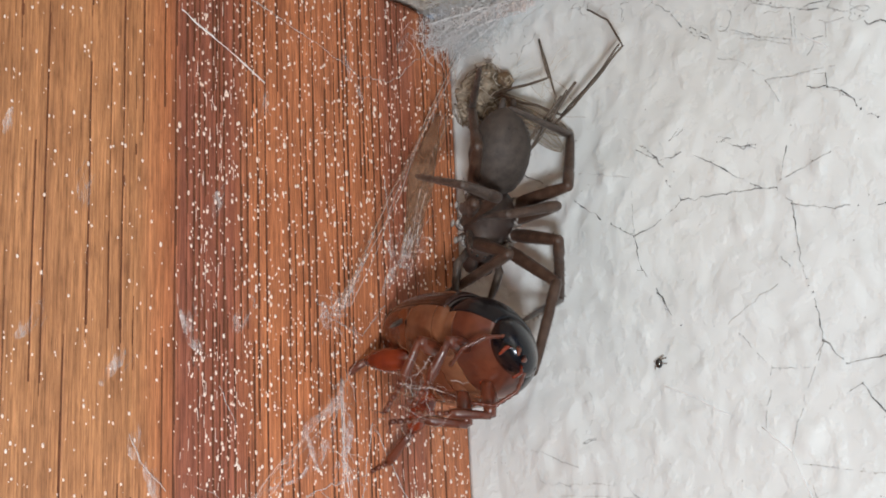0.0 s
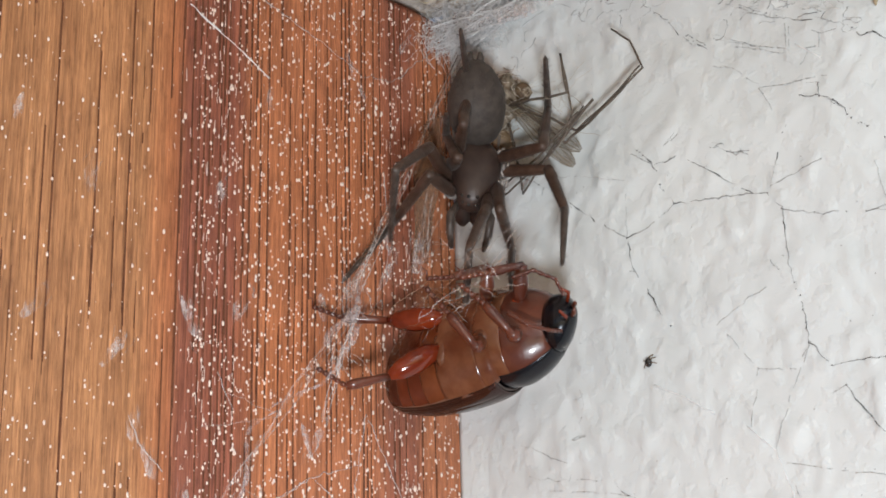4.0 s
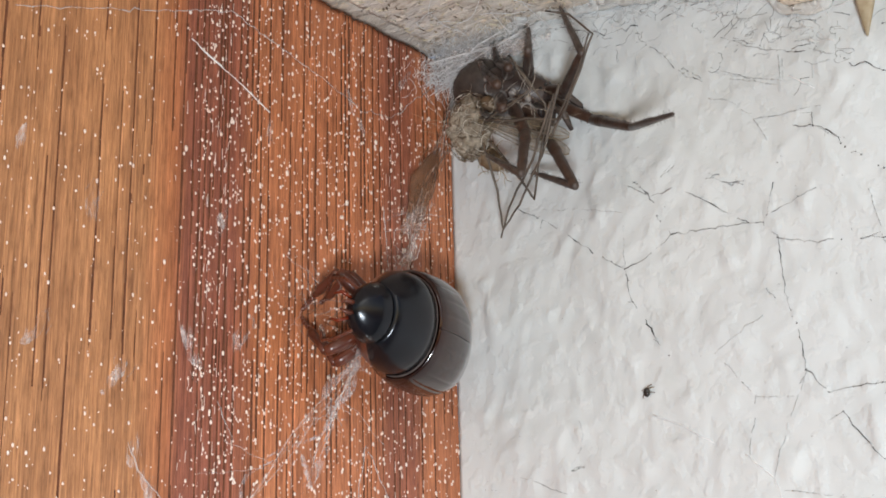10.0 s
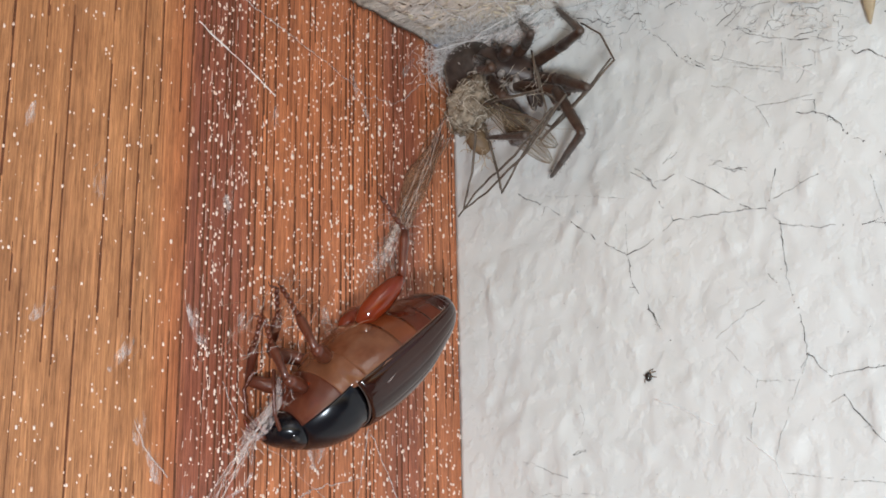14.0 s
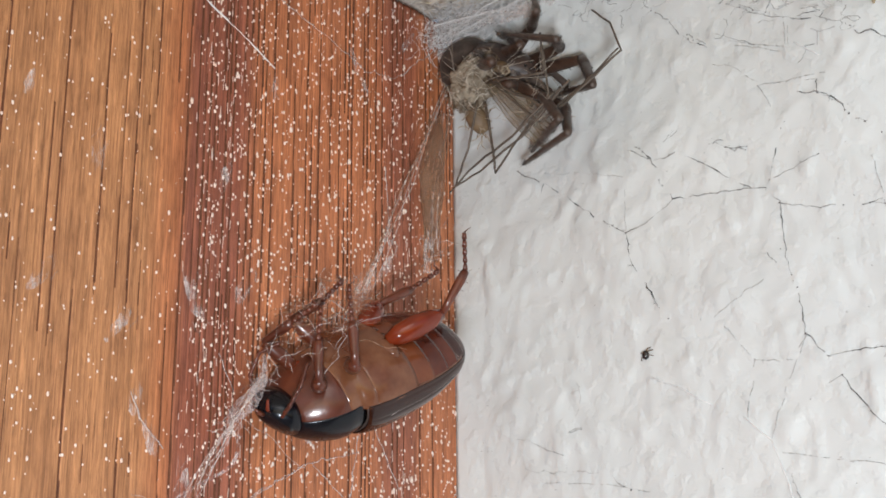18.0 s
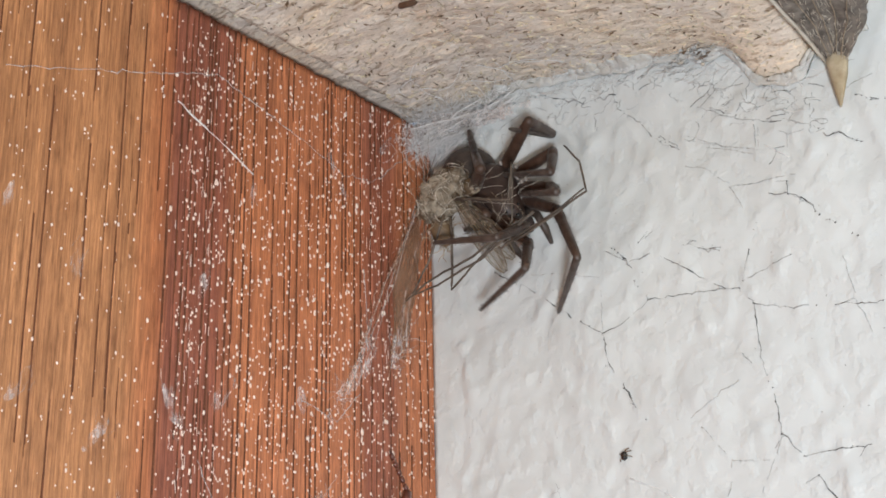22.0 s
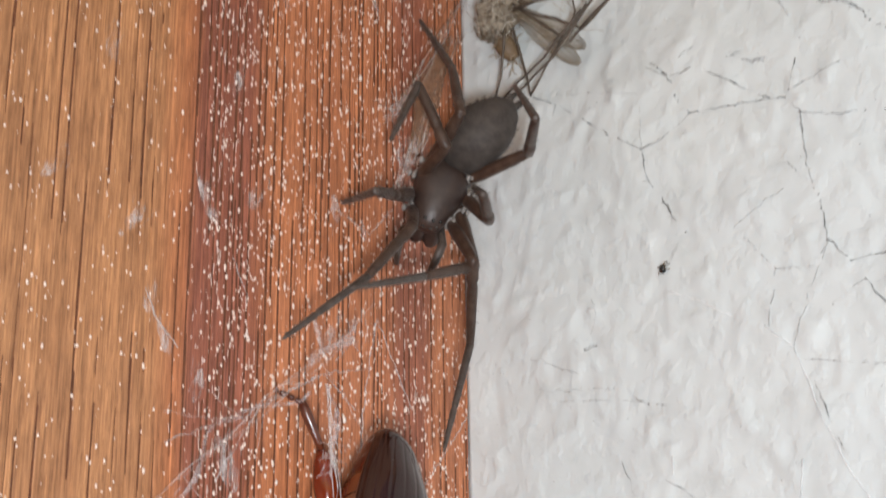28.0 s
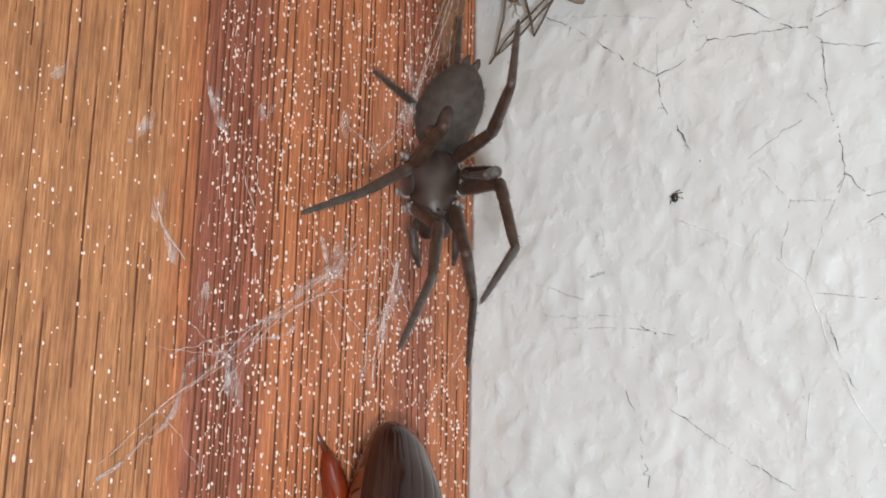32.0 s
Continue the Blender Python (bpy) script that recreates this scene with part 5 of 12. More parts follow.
def build_board_threads():
    for pts in (((-3.86, -1.09), (-3.07, -0.81), (-2.26, -0.51)), ((-2.26, -0.51), (-1.87, -0.60), (-1.42, -0.70), (-1.01, -0.82), (-0.68, -0.77), (-0.39, -0.52), (-0.01, -0.17)),
                ((-0.99, -3.24), (-1.09, -3.71), (-1.13, -4.11)), ((-0.96, -3.27), (-0.63, -3.77)), ((-0.02, -3.73), (-0.51, -4.27)),
                ((-2.93, -3.47), (-2.83, -3.64), (-2.68, -3.76)), ((-0.79, -1.48), (-0.75, -1.89), (-0.77, -2.23)), ((-1.40, -2.58), (-1.06, -2.66), (-0.83, -2.43)),
                ((-2.29, -3.13), (-2.16, -3.34)), ((-2.74, -4.30), (-2.17, -4.05), (-1.51, -3.70), (-1.04, -3.57)), ((-2.36, -4.46), (-2.03, -3.99), (-1.51, -3.70)), ((-1.46, -3.71), (-1.19, -3.87))):
        thread("silk_thread", "pale sagging silk thread on the oak board", pts, 0.0040, M_HAZE, "board", 0.006, 8, "threads on the board")
    shiny((-2.58, -0.83), (-2.26, -0.96), (-1.90, -1.12), face="board", radius=0.007)
    rng = random.Random(52)
    for y, z, size in ((-0.56, -0.45, 0.12), (-1.08, -0.85, 0.15), (-1.90, -1.27, 0.08), (-3.26, -2.11, 0.14), (-3.05, -3.11, 0.16), (-2.78, -3.71, 0.12), (-2.89, -3.51, 0.1), (-2.10, -2.68, 0.16), (-2.50, -2.83, 0.18), (-2.29, -1.99, 0.12),
                       (-1.43, -3.43, 0.16), (-3.76, -1.86, 0.08), (-0.77, -2.23, 0.15), (-1.40, -2.58, 0.10), (-1.12, -2.67, 0.08), (-1.52, -3.47, 0.12), (-2.52, -3.95, 0.14), (-2.28, -4.36, 0.2), (-3.58, -2.92, 0.12), (-0.72, -2.05, 0.12), (-1.13, -4.11, 0.12)):
        s, lean, wide, tall = Shape(), rng.uniform(-0.7, 0.7), size * rng.uniform(0.25, 0.45), size * rng.uniform(0.7, 1.1)
        seed, nu, nv = rng.uniform(0, 90), 6, 12
        verts = []
        for i in range(nu + 1):
            for j in range(nv + 1):
                u, v = i / nu * 2 - 1, j / nv * 2 - 1
                edge = math.sqrt(max(0.02, 1 - v * v)) * (1 + 0.5 * n3(seed, v, u * 0.3, 3.0))
                verts.append((0.012 + 0.012 * (1 - u * u) * (1 + n3(u, v, seed, 3.0)), y + u * wide * edge + v * tall * lean, z + v * tall))
        s.add(verts, [(i * (nv + 1) + j, (i + 1) * (nv + 1) + j, (i + 1) * (nv + 1) + j + 1, i * (nv + 1) + j + 1) for i in range(nu) for j in range(nv)])
        for _ in range(5):
            a = Vector((0.02, y + rng.gauss(0, size * 0.2), z + rng.gauss(0, size * 0.4)))
            d = Vector((0, lean + rng.gauss(0, 0.4), 1)) * size * rng.uniform(-0.9, 0.9)
            s.tube(wander(a, a + d, 6, 0.12, rng), 0.0012, 3, 1)
        tagged(new("silk_tuft", s.mesh("silk_tuft", M_WISP, M_HAZE)), "small whitish tuft of stray silk on the oak", "silk", "silk tufts", "stuff")


def build_specks():
    rng = random.Random(61)
    # a dead mite on the wall
    mite = thing("mite", "tiny black dead mite on the white wall", "insect")
    y = wall_relief(1.61, -2.98)
    part("body", Shape().ball((1.61, y - 0.02, -2.98), (0.026, 0.022, 0.034)).mesh("body", M_EYE), mite)
    for dx, dz in ((0.05, 0.03), (0.055, -0.01), (0.03, 0.05), (-0.045, 0.02), (-0.04, -0.03)):
        part("leg", Shape().tube([(1.61, y - 0.015, -2.98), (1.61 + dx * 0.6, y - 0.03, -2.98 + dz * 0.7), (1.61 + dx, y - 0.004, -2.98 + dz)], 0.0035, 4).mesh("leg", M_HUSK_DARK), mite)
    # pale dust on the oak: thick and fine towards the corner, sparse and coarse on the outer board
    s = Shape()
    for _ in range(5800):
        u = rng.random()
        yy = -2.5 * u if rng.random() < 0.84 else -2.3 - 2.0 * u
        size = rng.choice((0.0045, 0.006, 0.0075, 0.009, 0.011, 0.014)) * (0.82 if yy > -2.4 else 0.72)
        if rng.random() < 0.02:
            size *= 1.5
        p = Vector((size * 0.35, yy, -0.15 - rng.random() * 5.9))
        if rng.random() < 0.35:
            near = min(GRAIN, key=lambda g: abs(g[0] - yy))[0]
            p.y = near + rng.gauss(0, 0.012)
        s.ball(p, (size * 0.6, size * 0.85, size * rng.uniform(0.9, 1.7)), 3, 6)
    tagged(new("dust", s.mesh("dust", M_DUST)), "white dust specks sticking to the oak grain", "dust", kind="stuff")
    # white dust caught along the dark heartwood bands
    s = Shape()
    for _ in range(240):
        yy = rng.choice((rng.gauss(-2.32, 0.16), rng.gauss(-2.32, 0.16), rng.gauss(-0.6, 0.10)))
        z, long = -0.2 - rng.random() * 5.8, rng.uniform(0.02, 0.09)
        s.tube([(0.003, yy, z), (0.004, yy + rng.gauss(0, 0.004), z - long)], [0.0035, 0.002], 3)
    tagged(new("dust_streaks", s.mesh("dust_streaks", M_DUST)), "fine white dust lines along the dark grain", "dust", kind="stuff")
    # grit on the plaster
    s = Shape()
    for _ in range(150):
        x, z = rng.uniform(0.1, 4.2), rng.uniform(-6, -0.3)
        s.ball((x, wall_relief(x, z) - 0.001, z), (rng.uniform(0.002, 0.006), 0.002, rng.uniform(0.002, 0.006)), 4, 5)
    for _ in range(120):
        x = rng.uniform(0.3, 3.5)
        z = soffit_z(x, 0) - 0.05 - abs(rng.gauss(0.05, 0.22))
        a, path = rng.uniform(0, 6.3), [(x, z)]
        for _ in range(rng.randint(4, 9)):
            a += rng.gauss(0, 0.8)
            x, z = x + 0.032 * math.cos(a), z + 0.022 * math.sin(a)
            path.append((x, z))
        s.tube([(u, wall_relief(u, v) - 0.002, v) for u, v in path], [rng.uniform(0.0008, 0.0034) for _ in path], 3, rng.choice((0, 1)))
    tagged(new("grit", s.mesh("grit", M_DIRT, M_GREYSILK)), "dark grit and soot specks on the plaster", "grit", kind="stuff")
    # loose chips and fibres on the soffit
    s = Shape()
    for _ in range(3200):
        x, yy = rng.uniform(0.05, 3.5), -4.0 * rng.random() ** 1.3
        z = soffit_z(x, yy) + 0.022 * n3(x, yy * 1.5, 0, 5.0) + 0.012 * n3(x, yy * 2, 4, 14.0) - 0.001
        a, long, w = rng.uniform(0, 6.3), rng.uniform(0.02, 0.075) * rng.choice((1, 1, 1, 1.9)), rng.uniform(0.006, 0.020)
        d, e = Vector((math.cos(a), math.sin(a), rng.gauss(0, 0.06))) * long / 2, Vector((-math.sin(a), math.cos(a), 0)) * w / 2
        p = Vector((x, yy, z))
        up = Vector((rng.gauss(0, 0.006), rng.gauss(0, 0.006), -0.009))
        s.add([p - d, p + e, p + d, p - e, p + up], [(0, 1, 4), (1, 2, 4), (2, 3, 4), (3, 0, 4), (3, 2, 1, 0)], rng.choice((0, 0, 0, 1, 1, 2, 2, 3)))
    tagged(new("chips", s.mesh("chips", M_FLAKE, M_CHIP_DULL, M_HUSK, M_HUSK_DARK, smooth=False)), "loose tan wood flakes of the chipboard", "chips", kind="stuff")
    for x, yy, size in ((1.02, -1.47, 0.085), (2.40, -1.62, 0.09)):
        s = Shape().ball((0, 0, 0), (size, size * 0.55, 0.03), 7, 10)
        s.v = [(x + vx + 0.02 * n3(vx, vy, 1, 16), yy + vy + 0.02 * n3(vx, vy, 5, 16), soffit_z(x, yy) - 0.015 + vz + 0.02 * n3(vx, vy, 9, 12)) for vx, vy, vz in s.v]
        tagged(new("bark_chip", s.mesh("bark_chip", M_BARK)), "dark brown splinter stuck under the chipboard", "splinter", "bark chips")


def build_lint():
    """A clot of grey lint and crumbs hanging in the joint."""
    rng, s = random.Random(88), Shape()
    for _ in range(46):
        p = Vector((2.42 + rng.gauss(0, 0.06), -0.05 - abs(rng.gauss(0, 0.04)), -0.30 + rng.gauss(0, 0.045)))
        s.ball(p, (rng.uniform(0.008, 0.03), rng.uniform(0.008, 0.02), rng.uniform(0.006, 0.02)), 4, 6, rng.choice((0, 0, 1, 2)))
    for _ in range(60):
        a = Vector((2.42 + rng.gauss(0, 0.16), -0.03 - abs(rng.gauss(0, 0.06)), -0.29 + rng.gauss(0, 0.05)))
        s.tube(wander(a, a + Vector((rng.gauss(0, 0.12), rng.gauss(0, 0.04), rng.gauss(0, 0.05))), 6, 0.25, rng), rng.choice((0.0015, 0.003)), 3, 0)
    tagged(new("lint_clot", s.mesh("lint_clot", M_GREYSILK, M_HUSK_DARK, M_LINT)), "grey lint and dark crumbs caught in the soffit joint", "lint", kind="stuff")


def build_paint_lip():
    """Paint and filler smeared over the joint between wall and soffit."""
    verts, faces, n, m = [], [], 260, 7
    for i in range(n + 1):
        x = 0.12 + 3.5 * i / n
        reach = (0.02 + 0.20 * max(0.0, n3(x, 0, 5, 1.3) + 0.05)) * (1 - 0.8 * math.exp(-((x - 2.98) / 0.3) ** 4)) + 0.06 * n3(x, 0, 2, 5) + 0.06 * n3(x, 0, 2, 13) + 0.04 * n3(x, 3, 2, 31)
        drop = 0.035 + 0.05 * n3(x, 4, 0, 2.2) + 0.03 * n3(x, 4, 0, 9)
        for j in range(m + 1):
            a = j / m
            bulge = 0.012 + 0.03 * n3(x, a * 2, 7, 5) + 0.02 * n3(x, a * 3, 7, 14)
            verts.append((x, -0.012 - reach * (1 - a) ** 1.6 - bulge * math.sin(math.pi * a), soffit_z(x, 0) - 0.010 - drop * a ** 1.5 - bulge * 0.6 * math.sin(math.pi * a) + 0.03 * (1 - a)))
    faces = [(i * (m + 1) + j, (i + 1) * (m + 1) + j, (i + 1) * (m + 1) + j + 1, i * (m + 1) + j + 1) for i in range(n) for j in range(m)]
    ob = new("trim", Shape().add(verts, faces).mesh("trim", M_FILLER))
    ob.modifiers.new("thickness", "SOLIDIFY").thickness = 0.02 * C
    tagged(ob, "lumpy white paint smeared over the soffit joint", "filler", kind="structure")


def build_moth_wing():
    top = thing("moth_wing", "torn grey mottled moth wing with a pale rib", "wing")
    left = [Vector(p) for p in ((3.36, -1.40, -0.55), (3.33, -0.90, -0.55), (3.32, -0.48, -0.58), (3.34, -0.07, -0.70))]
    right = [Vector(p) for p in ((4.10, -1.15, -0.69), (3.90, -0.66, -0.66), (3.72, -0.30, -0.64), (3.47, -0.07, -0.74))]

    def along(line, v):
        k = min(2, int(v * 3))
        return line[k].lerp(line[k + 1], v * 3 - k)

    def at(u, v):
        p = along(left, v).lerp(along(right, v), u)
        return p + Vector((0.010 * n3(u * 2, v * 3, 1, 4.0), -0.012 * n3(u, v * 2, 5, 5.0), -0.014 * math.sin(u * 9) - 0.02 * n3(u, v, 9, 6.0)))

    verts, nu, nv = [], 18, 26
    for i in range(nu + 1):
        verts += [at(i / nu * (1 - 0.07 * max(0.0, n3(0, j / nv, 3, 7.0))), j / nv) for j in range(nv + 1)]
    faces = [(i * (nv + 1) + j, i * (nv + 1) + j + 1, (i + 1) * (nv + 1) + j + 1, (i + 1) * (nv + 1) + j) for i in range(nu) for j in range(nv)]
    sheet = part("membrane", Shape().add(verts, faces).mesh("membrane", M_MOTH), top)
    sheet.modifiers.new("thickness", "SOLIDIFY").thickness = 0.008 * C
    for u0, u1 in ((0.2, 0.3), (0.4, 0.45), (0.62, 0.58), (0.82, 0.7)):
        part("vein", Shape().tube([at(u0 + (u1 - u0) * k / 14, k / 14) + Vector((0, -0.006, -0.008)) for k in range(15)], 0.004, 5).mesh("vein", M_HUSK), sheet)
    part("rib", Shape().tube([at(0, k / 14) + Vector((0, -0.008, -0.008)) for k in range(15)], 0.013, 6).mesh("rib", M_LINT), top, "pale wing rib")
    root = Shape().tube([(3.42, -0.12, -0.66), (3.42, -0.11, -0.74), (3.415, -0.09, -0.84), (3.405, -0.07, -0.95), (3.40, -0.05, -1.05)], [0.055, 0.075, 0.058, 0.030, 0.006], 12)
    root.v = [(x + 0.012 * n3(x, y, z, 18), -0.09 + (y + 0.09) * 0.45 + 0.015 * n3(z, x, y, 14), z) for x, y, z in root.v]
    part("rib", root.mesh("rib", M_ROOT), top, "flat tan wing root")
    rng, s = random.Random(77), Shape()
    for _ in range(260):
        u, v = rng.random(), rng.uniform(0.0, 0.97)
        p = at(u, v) + Vector((0, -0.008, -0.010))
        d = (at(u, min(1.0, v + 0.04)) - at(u, v)) * rng.uniform(0.6, 1.8) + Vector((rng.gauss(0, 0.012), -0.008, rng.gauss(0, 0.008)))
        s.tube([p, p + d], [0.0030, 0.0012], 3)
    tagged(part("fuzz", s.mesh("fuzz", M_LINT), sheet, "pale hair scales on the wing"), kind="stuff")


build_nest()
build_wall_marks()
build_board_threads()
build_specks()
build_paint_lip()
build_lint()
build_moth_wing()


# ---- what moves ----
def glide(ob, times, poses):
    walk(ob, [(t, pose(*p)) for t, p in zip(times, poses)])


def motions():
    steps_t = [0, 0.33, 0.67, 1, 1.33, 1.67, 2, 2.33, 2.67, 3, 3.33, 3.67, 4, 4.17, 4.33, 4.5, 5.17, 5.83, 6.5, 6.67, 6.83, 7, 7.33, 7.67, 8, 8.33, 8.67, 9, 9.33, 9.67, 10, 10.33, 10.67, 11, 12, 13, 13.33, 13.67, 14, 15, 16, 17, 17.33, 17.67, 18, 18.33, 18.67, 19, 19.33, 19.67, 20, 20.33, 20.67, 21, 21.33, 21.67, 22, 22.33, 22.67, 23, 24, 24.33, 24.67, 25, 25.17, 25.33, 25.5, 26.17, 26.83, 27.5, 27.67, 27.83, 28, 28.33, 28.67, 29, 29.33, 29.67, 30, 30.5, 31, 31.33, 31.67, 32]
    glide(SPIDER, steps_t, [
        (.00664,-.005,-.01929,-95,-13.4,-136.3), (.00775,-.00499,-.01896,-95.8,-17.5,-135.2), (.00886,-.00498,-.01863,-96.7,-21.6,-133.9), (.00998,-.00497,-.01829,-97.8,-25.7,-132.5), (.00893,-.00497,-.01894,-95.7,-18.9,-135),
        (.00789,-.00497,-.01959,-93.9,-12,-137.2), (.00685,-.00496,-.02024,-92.5,-5.1,-139.1), (.00623,-.00549,-.02069,-93.7,-10.2,-137.7), (.00561,-.00602,-.02114,-95.1,-15.4,-136.1), (.00499,-.00654,-.0216,-96.6,-20.5,-134.4),
        (.00532,-.00603,-.01965,-94.2,-15.9,-135.9), (.00564,-.00551,-.0177,-91.9,-11.3,-137.3), (.00597,-.00499,-.01575,-89.7,-6.6,-138.4), (.00775,-.00499,-.01559,-89.7,-1.3,-139.8), (.00953,-.005,-.01544,-89.9,4,-141.3),
        (.01132,-.005,-.01528,-90.2,9.2,-142.7), (.01139,-.00472,-.01331,-89.2,6.7,-141.9), (.01147,-.00445,-.01135,-88.3,4.2,-141.1), (.01089,-.00328,-.00892,-87.5,1.6,-140.4), (.01011,-.00278,-.0094,-88.3,10.9,-143.1),
        (.00955,-.0026,-.01004,-89.7,20.2,-146.1), (.00913,-.0026,-.01078,-91.7,29.3,-149.6), (.00947,-.0026,-.01053,-90.8,21,-146.6), (.00983,-.0026,-.01029,-90.4,12.6,-143.8), (.01018,-.0026,-.01004,-90.5,4.3,-141.2),
        (.01031,-.0026,-.00902,-78.2,18.4,-127.3), (.01045,-.0026,-.00799,-61.3,28.8,-109.1), (.01074,-.0028,-.00707,-40.2,33,-86.7), (.01008,-.00279,-.00694,-40.3,33.1,-86.8), (.00941,-.0028,-.0068,-40.4,33.1,-86.8),
        (.00874,-.00282,-.00666,-40.6,33.2,-86.9), (.00865,-.00282,-.00628,-40.5,33.3,-86.9), (.00855,-.00283,-.00592,-40.5,33.4,-86.9), (.00844,-.00283,-.00555,-40.4,33.5,-87), (.00819,-.00282,-.00558,-40.3,33.3,-87.1),
        (.00778,-.00285,-.00577,-39.9,33.2,-86.7), (.00766,-.00284,-.00578,-40.1,33.3,-86.9), (.00754,-.00284,-.00578,-40.2,33.4,-87.1), (.00743,-.00283,-.00578,-40.4,33.4,-87.3), (.00722,-.00284,-.00609,-40.1,33.4,-87.2),
        (.007,-.00284,-.0064,-39.8,33.3,-87.1), (.00678,-.00285,-.00673,-39.4,33.3,-87.1), (.00687,-.00284,-.00691,-39.4,33.3,-87.1), (.00697,-.00284,-.00709,-39.4,33.3,-87.2), (.00708,-.00285,-.00727,-39.3,33.3,-87.3),
        (.00699,-.00284,-.00703,-39.4,33.3,-87.3), (.00689,-.00284,-.0068,-39.4,33.4,-87.3), (.00681,-.00283,-.00657,-39.4,33.4,-87.2), (.00673,-.00285,-.00673,-40.2,34,-87.6), (.00667,-.00285,-.0069,-41,34.6,-88),
        (.00661,-.00285,-.00704,-41.8,35.2,-88.5), (.00681,-.00285,-.00713,-41.9,35.3,-88.6), (.00703,-.00285,-.00722,-42.1,35.4,-88.7), (.00722,-.00284,-.00732,-42.2,35.5,-88.8), (.00762,-.0028,-.00814,-59.3,39.8,-111.2),
        (.00802,-.00275,-.00896,-77.6,38.4,-134.6), (.00841,-.00271,-.00979,-93,31.7,-155.3), (.00897,-.0027,-.01082,-95.7,28.1,-153.7), (.00952,-.00268,-.01185,-98.4,24.6,-151.9), (.01007,-.00268,-.01289,-101.2,21.2,-150),
        (.01071,-.00263,-.01439,-99.8,16,-147.8), (.01042,-.00264,-.01486,-97.9,13,-146.5), (.01012,-.00264,-.01533,-96.1,9.9,-145.4), (.00982,-.00264,-.0158,-94.4,6.9,-144.3), (.00982,-.00262,-.0152,-95.5,9.7,-144.6),
        (.00981,-.0026,-.01461,-96.6,12.5,-145), (.00981,-.0026,-.01401,-97.7,15.3,-145.5), (.00814,-.00391,-.01613,-97.6,8.1,-143.2), (.0062,-.00483,-.01806,-97.8,1,-140.9), (.00398,-.00536,-.01979,-98.3,-6.2,-138.6),
        (.00398,-.00629,-.02121,-98.4,-10.4,-137.6), (.00399,-.00723,-.02264,-98.7,-14.6,-136.6), (.00399,-.00817,-.02407,-99,-18.9,-135.5), (.00399,-.00847,-.02458,-98.1,-20.4,-135.8), (.00399,-.00877,-.02509,-97.2,-21.9,-136.1),
        (.00399,-.00907,-.02561,-96.3,-23.4,-136.4), (.00399,-.00913,-.02564,-96.6,-23.3,-136.2), (.00399,-.00919,-.02567,-97,-23.2,-135.9), (.00399,-.00925,-.0257,-97.4,-23.1,-135.6), (.00399,-.0092,-.02618,-96.7,-19.5,-137.1),
        (.00399,-.00915,-.02666,-96.1,-16,-138.5), (.00399,-.00937,-.02754,-95.3,-9.4,-140.4), (.00398,-.00959,-.02841,-94.7,-2.8,-142.2), (.00398,-.00981,-.02928,-94.3,3.9,-143.9),
    ])
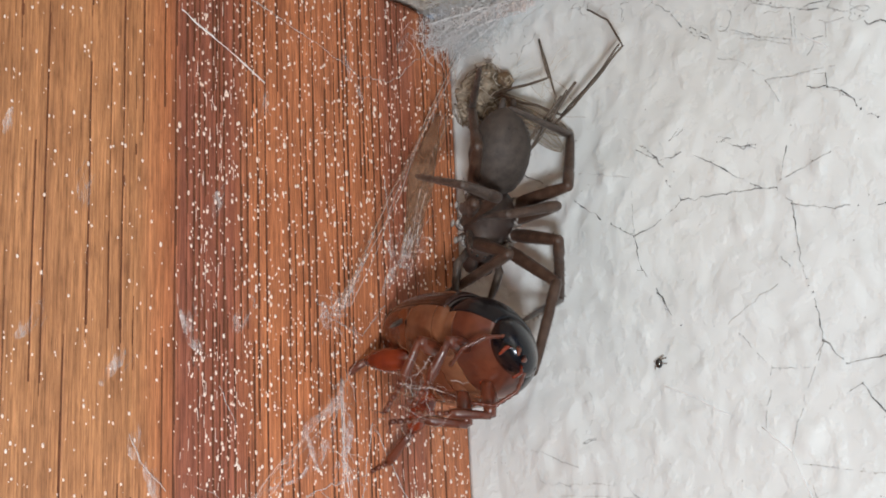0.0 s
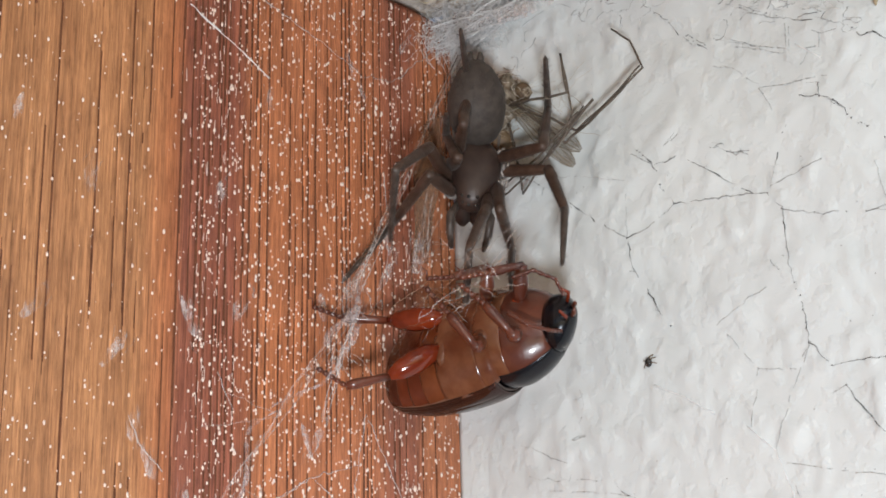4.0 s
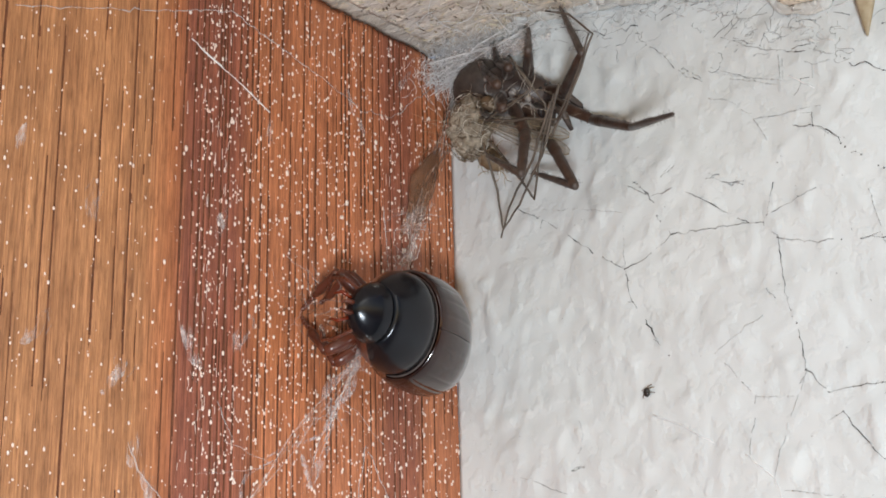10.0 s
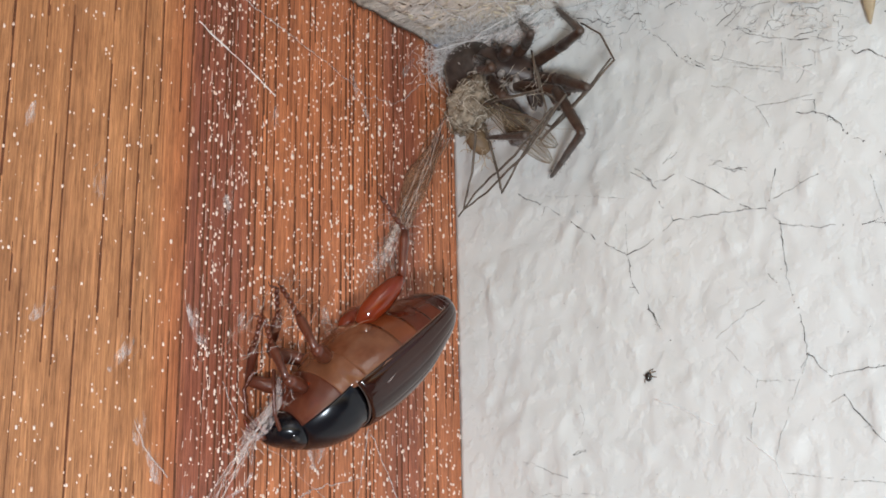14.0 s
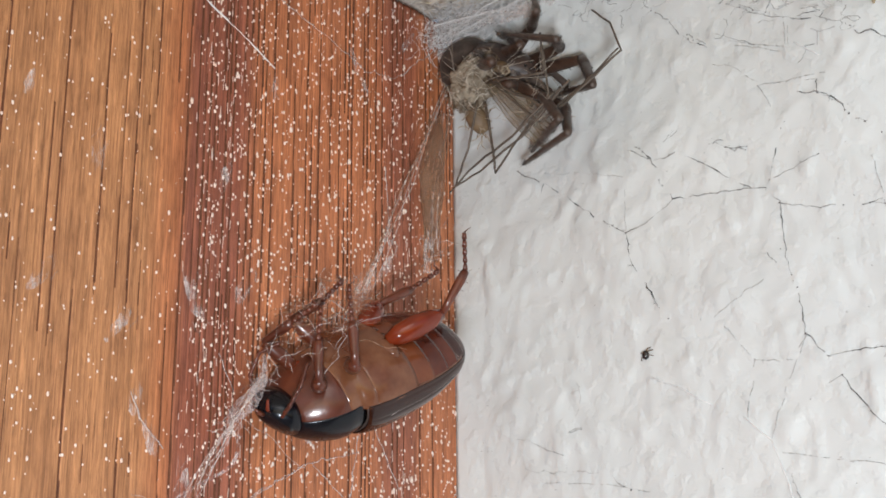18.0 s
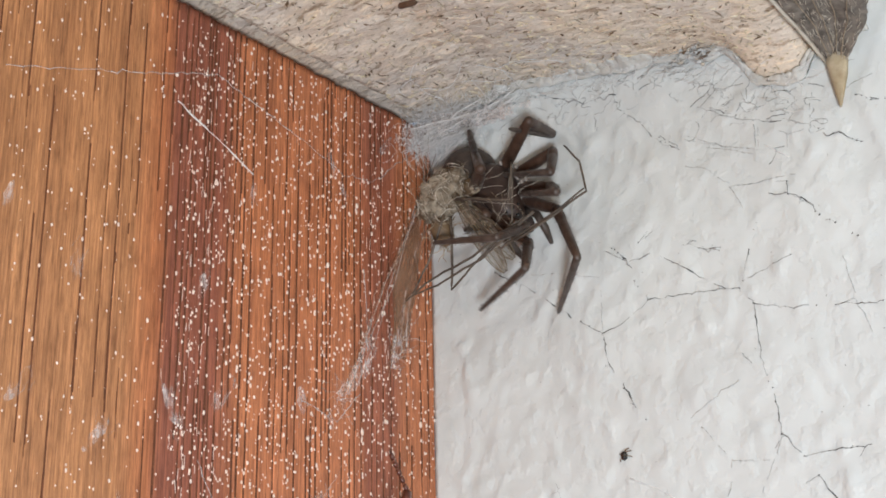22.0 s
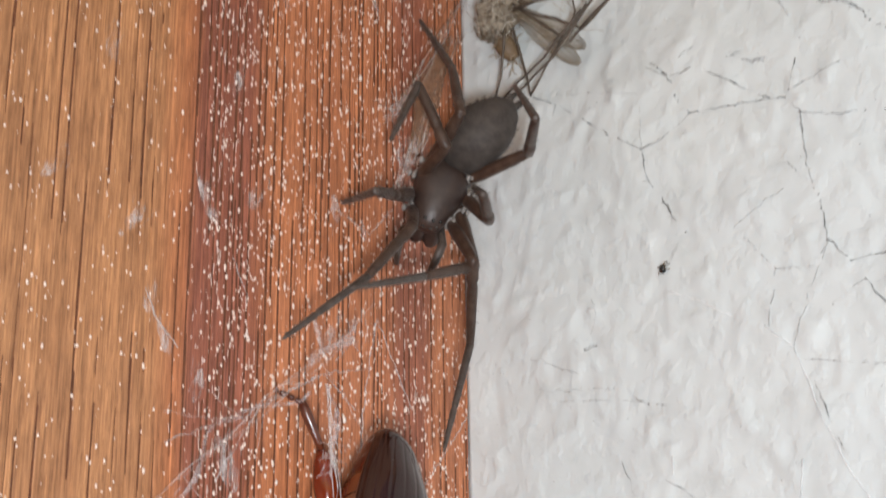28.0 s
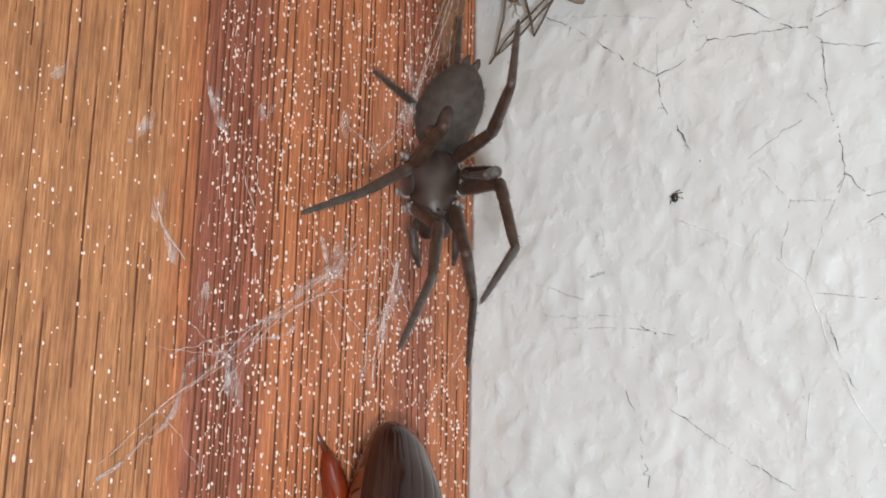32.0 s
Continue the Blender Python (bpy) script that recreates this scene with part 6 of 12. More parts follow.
    glide(ABDOMEN, steps_t, [
        (0,-.002,0,35.8,0,-177.5), (0,-.002,0,33,-.8,-162.1), (0,-.002,0,30,-.8,-146.6), (0,-.002,0,27,0,-131.2), (0,-.002,0,28,-.8,-154.4),
        (0,-.002,0,28.7,-.7,-177.7), (0,-.002,0,28.8,0,159.1), (0,-.002,0,27,0,163.5), (0,-.002,0,25.2,0,167.9), (0,-.002,0,23.2,0,172.3),
        (0,-.002,0,24.6,.4,177.4), (0,-.002,0,26.2,.4,-177.5), (0,-.002,0,27.8,0,-172.4), (0,-.002,0,31.3,-.1,-179.3), (0,-.002,0,34.7,-.1,173.7),
        (0,-.002,0,37.8,0,166.7), (0,-.002,0,38.3,.2,175.6), (0,-.002,0,38.6,.2,-175.4), (0,-.002,0,38.8,0,-166.5), (0,-.002,0,19.8,-4.3,-164.2),
        (0,-.002,0,.3,-4.4,-160.1), (0,-.002,0,-18.5,0,-155.7), (0,-.002,0,-19.6,.3,-157.8), (0,-.002,0,-20.8,.3,-160), (0,-.002,0,-21.8,0,-162.3),
        (0,-.002,0,-31.3,-3.7,177.2), (0,-.002,0,-36.2,-4.3,154.8), (0,-.002,0,-38.5,0,132.2), (0,-.002,0,-40.4,0,131.9), (0,-.002,0,-42.4,0,131.6),
        (0,-.002,0,-44.3,0,131.3), (0,-.002,0,-44.3,0,131.3), (0,-.002,0,-44.3,0,131.3), (0,-.002,0,-44.3,0,131.3), (0,-.002,0,-44.3,0,131.3),
        (0,-.002,0,-44.3,0,131.3), (0,-.002,0,-44.3,0,131.3), (0,-.002,0,-44.3,0,131.3), (0,-.002,0,-44.3,0,131.3), (0,-.002,0,-44.3,0,131.3),
        (0,-.002,0,-44.3,0,131.3), (0,-.002,0,-44.3,0,131.3), (0,-.002,0,-44.3,0,131.3), (0,-.002,0,-44.3,0,131.3), (0,-.002,0,-44.3,0,131.3),
        (0,-.002,0,-44.3,0,131.3), (0,-.002,0,-44.3,0,131.3), (0,-.002,0,-44.3,0,131.3), (0,-.002,0,-44.3,0,131.3), (0,-.002,0,-44.3,0,131.3),
        (0,-.002,0,-44.3,0,131.3), (0,-.002,0,-44.3,0,131.3), (0,-.002,0,-44.3,0,131.3), (0,-.002,0,-44.3,0,131.3), (0,-.002,0,-53,-4.4,153.6),
        (0,-.002,0,-56.8,-3.1,177.6), (0,-.002,0,-53.2,0,-158.9), (0,-.002,0,-53,.1,-160.8), (0,-.002,0,-52.8,.1,-162.8), (0,-.002,0,-52.6,0,-164.7),
        (0,-.002,0,-39.6,0,-173.4), (0,-.002,0,-29.9,-4.2,169.5), (0,-.002,0,-19.4,-4.2,152), (0,-.002,0,-9.6,0,135), (0,-.002,0,-1.6,.8,138.4),
        (0,-.002,0,6.5,.8,142), (0,-.002,0,14.5,0,145.5), (0,-.002,0,15.2,-.3,137.8), (0,-.002,0,16.2,-.3,130.1), (0,-.002,0,17.2,0,122.4),
        (0,-.002,0,17.7,.1,132.6), (0,-.002,0,18.1,.1,142.9), (0,-.002,0,18.5,0,153.1), (0,-.002,0,19.6,.1,156.6), (0,-.002,0,20.8,.1,160.1),
        (0,-.002,0,22,0,163.5), (0,-.002,0,21.8,0,162.9), (0,-.002,0,21.7,0,162.3), (0,-.002,0,21.6,0,161.6), (0,-.002,0,21,0,164.4),
        (0,-.002,0,20.5,0,167.3), (0,-.002,0,20.6,0,162), (0,-.002,0,20.5,0,156.7), (0,-.002,0,20.3,0,151.5),
    ])
    glide(LEGS["A10"], steps_t, [
        (.0013,.0013,-.0005,55.1,-0,65.7), (.0013,.0013,-.0005,60.3,5.9,61.9), (.0013,.0013,-.0005,64.3,12.5,58.4), (.0013,.0013,-.0005,66.9,19.7,55), (.0013,.0013,-.0005,77,22.4,54.1),
        (.0013,.0013,-.0005,87.7,22.7,54), (.0013,.0013,-.0005,98.1,20.5,53.9), (.0013,.0013,-.0005,93.3,18.9,53.8), (.0013,.0013,-.0005,88.9,16.4,53.7), (.0013,.0013,-.0005,85.1,13.3,53.9),
        (.0013,.0013,-.0005,90,15.5,53.8), (.0013,.0013,-.0005,95,16.7,53.8), (.0013,.0013,-.0005,100.2,17,53.9), (.0013,.0013,-.0005,91.8,16.5,53.8), (.0013,.0013,-.0005,83.6,17.7,53.8),
        (.0013,.0013,-.0005,75.8,20.4,53.2), (.0013,.0013,-.0005,81.5,17,54), (.0013,.0013,-.0005,87.3,14.1,54.3), (.0013,.0013,-.0005,93.6,11.8,54.3), (.0013,.0013,-.0005,81.7,4.1,54.6),
        (.0013,.0013,-.0005,67.9,.9,55.4), (.0013,.0013,-.0005,53.4,2,54.8), (.0013,.0013,-.0005,49.8,-1.7,57.8), (.0013,.0013,-.0005,46.7,-6,61.6), (.0013,.0013,-.0005,44,-10.8,66.3),
        (.0013,.0013,-.0005,55,16.7,43.4), (.0013,.0013,-.0005,57.3,46.1,20.8), (.0013,.0013,-.0005,33.4,71.9,-25.6), (.0013,.0013,-.0005,23.1,72.7,-30.4), (.0013,.0013,-.0005,11.4,73.3,-36.4),
        (.0013,.0013,-.0005,-.5,73.4,-42.8), (.0013,.0013,-.0005,-6.5,73.4,-46.1), (.0013,.0013,-.0005,-11.9,73.2,-49), (.0013,.0013,-.0005,-17.3,73,-51.8), (.0013,.0013,-.0005,8,73.6,-28.9),
        (.0013,.0013,-.0005,12,73.1,-20.4), (.0013,.0013,-.0005,33.1,70.5,-.5), (.0013,.0013,-.0005,48.2,66.1,13.3), (.0013,.0013,-.0005,58.6,60.6,22.4), (.0013,.0013,-.0005,53.5,62.4,19.9),
        (.0013,.0013,-.0005,47.7,64.1,16.7), (.0013,.0013,-.0005,41.8,65.6,13.3), (.0013,.0013,-.0005,36.5,66.5,10.6), (.0013,.0013,-.0005,31.1,67.2,8), (.0013,.0013,-.0005,25.4,67.8,4.9),
        (.0013,.0013,-.0005,35.9,64.7,17.9), (.0013,.0013,-.0005,43.4,60.7,28.3), (.0013,.0013,-.0005,49,56.4,36.3), (.0013,.0013,-.0005,46.5,59.2,31.4), (.0013,.0013,-.0005,43.5,62,25.8),
        (.0013,.0013,-.0005,39.6,64.5,19.4), (.0013,.0013,-.0005,34.8,64.8,18.6), (.0013,.0013,-.0005,30.1,65.1,17.4), (.0013,.0013,-.0005,24.7,65.4,16.1), (.0013,.0013,-.0005,41.5,60.6,32.2),
        (.0013,.0013,-.0005,53,52.1,46.4), (.0013,.0013,-.0005,57.5,41.2,57.3), (.0013,.0013,-.0005,66.8,31.7,63.5), (.0013,.0013,-.0005,75.2,22.2,67.2), (.0013,.0013,-.0005,83.1,13,69),
        (.0013,.0013,-.0005,89.9,17.4,68.8), (.0013,.0013,-.0005,91.4,10.5,68.7), (.0013,.0013,-.0005,93.8,3.7,68.4), (.0013,.0013,-.0005,97.2,-2.7,67.8), (.0013,.0013,-.0005,88.2,4.8,68.1),
        (.0013,.0013,-.0005,80,13.2,67.2), (.0013,.0013,-.0005,72.4,22.3,64.9), (.0013,.0013,-.0005,74.2,23.1,64.6), (.0013,.0013,-.0005,75.2,24.7,64.1), (.0013,.0013,-.0005,75.4,26.7,63.6),
        (.0013,.0013,-.0005,75.2,24.1,64.3), (.0013,.0013,-.0005,75.4,21.5,65.1), (.0013,.0013,-.0005,75.9,19,65.7), (.0013,.0013,-.0005,73.4,20.8,65.2), (.0013,.0013,-.0005,70.9,22.5,64.6),
        (.0013,.0013,-.0005,68.1,24.2,63.9), (.0013,.0013,-.0005,69.2,21.1,65.3), (.0013,.0013,-.0005,70.1,18,66.5), (.0013,.0013,-.0005,71,14.9,67.6), (.0013,.0013,-.0005,64.7,22.5,64.3),
        (.0013,.0013,-.0005,58.4,30.2,59.7), (.0013,.0013,-.0005,61.9,26.5,62.1), (.0013,.0013,-.0005,64.1,22.4,64.4), (.0013,.0013,-.0005,64.9,18.3,66.5),
    ])
    glide(LEGS["A11"], sorted(steps_t + [6.165]), [
        (-.00162,.00262,.00409,-55.9,-0,-54.9), (-.00091,.00305,.00434,-67.1,-3,-56.5), (-.0002,.0035,.00443,-77.7,-7.2,-57.9), (.00049,.00398,.00435,-87.8,-12.8,-58.6), (.0015,.00372,.00455,-75,-9.8,-58.1),
        (.00239,.00318,.00466,-61.2,-10.2,-58.3), (.00308,.0024,.00469,-46.8,-13.1,-60.5), (.00263,.00257,.00479,-51.6,-9,-56.9), (.00215,.00264,.00487,-56.4,-5.1,-54), (.00167,.00262,.00493,-61.5,-1.4,-51.8),
        (.00218,.00251,.0049,-63.7,-1.7,-51.9), (.00264,.00231,.00484,-65.7,-1.9,-52), (.00305,.00202,.00477,-67.5,-1.8,-52), (.00238,.00248,.00487,-73.5,-4.2,-52.8), (.0018,.00303,.0048,-79.9,-5.5,-53.1),
        (.00133,.00364,.00459,-86.1,-5.5,-53.1), (.00158,.0031,.0048,-87.2,-12.7,-53.6), (.00188,.00256,.00493,-87.5,-20,-53.9), (.00207,.00229,.00495,-13.2,-31.8,-64.7), (.00225,.00202,.00497,63.8,-25.3,-80.4),
        (.00087,.00209,.00503,65.2,-25.5,-80.3), (-.00039,.00256,.00469,66.2,-25.8,-80.2), (-.00134,.00335,.00399,66.7,-26.7,-79.7), (-.00182,.00312,.00378,62.1,-31.2,-77.3), (-.00228,.00275,.00356,58.1,-36.2,-73.9),
        (-.00268,.00225,.00332,54.4,-41.3,-69.5), (5e-05,.00454,.00389,37.5,-43.6,-66.5), (.00339,.00534,.00277,20.3,-44.8,-63.3), (.00596,.00425,.00046,3.2,-45.2,-60.5), (.00572,.00468,.00015,3.9,-45.3,-58.4),
        (.00541,.00509,-.00018,4.6,-45.4,-56.2), (.00506,.00545,-.00052,5.5,-45.6,-54), (.00489,.00559,-.00068,5.3,-45.4,-57.4), (.00471,.00573,-.00083,5.4,-45.1,-60.9), (.00452,.00586,-.00099,5.5,-44.9,-64.1),
        (.00464,.00579,-.00028,5,-45.3,-57.7), (.00425,.00605,-.00016,4.4,-45.1,-62.4), (.00422,.00597,.00052,4.6,-45.2,-59), (.00416,.00581,.00119,3.8,-45.5,-54.9), (.00404,.00559,.00184,2.3,-45.6,-50.3),
        (.00392,.00579,.00158,2.5,-45.5,-54.9), (.00379,.00598,.00131,2.6,-45.4,-59.3), (.00365,.00614,.00104,3.6,-45.2,-64.1), (.00347,.00629,.00083,-40.5,-29.5,-9.5), (.00327,.00642,.00062,-38.3,-30.9,-11.5),
        (.00308,.00653,.00041,12.4,-43.5,-73.4), (.00273,.00653,.0009,11.5,-43.9,-70.8), (.00233,.00647,.00138,10.5,-44.3,-68.3), (.00196,.00635,.00184,9.6,-44.6,-65.8), (.00227,.00641,.00158,8.5,-44.6,-65.6),
        (.0026,.00644,.00131,7.7,-44.6,-65.7), (.00291,.00644,.00103,6.8,-44.6,-65.7), (.00258,.00658,.00086,6.1,-44.4,-68.6), (.00228,.00669,.00068,5.6,-44.1,-71.6), (.00194,.00678,.00047,4.9,-43.9,-74.6),
        (.0018,.00657,.00132,-33.5,-32.3,-21.1), (.00129,.00618,.00225,-.6,-36,-35.3), (.00044,.00554,.00306,64.1,-22,-60.6), (.00053,.0047,.00388,68.4,-14.3,-64.2), (.00077,.00374,.00451,71.1,-6.3,-67.2),
        (.00112,.00271,.00492,72.3,1.9,-69.9), (.0019,.00287,.00484,79.6,-9,-67.1), (.0018,.0022,.00501,76,-6,-67.8), (.00178,.0015,.00508,72.6,-3.5,-68.5), (.00185,.00079,.00505,69,-1,-69.4),
        (.00131,.0018,.00508,68.6,-9.2,-66.2), (.00089,.00284,.00487,67.4,-17.4,-62.8), (.00063,.00385,.00444,65.3,-25.6,-58.9), (.00083,.00386,.00446,21,-55.9,-18.5), (.001,.00396,.00442,29.5,-53.3,-28.2),
        (.00112,.00411,.00434,59.4,-20.5,-67.8), (.00097,.00391,.00444,57.9,-25.5,-64.5), (.00086,.00369,.00454,56.6,-30.5,-60.9), (.00078,.00347,.00464,55.4,-35.5,-56.8), (.00065,.0037,.00452,54.8,-38.1,-54.5),
        (.00051,.00392,.00439,54,-40.7,-52.1), (.00036,.00413,.00424,53.1,-43.3,-49.6), (.00028,.00384,.00438,18.5,-58.5,-17.2), (.0002,.00355,.00451,-.9,-59.9,.5), (.00013,.00325,.00462,42.7,-51.3,-37.5),
        (-2e-05,.00408,.00418,59.7,-41.5,-49), (-2e-05,.00485,.00362,70.3,-32.2,-54.4), (0,.00448,.00392,69.2,-31.4,-54.7), (-7e-05,.00409,.00416,67.8,-30.9,-55), (-.00024,.00371,.00432,66.1,-30.4,-55.2),
    ])
    glide(LEGS["A12"], sorted(steps_t + [6.165]), [
        (.00141,.00475,-.00137,50.2,-0,-39.7), (.00141,.0042,-.00173,64.1,-8.6,-34.1), (.00142,.00356,-.00197,79.7,-15.4,-31.9), (.00147,.00286,-.00208,97,-19.3,-31.8), (.00352,.0037,-.00174,80.3,-9.6,-32),
        (.00563,.00398,-.00103,65.8,2.3,-35.6), (.00755,.00368,1e-05,52.3,14.9,-43.2), (.00651,.00413,-.00032,52,11.2,-40.3), (.00539,.00439,-.00061,52.1,7.5,-37.4), (.00423,.00446,-.00087,52.6,3.8,-34.5),
        (.00459,.00418,-.00102,48.1,.5,-31.8), (.0049,.00383,-.00117,42.5,-1.9,-29.4), (.00516,.00343,-.00132,36.3,-3.5,-27.4), (.00415,.00324,-.00145,43.8,-1.9,-29.4), (.0031,.00323,-.00167,51.3,-.8,-30.4),
        (.00207,.0034,-.00197,58.8,-.6,-30.5), (.0027,.00212,-.00163,53.1,6.2,-35.1), (.00344,.0009,-.00127,46.1,12.2,-40.2), (.00407,.00295,.00453,-1.4,28,-79.5), (.0047,.005,.01033,-48.1,10.6,-117.8),
        (.00317,.0051,.01044,-54.4,3.3,-123.7), (.00178,.00561,.01012,-62.8,-2.4,-127.2), (.00074,.0065,.00941,-72.4,-5.6,-128.5), (.00052,.00675,.00877,-67.8,-5.4,-128.4), (.00015,.0069,.00808,-63.6,-3.5,-127.5),
        (-.00033,.00691,.00736,-59.8,-.1,-125.7), (.00374,.00917,.00681,-63.9,-19.8,-136.3), (.0082,.00956,.00439,-67.3,-39.2,-146.4), (.01157,.00772,.00072,-69.4,-58.4,-157.8), (.01116,.0084,.00047,-69.2,-60.3,-159.3),
        (.01068,.00905,.00019,-68.6,-62.6,-161.1), (.01012,.00967,-7e-05,-67.6,-64.5,-162.8), (.01019,.0095,-.00025,-69.5,-65.3,-163.6), (.01024,.00931,-.00039,-71.5,-65.9,-164.1), (.01023,.00913,-.00054,-73.1,-66.3,-164.4),
        (.00998,.00965,.00012,-70.7,-57.7,-158.4), (.00991,.00942,.00019,-73.3,-59.6,-159.6), (.00967,.00968,.00089,-79.1,-52.9,-156.6), (.00937,.00985,.0015,-83.7,-46.8,-155.2), (.00899,.00994,.00203,-87.6,-41.2,-154.6),
        (.0092,.00975,.00178,-81.2,-41,-154.6), (.00935,.00953,.00152,-74.6,-40.9,-154.5), (.00944,.00929,.00134,-68.2,-40.2,-154.2), (.00638,.01089,-.0029,-35.7,-27.6,-142.5), (.00636,.01107,-.00289,-41.1,-32.1,-149),
        (.00898,.00931,.00144,-76.1,-44.5,-158.6), (.00854,.00952,.00185,-71.5,-42.8,-157.9), (.00805,.00965,.00224,-67.1,-41,-157), (.00758,.00972,.00262,-62.7,-39.3,-155.9), (.00793,.00973,.00227,-66.6,-40.8,-156.9),
        (.0083,.0097,.00194,-70.6,-42.2,-157.6), (.00865,.00964,.00159,-74.7,-43.5,-158.2), (.00851,.00943,.00136,-78,-42.2,-157.7), (.00837,.00918,.00114,-81.2,-40.8,-157.4), (.00817,.0089,.00088,-84.4,-39.4,-157.1),
        (.0056,.011,-.00176,-43.1,-1.6,-137.8), (.00514,.01154,.00219,-28.4,10,-121.7), (.00187,.00889,.00856,-58.7,6.1,-125.8), (.00206,.00713,.00983,-24.8,17.1,-113.3), (.00248,.0052,.01072,-31.2,13.2,-121),
        (.00307,.00321,.0112,-60.3,-3.5,-137.2), (.00261,.00427,.01125,-58.3,-19.1,-146.6), (.00302,.00342,.01137,-51.2,-13.1,-142.2), (.00347,.00257,.01136,-44.8,-7.2,-136.7), (.00403,.00172,.01121,-38.9,-1.3,-130.1),
        (.00311,.00368,.01114,-22.4,9.4,-112.2), (.00231,.00562,.01068,39.3,4.8,-81.4), (.00165,.0075,.00985,67.5,-4.3,-74.7), (.00093,.01033,.00578,63.5,-2.9,-75.3), (.00142,.01025,.00637,58.8,-2.4,-75.6),
        (.00348,.00722,.00966,55,-2.7,-75.4), (.0031,.00759,.00949,52.3,-11.2,-69.1), (.00267,.0079,.0093,49.7,-19.5,-62.2), (.00219,.00816,.00906,47.1,-27.6,-54.4), (.00181,.00862,.00876,43.2,-28.1,-53.8),
        (.00143,.00905,.00844,39.3,-28.6,-53.2), (.00103,.00945,.00809,35.3,-29.1,-52.4), (.00043,.01035,.00548,37.9,-32,-47.9), (.00023,.01015,.00446,42.3,-34.4,-44.4), (.00032,.00923,.00741,49.2,-35.7,-42.9),
        (1e-05,.00912,.00844,52.6,-27.8,-50.4), (-.00015,.00884,.00888,55,-20.1,-56.5), (6e-05,.00846,.00919,56.8,-20.8,-56.1), (.00017,.00809,.0094,58.1,-22.1,-55.2), (.00021,.00774,.00952,58.6,-23.7,-54.1),
    ])
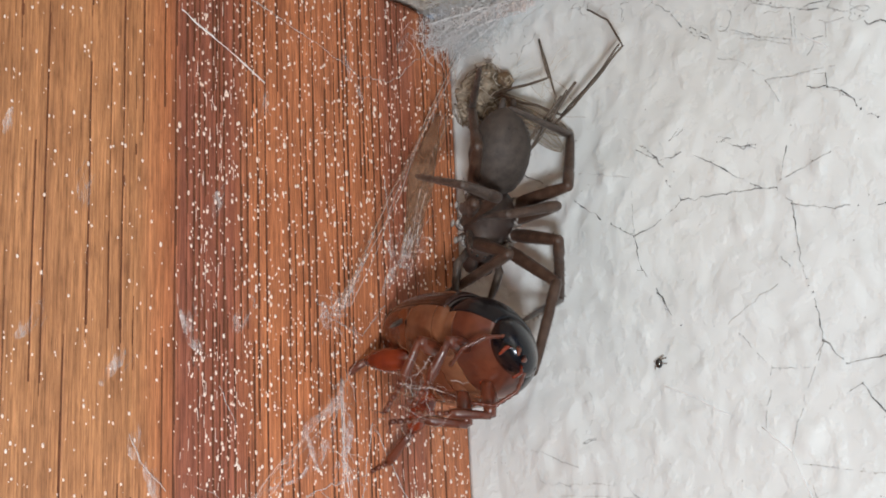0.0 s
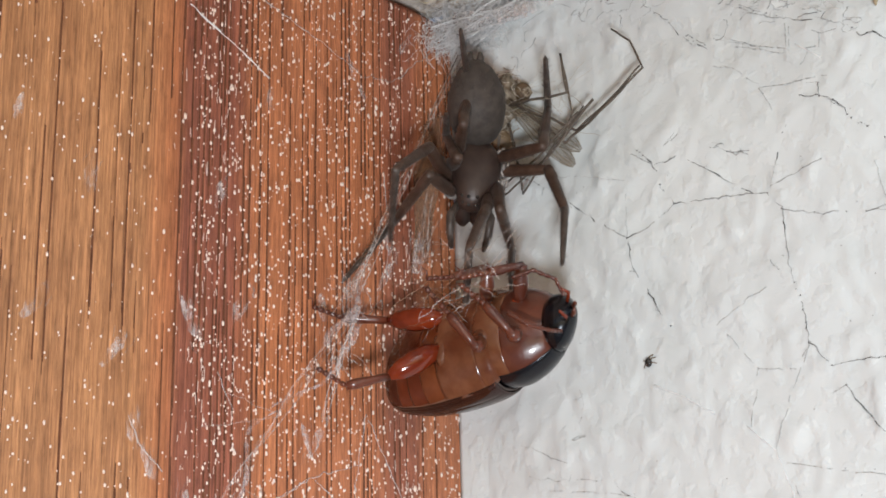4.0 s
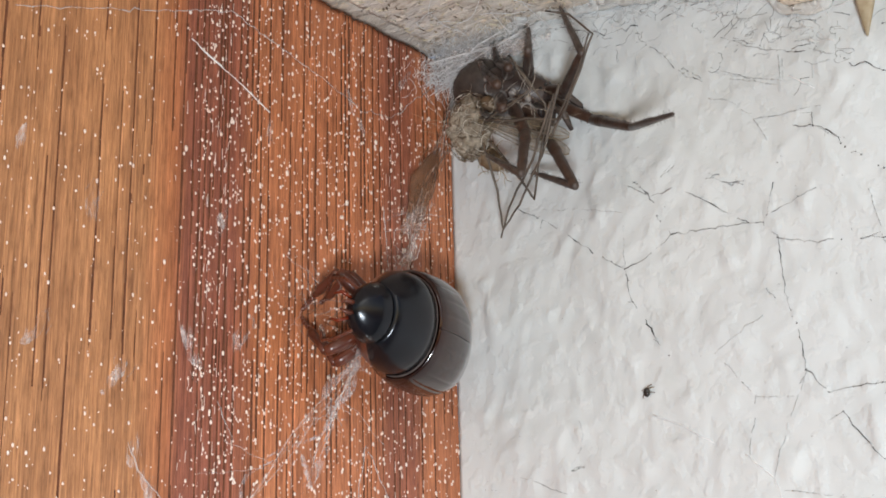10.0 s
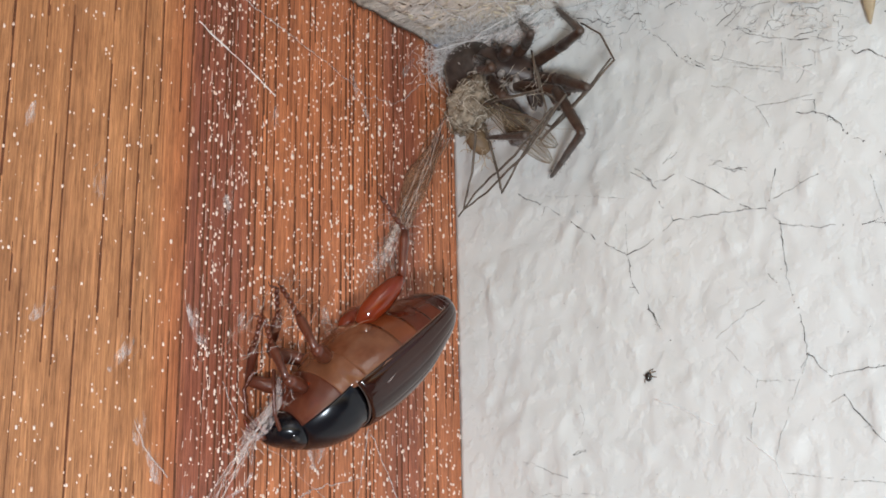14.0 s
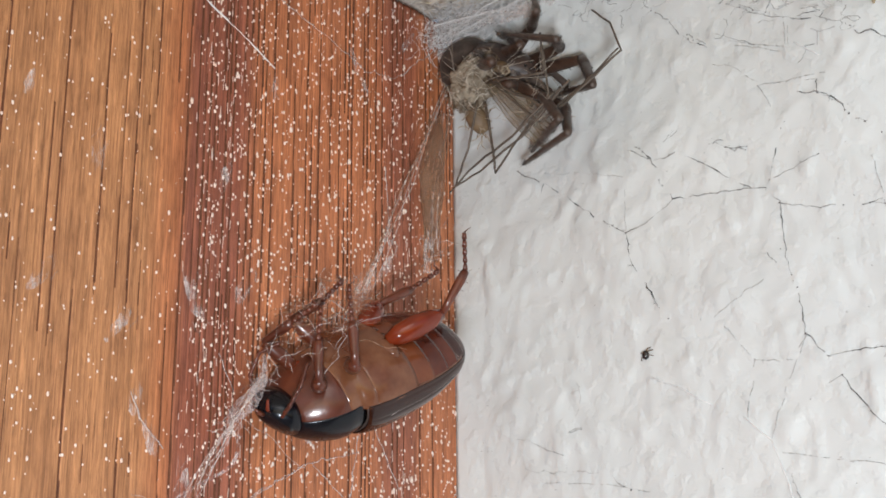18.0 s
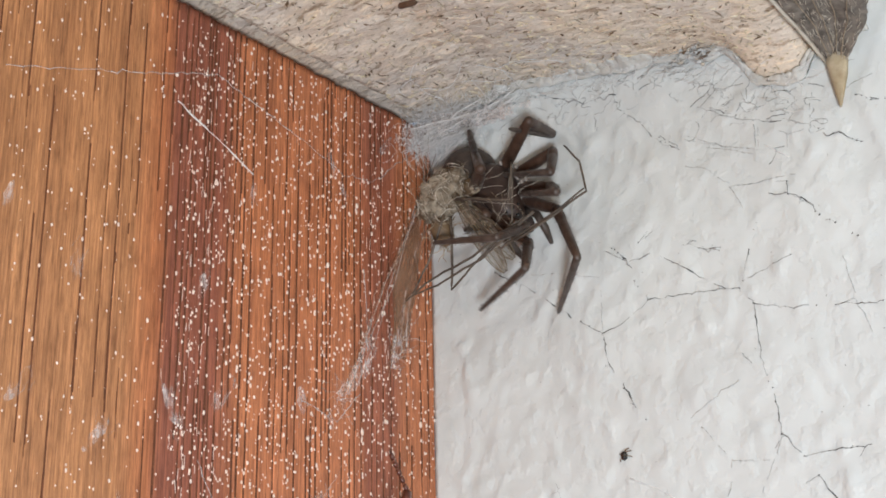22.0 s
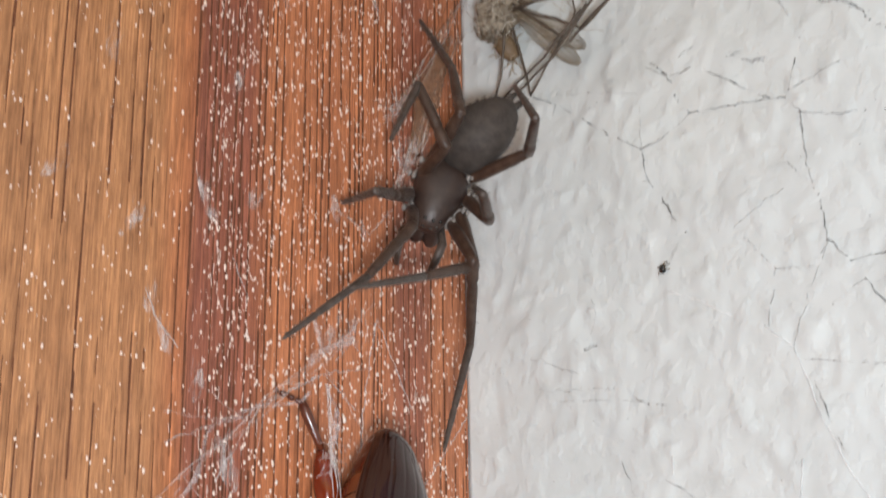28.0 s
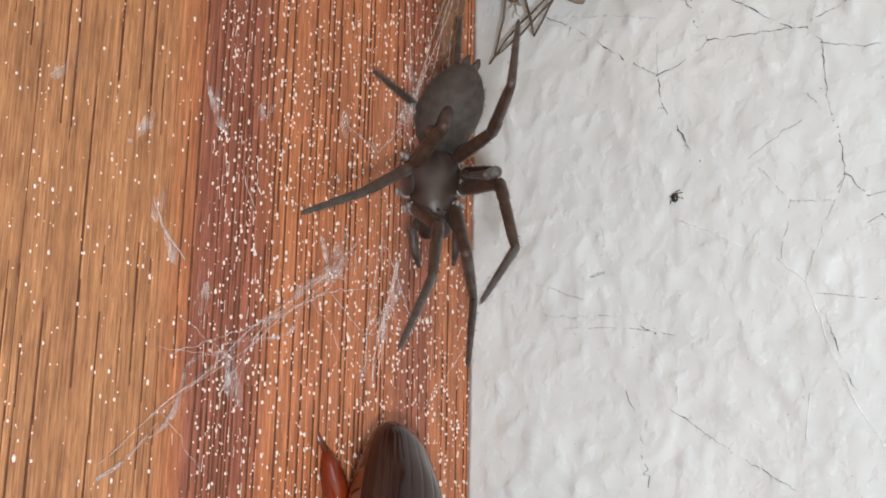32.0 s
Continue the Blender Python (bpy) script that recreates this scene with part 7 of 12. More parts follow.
    glide(LEGS["A20"], steps_t, [
        (.00165,.0004,-.0005,65.9,-0,122.6), (.00165,.0004,-.0005,76.1,-3.5,123.8), (.00165,.0004,-.0005,86.5,-5.7,124.2), (.00165,.0004,-.0005,97.1,-6.4,124.2), (.00165,.0004,-.0005,90.1,-11.3,123.8),
        (.00165,.0004,-.0005,81.8,-14.5,124.1), (.00165,.0004,-.0005,72.5,-15.9,124.4), (.00165,.0004,-.0005,81.7,.5,120.6), (.00165,.0004,-.0005,87.9,18.1,119), (.00165,.0004,-.0005,91.8,36.6,119),
        (.00165,.0004,-.0005,97.7,21.3,117.5), (.00165,.0004,-.0005,101.7,5.6,114.8), (.00165,.0004,-.0005,104.4,-10.4,111.1), (.00165,.0004,-.0005,101.2,-3.8,112.6), (.00165,.0004,-.0005,99.3,3.2,113.8),
        (.00165,.0004,-.0005,99,10.4,115), (.00165,.0004,-.0005,102.5,16.4,116.2), (.00165,.0004,-.0005,105.7,22.6,117.8), (.00165,.0004,-.0005,109,29,120), (.00165,.0004,-.0005,109.6,24.8,118.4),
        (.00165,.0004,-.0005,109.1,20.4,116.7), (.00165,.0004,-.0005,107.4,16.3,115.3), (.00165,.0004,-.0005,106,17.5,115.7), (.00165,.0004,-.0005,104.3,18.2,115.9), (.00165,.0004,-.0005,102.5,18.5,116),
        (.00165,.0004,-.0005,125,21.2,117.2), (.00165,.0004,-.0005,147.4,20.4,116.4), (.00165,.0004,-.0005,168.7,18.8,112.1), (.00165,.0004,-.0005,171.3,19.6,116.9), (.00165,.0004,-.0005,174,20.2,122),
        (.00165,.0004,-.0005,176.8,20.6,127.2), (.00165,.0004,-.0005,177,20.6,127.5), (.00165,.0004,-.0005,177,20.6,127.7), (.00165,.0004,-.0005,177.1,20.7,128), (.00165,.0004,-.0005,-175.9,20.6,131.3),
        (.00165,.0004,-.0005,-174.6,20.5,133.1), (.00165,.0004,-.0005,-168.3,19.9,137.4), (.00165,.0004,-.0005,-162.1,18.9,141.5), (.00165,.0004,-.0005,-155.9,17.4,145.6), (.00165,.0004,-.0005,-154.7,9.5,162.9),
        (.00165,.0004,-.0005,-153,-1.8,-174.2), (.00165,.0004,-.0005,-164.4,-4,-168.7), (.00165,.0004,-.0005,-172.1,-2.2,-177.3), (.00165,.0004,-.0005,176.2,-1.6,167.2), (.00165,.0004,-.0005,165.5,-3.8,153.6),
        (.00165,.0004,-.0005,167.6,-1.3,164.3), (.00165,.0004,-.0005,170,.9,175.2), (.00165,.0004,-.0005,173.2,2.7,-172.5), (.00165,.0004,-.0005,174.9,4,-160.4), (.00165,.0004,-.0005,172.5,4.2,-158),
        (.00165,.0004,-.0005,169.8,4.4,-157), (.00165,.0004,-.0005,-179.8,4,-161.3), (.00165,.0004,-.0005,-169.4,4.5,-165.9), (.00165,.0004,-.0005,-159.2,5.8,-170.6), (.00165,.0004,-.0005,-174.9,7,-176),
        (.00165,.0004,-.0005,161.7,7,-175.7), (.00165,.0004,-.0005,141.4,12.6,-165.5), (.00165,.0004,-.0005,135.6,11.1,-167.1), (.00165,.0004,-.0005,130.1,9.2,-168.9), (.00165,.0004,-.0005,125.1,7,-170.7),
        (.00165,.0004,-.0005,91,-11.4,-176.6), (.00165,.0004,-.0005,96.5,-8.5,-176.5), (.00165,.0004,-.0005,101.5,-5.1,-175.9), (.00165,.0004,-.0005,106.1,-1.4,-175), (.00165,.0004,-.0005,122.9,-.6,-174.6),
        (.00165,.0004,-.0005,139.7,-1.6,-175.5), (.00165,.0004,-.0005,156.8,-3.5,-178.6), (.00165,.0004,-.0005,145.1,-2,-175.8), (.00165,.0004,-.0005,134.5,-1.2,-175), (.00165,.0004,-.0005,124.8,-1.9,-175.5),
        (.00165,.0004,-.0005,118.2,-3.5,-176.5), (.00165,.0004,-.0005,112,-5.9,-177.6), (.00165,.0004,-.0005,106.4,-9.2,-178.8), (.00165,.0004,-.0005,107,-7.9,-178.4), (.00165,.0004,-.0005,107.6,-6.6,-178),
        (.00165,.0004,-.0005,108.1,-5.2,-177.5), (.00165,.0004,-.0005,106.5,-3.7,-177), (.00165,.0004,-.0005,104.8,-2.1,-176.6), (.00165,.0004,-.0005,103.2,-.5,-176.2), (.00165,.0004,-.0005,115.7,2.6,-175.1),
        (.00165,.0004,-.0005,128.7,3.8,-174.4), (.00165,.0004,-.0005,115.4,-0,-176.7), (.00165,.0004,-.0005,101.8,-.8,-177), (.00165,.0004,-.0005,88.6,2.1,-176.8),
    ])
    glide(LEGS["A21"], sorted(steps_t + [21.835]), [
        (-.00021,-.00079,.00443,65.2,-0,-67.5), (.00075,-.00059,.00473,64.6,-3.8,-65.7), (.00168,-.00023,.00486,64,-7.8,-63.7), (.00254,.00028,.00482,63.8,-11.9,-61.7), (.00225,-.00047,.0048,66.5,-8.8,-63.2),
        (.00176,-.00114,.00467,69.4,-6.7,-64), (.00111,-.00168,.00445,72.3,-5.3,-64.5), (.00096,4e-05,.00484,66.8,-9.7,-62.9), (.00066,.00177,.00463,62.2,-15,-60.3), (.00024,.0033,.00383,58.2,-21.3,-56.5),
        (.00139,.00246,.00449,56.8,-21.1,-56.6), (.00243,.00133,.00476,55.8,-21.3,-56.5), (.00324,0,.00465,54.6,-21.7,-56.2), (.00275,.00048,.00479,58.4,-17.5,-59.1), (.00233,.00103,.00482,62.6,-13.4,-61.5),
        (.00201,.00163,.00475,66.7,-9.7,-63.3), (.00204,.00225,.00456,65.8,-10.9,-62.8), (.00201,.00285,.0043,65,-11.9,-62.3), (.00194,.00342,.00397,64.2,-12.9,-61.9), (.00223,.00314,.00412,67.4,-15.4,-60.7),
        (.00243,.00279,.00428,69,-18.8,-59.3), (.00249,.0024,.00445,68.7,-22.7,-57.7), (.00231,.00245,.00445,70.8,-24.6,-56.9), (.00213,.00246,.00447,73.6,-25.7,-56.5), (.00196,.00242,.0045,76.9,-25.8,-56.5),
        (.00368,.00324,.00362,50,-26.7,-55.9), (.00527,.00333,.00223,23.7,-25.1,-58.3), (.00643,.00271,.00051,-.9,-24,-64.4), (.00628,.00306,.00027,-1.4,-24,-64.3), (.0061,.00341,3e-05,-2,-24,-64),
        (.00588,.00374,-.00022,-2.2,-24,-63.6), (.00587,.00376,-.00023,-.9,-24,-64.9), (.00585,.00378,-.00024,.6,-24,-66.2), (.00584,.0038,-.00024,2.2,-24,-67.2), (.00579,.00385,-.00086,4,-23.9,-68.3),
        (.0057,.00394,-.00097,7.6,-23.7,-71.3), (.0055,.00404,-.00153,16.5,-23.3,-73.2), (.00527,.00409,-.00207,24.7,-22.8,-74.6), (.00498,.0041,-.0026,32.2,-22.1,-75.9), (.00345,.00496,-.00278,-19.1,-21.8,-78.8),
        (.00109,.00518,-.00295,-62.5,-20.4,-77), (.00053,.00548,-.00195,.7,-17.8,-72.5), (.00137,.00574,-.00124,-58.9,-17.1,-71.2), (.00286,.00565,-.00014,-32.2,-14.5,-68.5), (.00405,.00504,.00085,11.6,-12.6,-57.6),
        (.0031,.00547,.00066,-35.1,-13.2,-60.6), (.00208,.0057,.00044,-55.6,-10.9,-58.3), (.00092,.00571,.00014,.4,-11.6,-59.8), (-.00019,.00546,-2e-05,6.6,-11.5,-61.3), (-.0004,.00535,.0002,12.9,-11.4,-62.2),
        (-.00049,.00526,.00045,19.2,-11,-63.5), (-8e-05,.00552,-.00052,8.4,-10.5,-65.8), (.00043,.00557,-.00149,-2.4,-10.3,-68.3), (.00101,.00541,-.00241,-13.2,-10.7,-70.8), (.00133,.00577,-.00098,-41.2,-12.5,-74.5),
        (.00106,.0055,.00118,-53,-17.9,-79.6), (.00047,.0049,.00199,7.8,-20.2,-85.6), (-.00012,.0043,.00279,68.2,-16.4,-90.8), (8e-05,.004,.00321,71.3,-16,-91), (.00033,.00369,.00358,74.7,-15.2,-91.2),
        (.00062,.00338,.00388,78.4,-13.6,-91.6), (.00271,.00056,.00479,89.2,-30.2,-89.7), (.0024,.00106,.00481,84.7,-26.8,-89.9), (.00204,.00151,.00477,80.3,-23.8,-90.3), (.00165,.0019,.00469,75.9,-20.9,-91),
        (.00142,.00332,.00404,70.1,-19.3,-91.5), (.00143,.00451,.00299,64.5,-17.7,-92.2), (.00166,.00537,.00162,59.4,-16.2,-93.1), (.00143,.00482,.00259,66.7,-15.9,-93.2), (.0014,.00418,.00335,73.3,-14.5,-93.7),
        (.00156,.00348,.00393,79.1,-11.9,-94.4), (.00178,.00296,.00425,80,-12.9,-94.2), (.00208,.00244,.00448,81,-13.6,-94.1), (.00245,.00194,.00461,82.1,-14.4,-93.9), (.00231,.002,.00462,59.2,-53.3,-77.9),
        (.00218,.00205,.00461,-3.1,-69.7,-19.1), (.00204,.0021,.00461,74.2,-44.6,-77.8), (.0019,.00195,.00467,17.5,-69.8,-35), (.00176,.00179,.00472,39.5,-65.8,-54.5), (.00161,.00163,.00476,77.7,-38.6,-80.9),
        (.00123,.00271,.00436,81.4,-26.8,-83.5), (.00104,.00373,.00371,83.9,-17.3,-84.8), (.00152,.00271,.00438,78,-20.7,-84.2), (.00167,.00151,.00478,71.1,-22.9,-83.5), (.00146,.00026,.00489,63.3,-23.9,-83.1),
    ])
    glide(LEGS["A22"], sorted(steps_t + [21.835, 28.165]), [
        (.00211,.00017,.00988,-61.8,-0,-116.3), (.00295,.0008,.01014,-21.2,-5.8,-122.8), (.00371,.00159,.01021,-30.6,-3.7,-118.5), (.00435,.00252,.01009,-71.4,6,-110.7), (.00401,.00136,.01023,-28.9,-1.9,-117.3),
        (.00337,.00037,.01025,-21.7,-5.4,-124.7), (.00253,-.00042,.01015,-63,-3,-122), (.00264,.00194,.01028,-63.8,4.6,-118.2), (.00241,.00435,.00976,-65.1,12.2,-114.5), (.00186,.00659,.00858,-66.4,19.5,-111.2),
        (.00314,.00577,.00917,-77.2,19.1,-111.3), (.00425,.00469,.00939,-87.4,19.5,-111.2), (.00512,.00344,.00919,-97,20.8,-111.3), (.00466,.00341,.00966,-126.6,34.7,-117.5), (.00417,.00343,.01,-98.6,15.1,-108.6),
        (.00371,.00352,.01018,-58.5,-8.1,-113.3), (.00375,.00429,.00993,-62.5,-11.2,-115.1), (.00373,.00502,.00962,-66.2,-14.9,-117), (.00367,.00571,.00923,-69.3,-19.1,-118.7), (.00352,.00556,.00945,-18.3,-33.3,-135.1),
        (.00335,.00544,.00958,-27,-35.9,-142.7), (.00318,.00538,.0096,-87.9,-14.9,-128), (.00268,.0055,.00961,-89.4,-18.6,-128.1), (.00217,.00547,.00966,-90.1,-22.4,-128.1), (.00169,.00529,.00976,-90.1,-26.1,-128.1),
        (.00572,.00711,.00773,-96.3,-35.5,-127.5), (.00941,.00709,.00442,-105.1,-44.4,-125.3), (.01186,.00526,.00042,-117.3,-52.5,-120.6), (.01171,.00561,.00014,-103.5,-82.6,-92.2), (.01153,.00597,-.00016,-178.4,-88.7,-10.8),
        (.01129,.00633,-.00042,-111.8,-68.7,-114.4), (.01132,.00627,-.00032,-135,-88.3,-55.7), (.01134,.00622,-.00018,-115.5,-87,-77.2), (.01133,.00621,-3e-05,-114.6,-63.9,-118.1), (.01129,.00622,-.00049,-113.1,-64.1,-117.8),
        (.01123,.00615,-.00025,-114.7,-64.4,-117.6), (.01081,.00636,4e-05,-109.5,-62.1,-119.7), (.01026,.00647,.00024,-105.5,-60.4,-120.7), (.00961,.0065,.00036,-102.3,-59.2,-121.3), (.00915,.00534,-.00459,-43.8,-74.5,-133.1),
        (.0042,.004,-.00794,40.1,-74.8,-164.5), (.00625,.0073,-.00188,68,-80.6,-145), (.00478,.00531,-.00615,23,-80,-148.5), (.00788,.00677,-.00323,-89.4,-66.6,-84.9), (.00887,.00842,.00203,-122.3,-33.2,-99.3),
        (.00777,.00719,-.0027,-82.9,-57.6,-91.6), (.00545,.00669,-.00443,-24.9,-66.4,-105.1), (.0061,.00874,.00018,.9,-64.8,-86.8), (.00497,.00844,.00066,8.9,-64.5,-95.6), (.00465,.00831,.00151,16.4,-63.6,-104),
        (.00441,.00813,.00239,22.7,-62.5,-111.2), (.00527,.0081,.00034,21.7,-61.6,-115.8), (.00602,.00774,-.00174,20.8,-60.7,-120.4), (.00661,.00709,-.00376,19.7,-60,-124.7), (.00591,.00615,-.00484,47.2,-53.5,-142.4),
        (.00488,.0047,-.00338,66.7,-42.3,-153.2), (.0035,.00528,.00238,3.1,-57.3,-120.7), (.00213,.00585,.00813,-62.9,-44.1,-85.7), (.00203,.00553,.00867,-23.6,-58.6,-109.9), (.00195,.00516,.00916,-55.1,-46.7,-86.4),
        (.00186,.00473,.0096,-89.5,-9.1,-73.1), (.00278,.00358,.00998,-106.1,.1,-74.4), (.00296,.00375,.01014,-151.4,23.1,-92.9), (.00306,.00389,.01018,-133.6,11.9,-77.7), (.00315,.00396,.01012,-96.3,-21.5,-62.4),
        (.00351,.00513,.00936,-70.9,-32.9,-63.8), (.00407,.00606,.00815,-43.9,-40.3,-69.7), (.00479,.00664,.00658,-30,-40,-69.1), (.00389,.00621,.00789,-43.7,-32.9,-57.4), (.00321,.00551,.00891,-63.4,-23.1,-49.3),
        (.00279,.00461,.0097,-84.8,-16.5,-47.2), (.00291,.0042,.01001,-82.4,-15.3,-47.1), (.00311,.00376,.01024,-79.9,-13.7,-46.9), (.00337,.00336,.01037,-77.8,-12.1,-46.5), (.00391,.00502,.00903,-9.1,-7.4,-41.6),
        (.00445,.00668,.0077,59.4,-10.3,-35.4), (.00443,.00761,.0045,48,-14.8,-32), (.00278,.00641,.00872,38.8,-18.8,-27.6), (.00379,.00761,.00529,39.1,-19,-27.4), (.00351,.00731,.00628,42.7,-18.6,-27.8),
        (.00229,.00544,.00934,46,-18.3,-28.2), (.00182,.00547,.00966,57.7,-11.5,-33.7), (.00151,.00556,.0094,69.1,-4.9,-37), (.00255,.0049,.00987,65.3,-2.4,-38.1), (.00335,.00393,.01001,61.8,.8,-39.7),
        (.00388,.00274,.0098,58.8,4.6,-41.9),
    ])
    glide(LEGS["A30"], steps_t, [
        (.00165,-.0006,-.0005,82.9,4,90), (.00165,-.0006,-.0005,87.8,16.4,89), (.00165,-.0006,-.0005,90.6,29.6,88.8), (.00165,-.0006,-.0005,91.7,43.1,89.1), (.00165,-.0006,-.0005,89,23.6,89),
        (.00165,-.0006,-.0005,82.4,5.3,90.4), (.00165,-.0006,-.0005,71,-10.6,94.1), (.00165,-.0006,-.0005,84.9,-11.6,94.4), (.00165,-.0006,-.0005,98.7,-10.8,94.4), (.00165,-.0006,-.0005,112.1,-8.2,95.1),
        (.00165,-.0006,-.0005,102.5,-3,96.7), (.00165,-.0006,-.0005,94.1,3.6,97.7), (.00165,-.0006,-.0005,86.8,11.7,97.8), (.00165,-.0006,-.0005,89.6,6,97.9), (.00165,-.0006,-.0005,91.2,-.2,97.9),
        (.00165,-.0006,-.0005,91.7,-6.7,97.7), (.00165,-.0006,-.0005,97,-3.6,98), (.00165,-.0006,-.0005,101.9,-.1,98.5), (.00165,-.0006,-.0005,107,3.1,99.4), (.00165,-.0006,-.0005,104.6,6.6,100.4),
        (.00165,-.0006,-.0005,103.5,10.4,101.3), (.00165,-.0006,-.0005,103.8,14,102.2), (.00165,-.0006,-.0005,103.3,13,102), (.00165,-.0006,-.0005,103.3,11.7,101.7), (.00165,-.0006,-.0005,103.8,10.5,101.4),
        (.00165,-.0006,-.0005,124.9,16.3,104), (.00165,-.0006,-.0005,147.6,16.8,104.6), (.00165,-.0006,-.0005,169,15.2,100.5), (.00165,-.0006,-.0005,168,16.1,105), (.00165,-.0006,-.0005,167,17.1,109.7),
        (.00165,-.0006,-.0005,166.2,18.1,114.3), (.00165,-.0006,-.0005,168.8,18.7,116.9), (.00165,-.0006,-.0005,171.4,19.1,119.5), (.00165,-.0006,-.0005,174,19.4,122.1), (.00165,-.0006,-.0005,172.7,19.8,125.4),
        (.00165,-.0006,-.0005,170.6,20,127.1), (.00165,-.0006,-.0005,171.2,20.1,127.9), (.00165,-.0006,-.0005,171.9,20.2,128.6), (.00165,-.0006,-.0005,172.2,20.3,129.2), (.00165,-.0006,-.0005,170.1,20.7,132.1),
        (.00165,-.0006,-.0005,168.1,21.2,134.8), (.00165,-.0006,-.0005,166.1,21.8,137.7), (.00165,-.0006,-.0005,165.1,21.5,136.3), (.00165,-.0006,-.0005,164.3,21.2,135), (.00165,-.0006,-.0005,163.4,20.8,133.6),
        (.00165,-.0006,-.0005,161.7,22.3,138.8), (.00165,-.0006,-.0005,160.1,23.9,143.7), (.00165,-.0006,-.0005,158.8,25.6,148.6), (.00165,-.0006,-.0005,159.4,27.1,153), (.00165,-.0006,-.0005,159.8,28.4,156.9),
        (.00165,-.0006,-.0005,160.8,29.7,161.3), (.00165,-.0006,-.0005,161.2,29.3,159.7), (.00165,-.0006,-.0005,161.7,28.8,158.2), (.00165,-.0006,-.0005,162.3,28.4,156.8), (.00165,-.0006,-.0005,150,26.2,151.2),
        (.00165,-.0006,-.0005,135.5,24,148.1), (.00165,-.0006,-.0005,119.9,22.6,146.8), (.00165,-.0006,-.0005,108.6,17.6,144.5), (.00165,-.0006,-.0005,98.5,11.1,142.8), (.00165,-.0006,-.0005,89.5,3.4,142.3),
        (.00165,-.0006,-.0005,78.3,-19.6,144.8), (.00165,-.0006,-.0005,105.3,-2.3,145.3), (.00165,-.0006,-.0005,127.5,19.7,156.3), (.00165,-.0006,-.0005,153.3,39.1,-177.5), (.00165,-.0006,-.0005,133.1,29.6,167.3),
        (.00165,-.0006,-.0005,117.1,17.7,158.2), (.00165,-.0006,-.0005,103.2,5,153.5), (.00165,-.0006,-.0005,92.4,6.8,153.7), (.00165,-.0006,-.0005,81.7,6,153.7), (.00165,-.0006,-.0005,71.2,3,154.5),
        (.00165,-.0006,-.0005,66.9,3.8,154.2), (.00165,-.0006,-.0005,62.5,4,154.1), (.00165,-.0006,-.0005,57.9,3.7,154.2), (.00165,-.0006,-.0005,62.8,.9,155.8), (.00165,-.0006,-.0005,67.7,-1.9,157.1),
        (.00165,-.0006,-.0005,72.8,-4.4,158), (.00165,-.0006,-.0005,72.2,-4.5,158.1), (.00165,-.0006,-.0005,71.4,-4.6,158.1), (.00165,-.0006,-.0005,70.9,-4.7,158.1), (.00165,-.0006,-.0005,69,4.5,154.8),
        (.00165,-.0006,-.0005,67.4,13.8,151), (.00165,-.0006,-.0005,64,13.7,151.1), (.00165,-.0006,-.0005,60.2,14.2,150.8), (.00165,-.0006,-.0005,56.1,15.5,150),
    ])
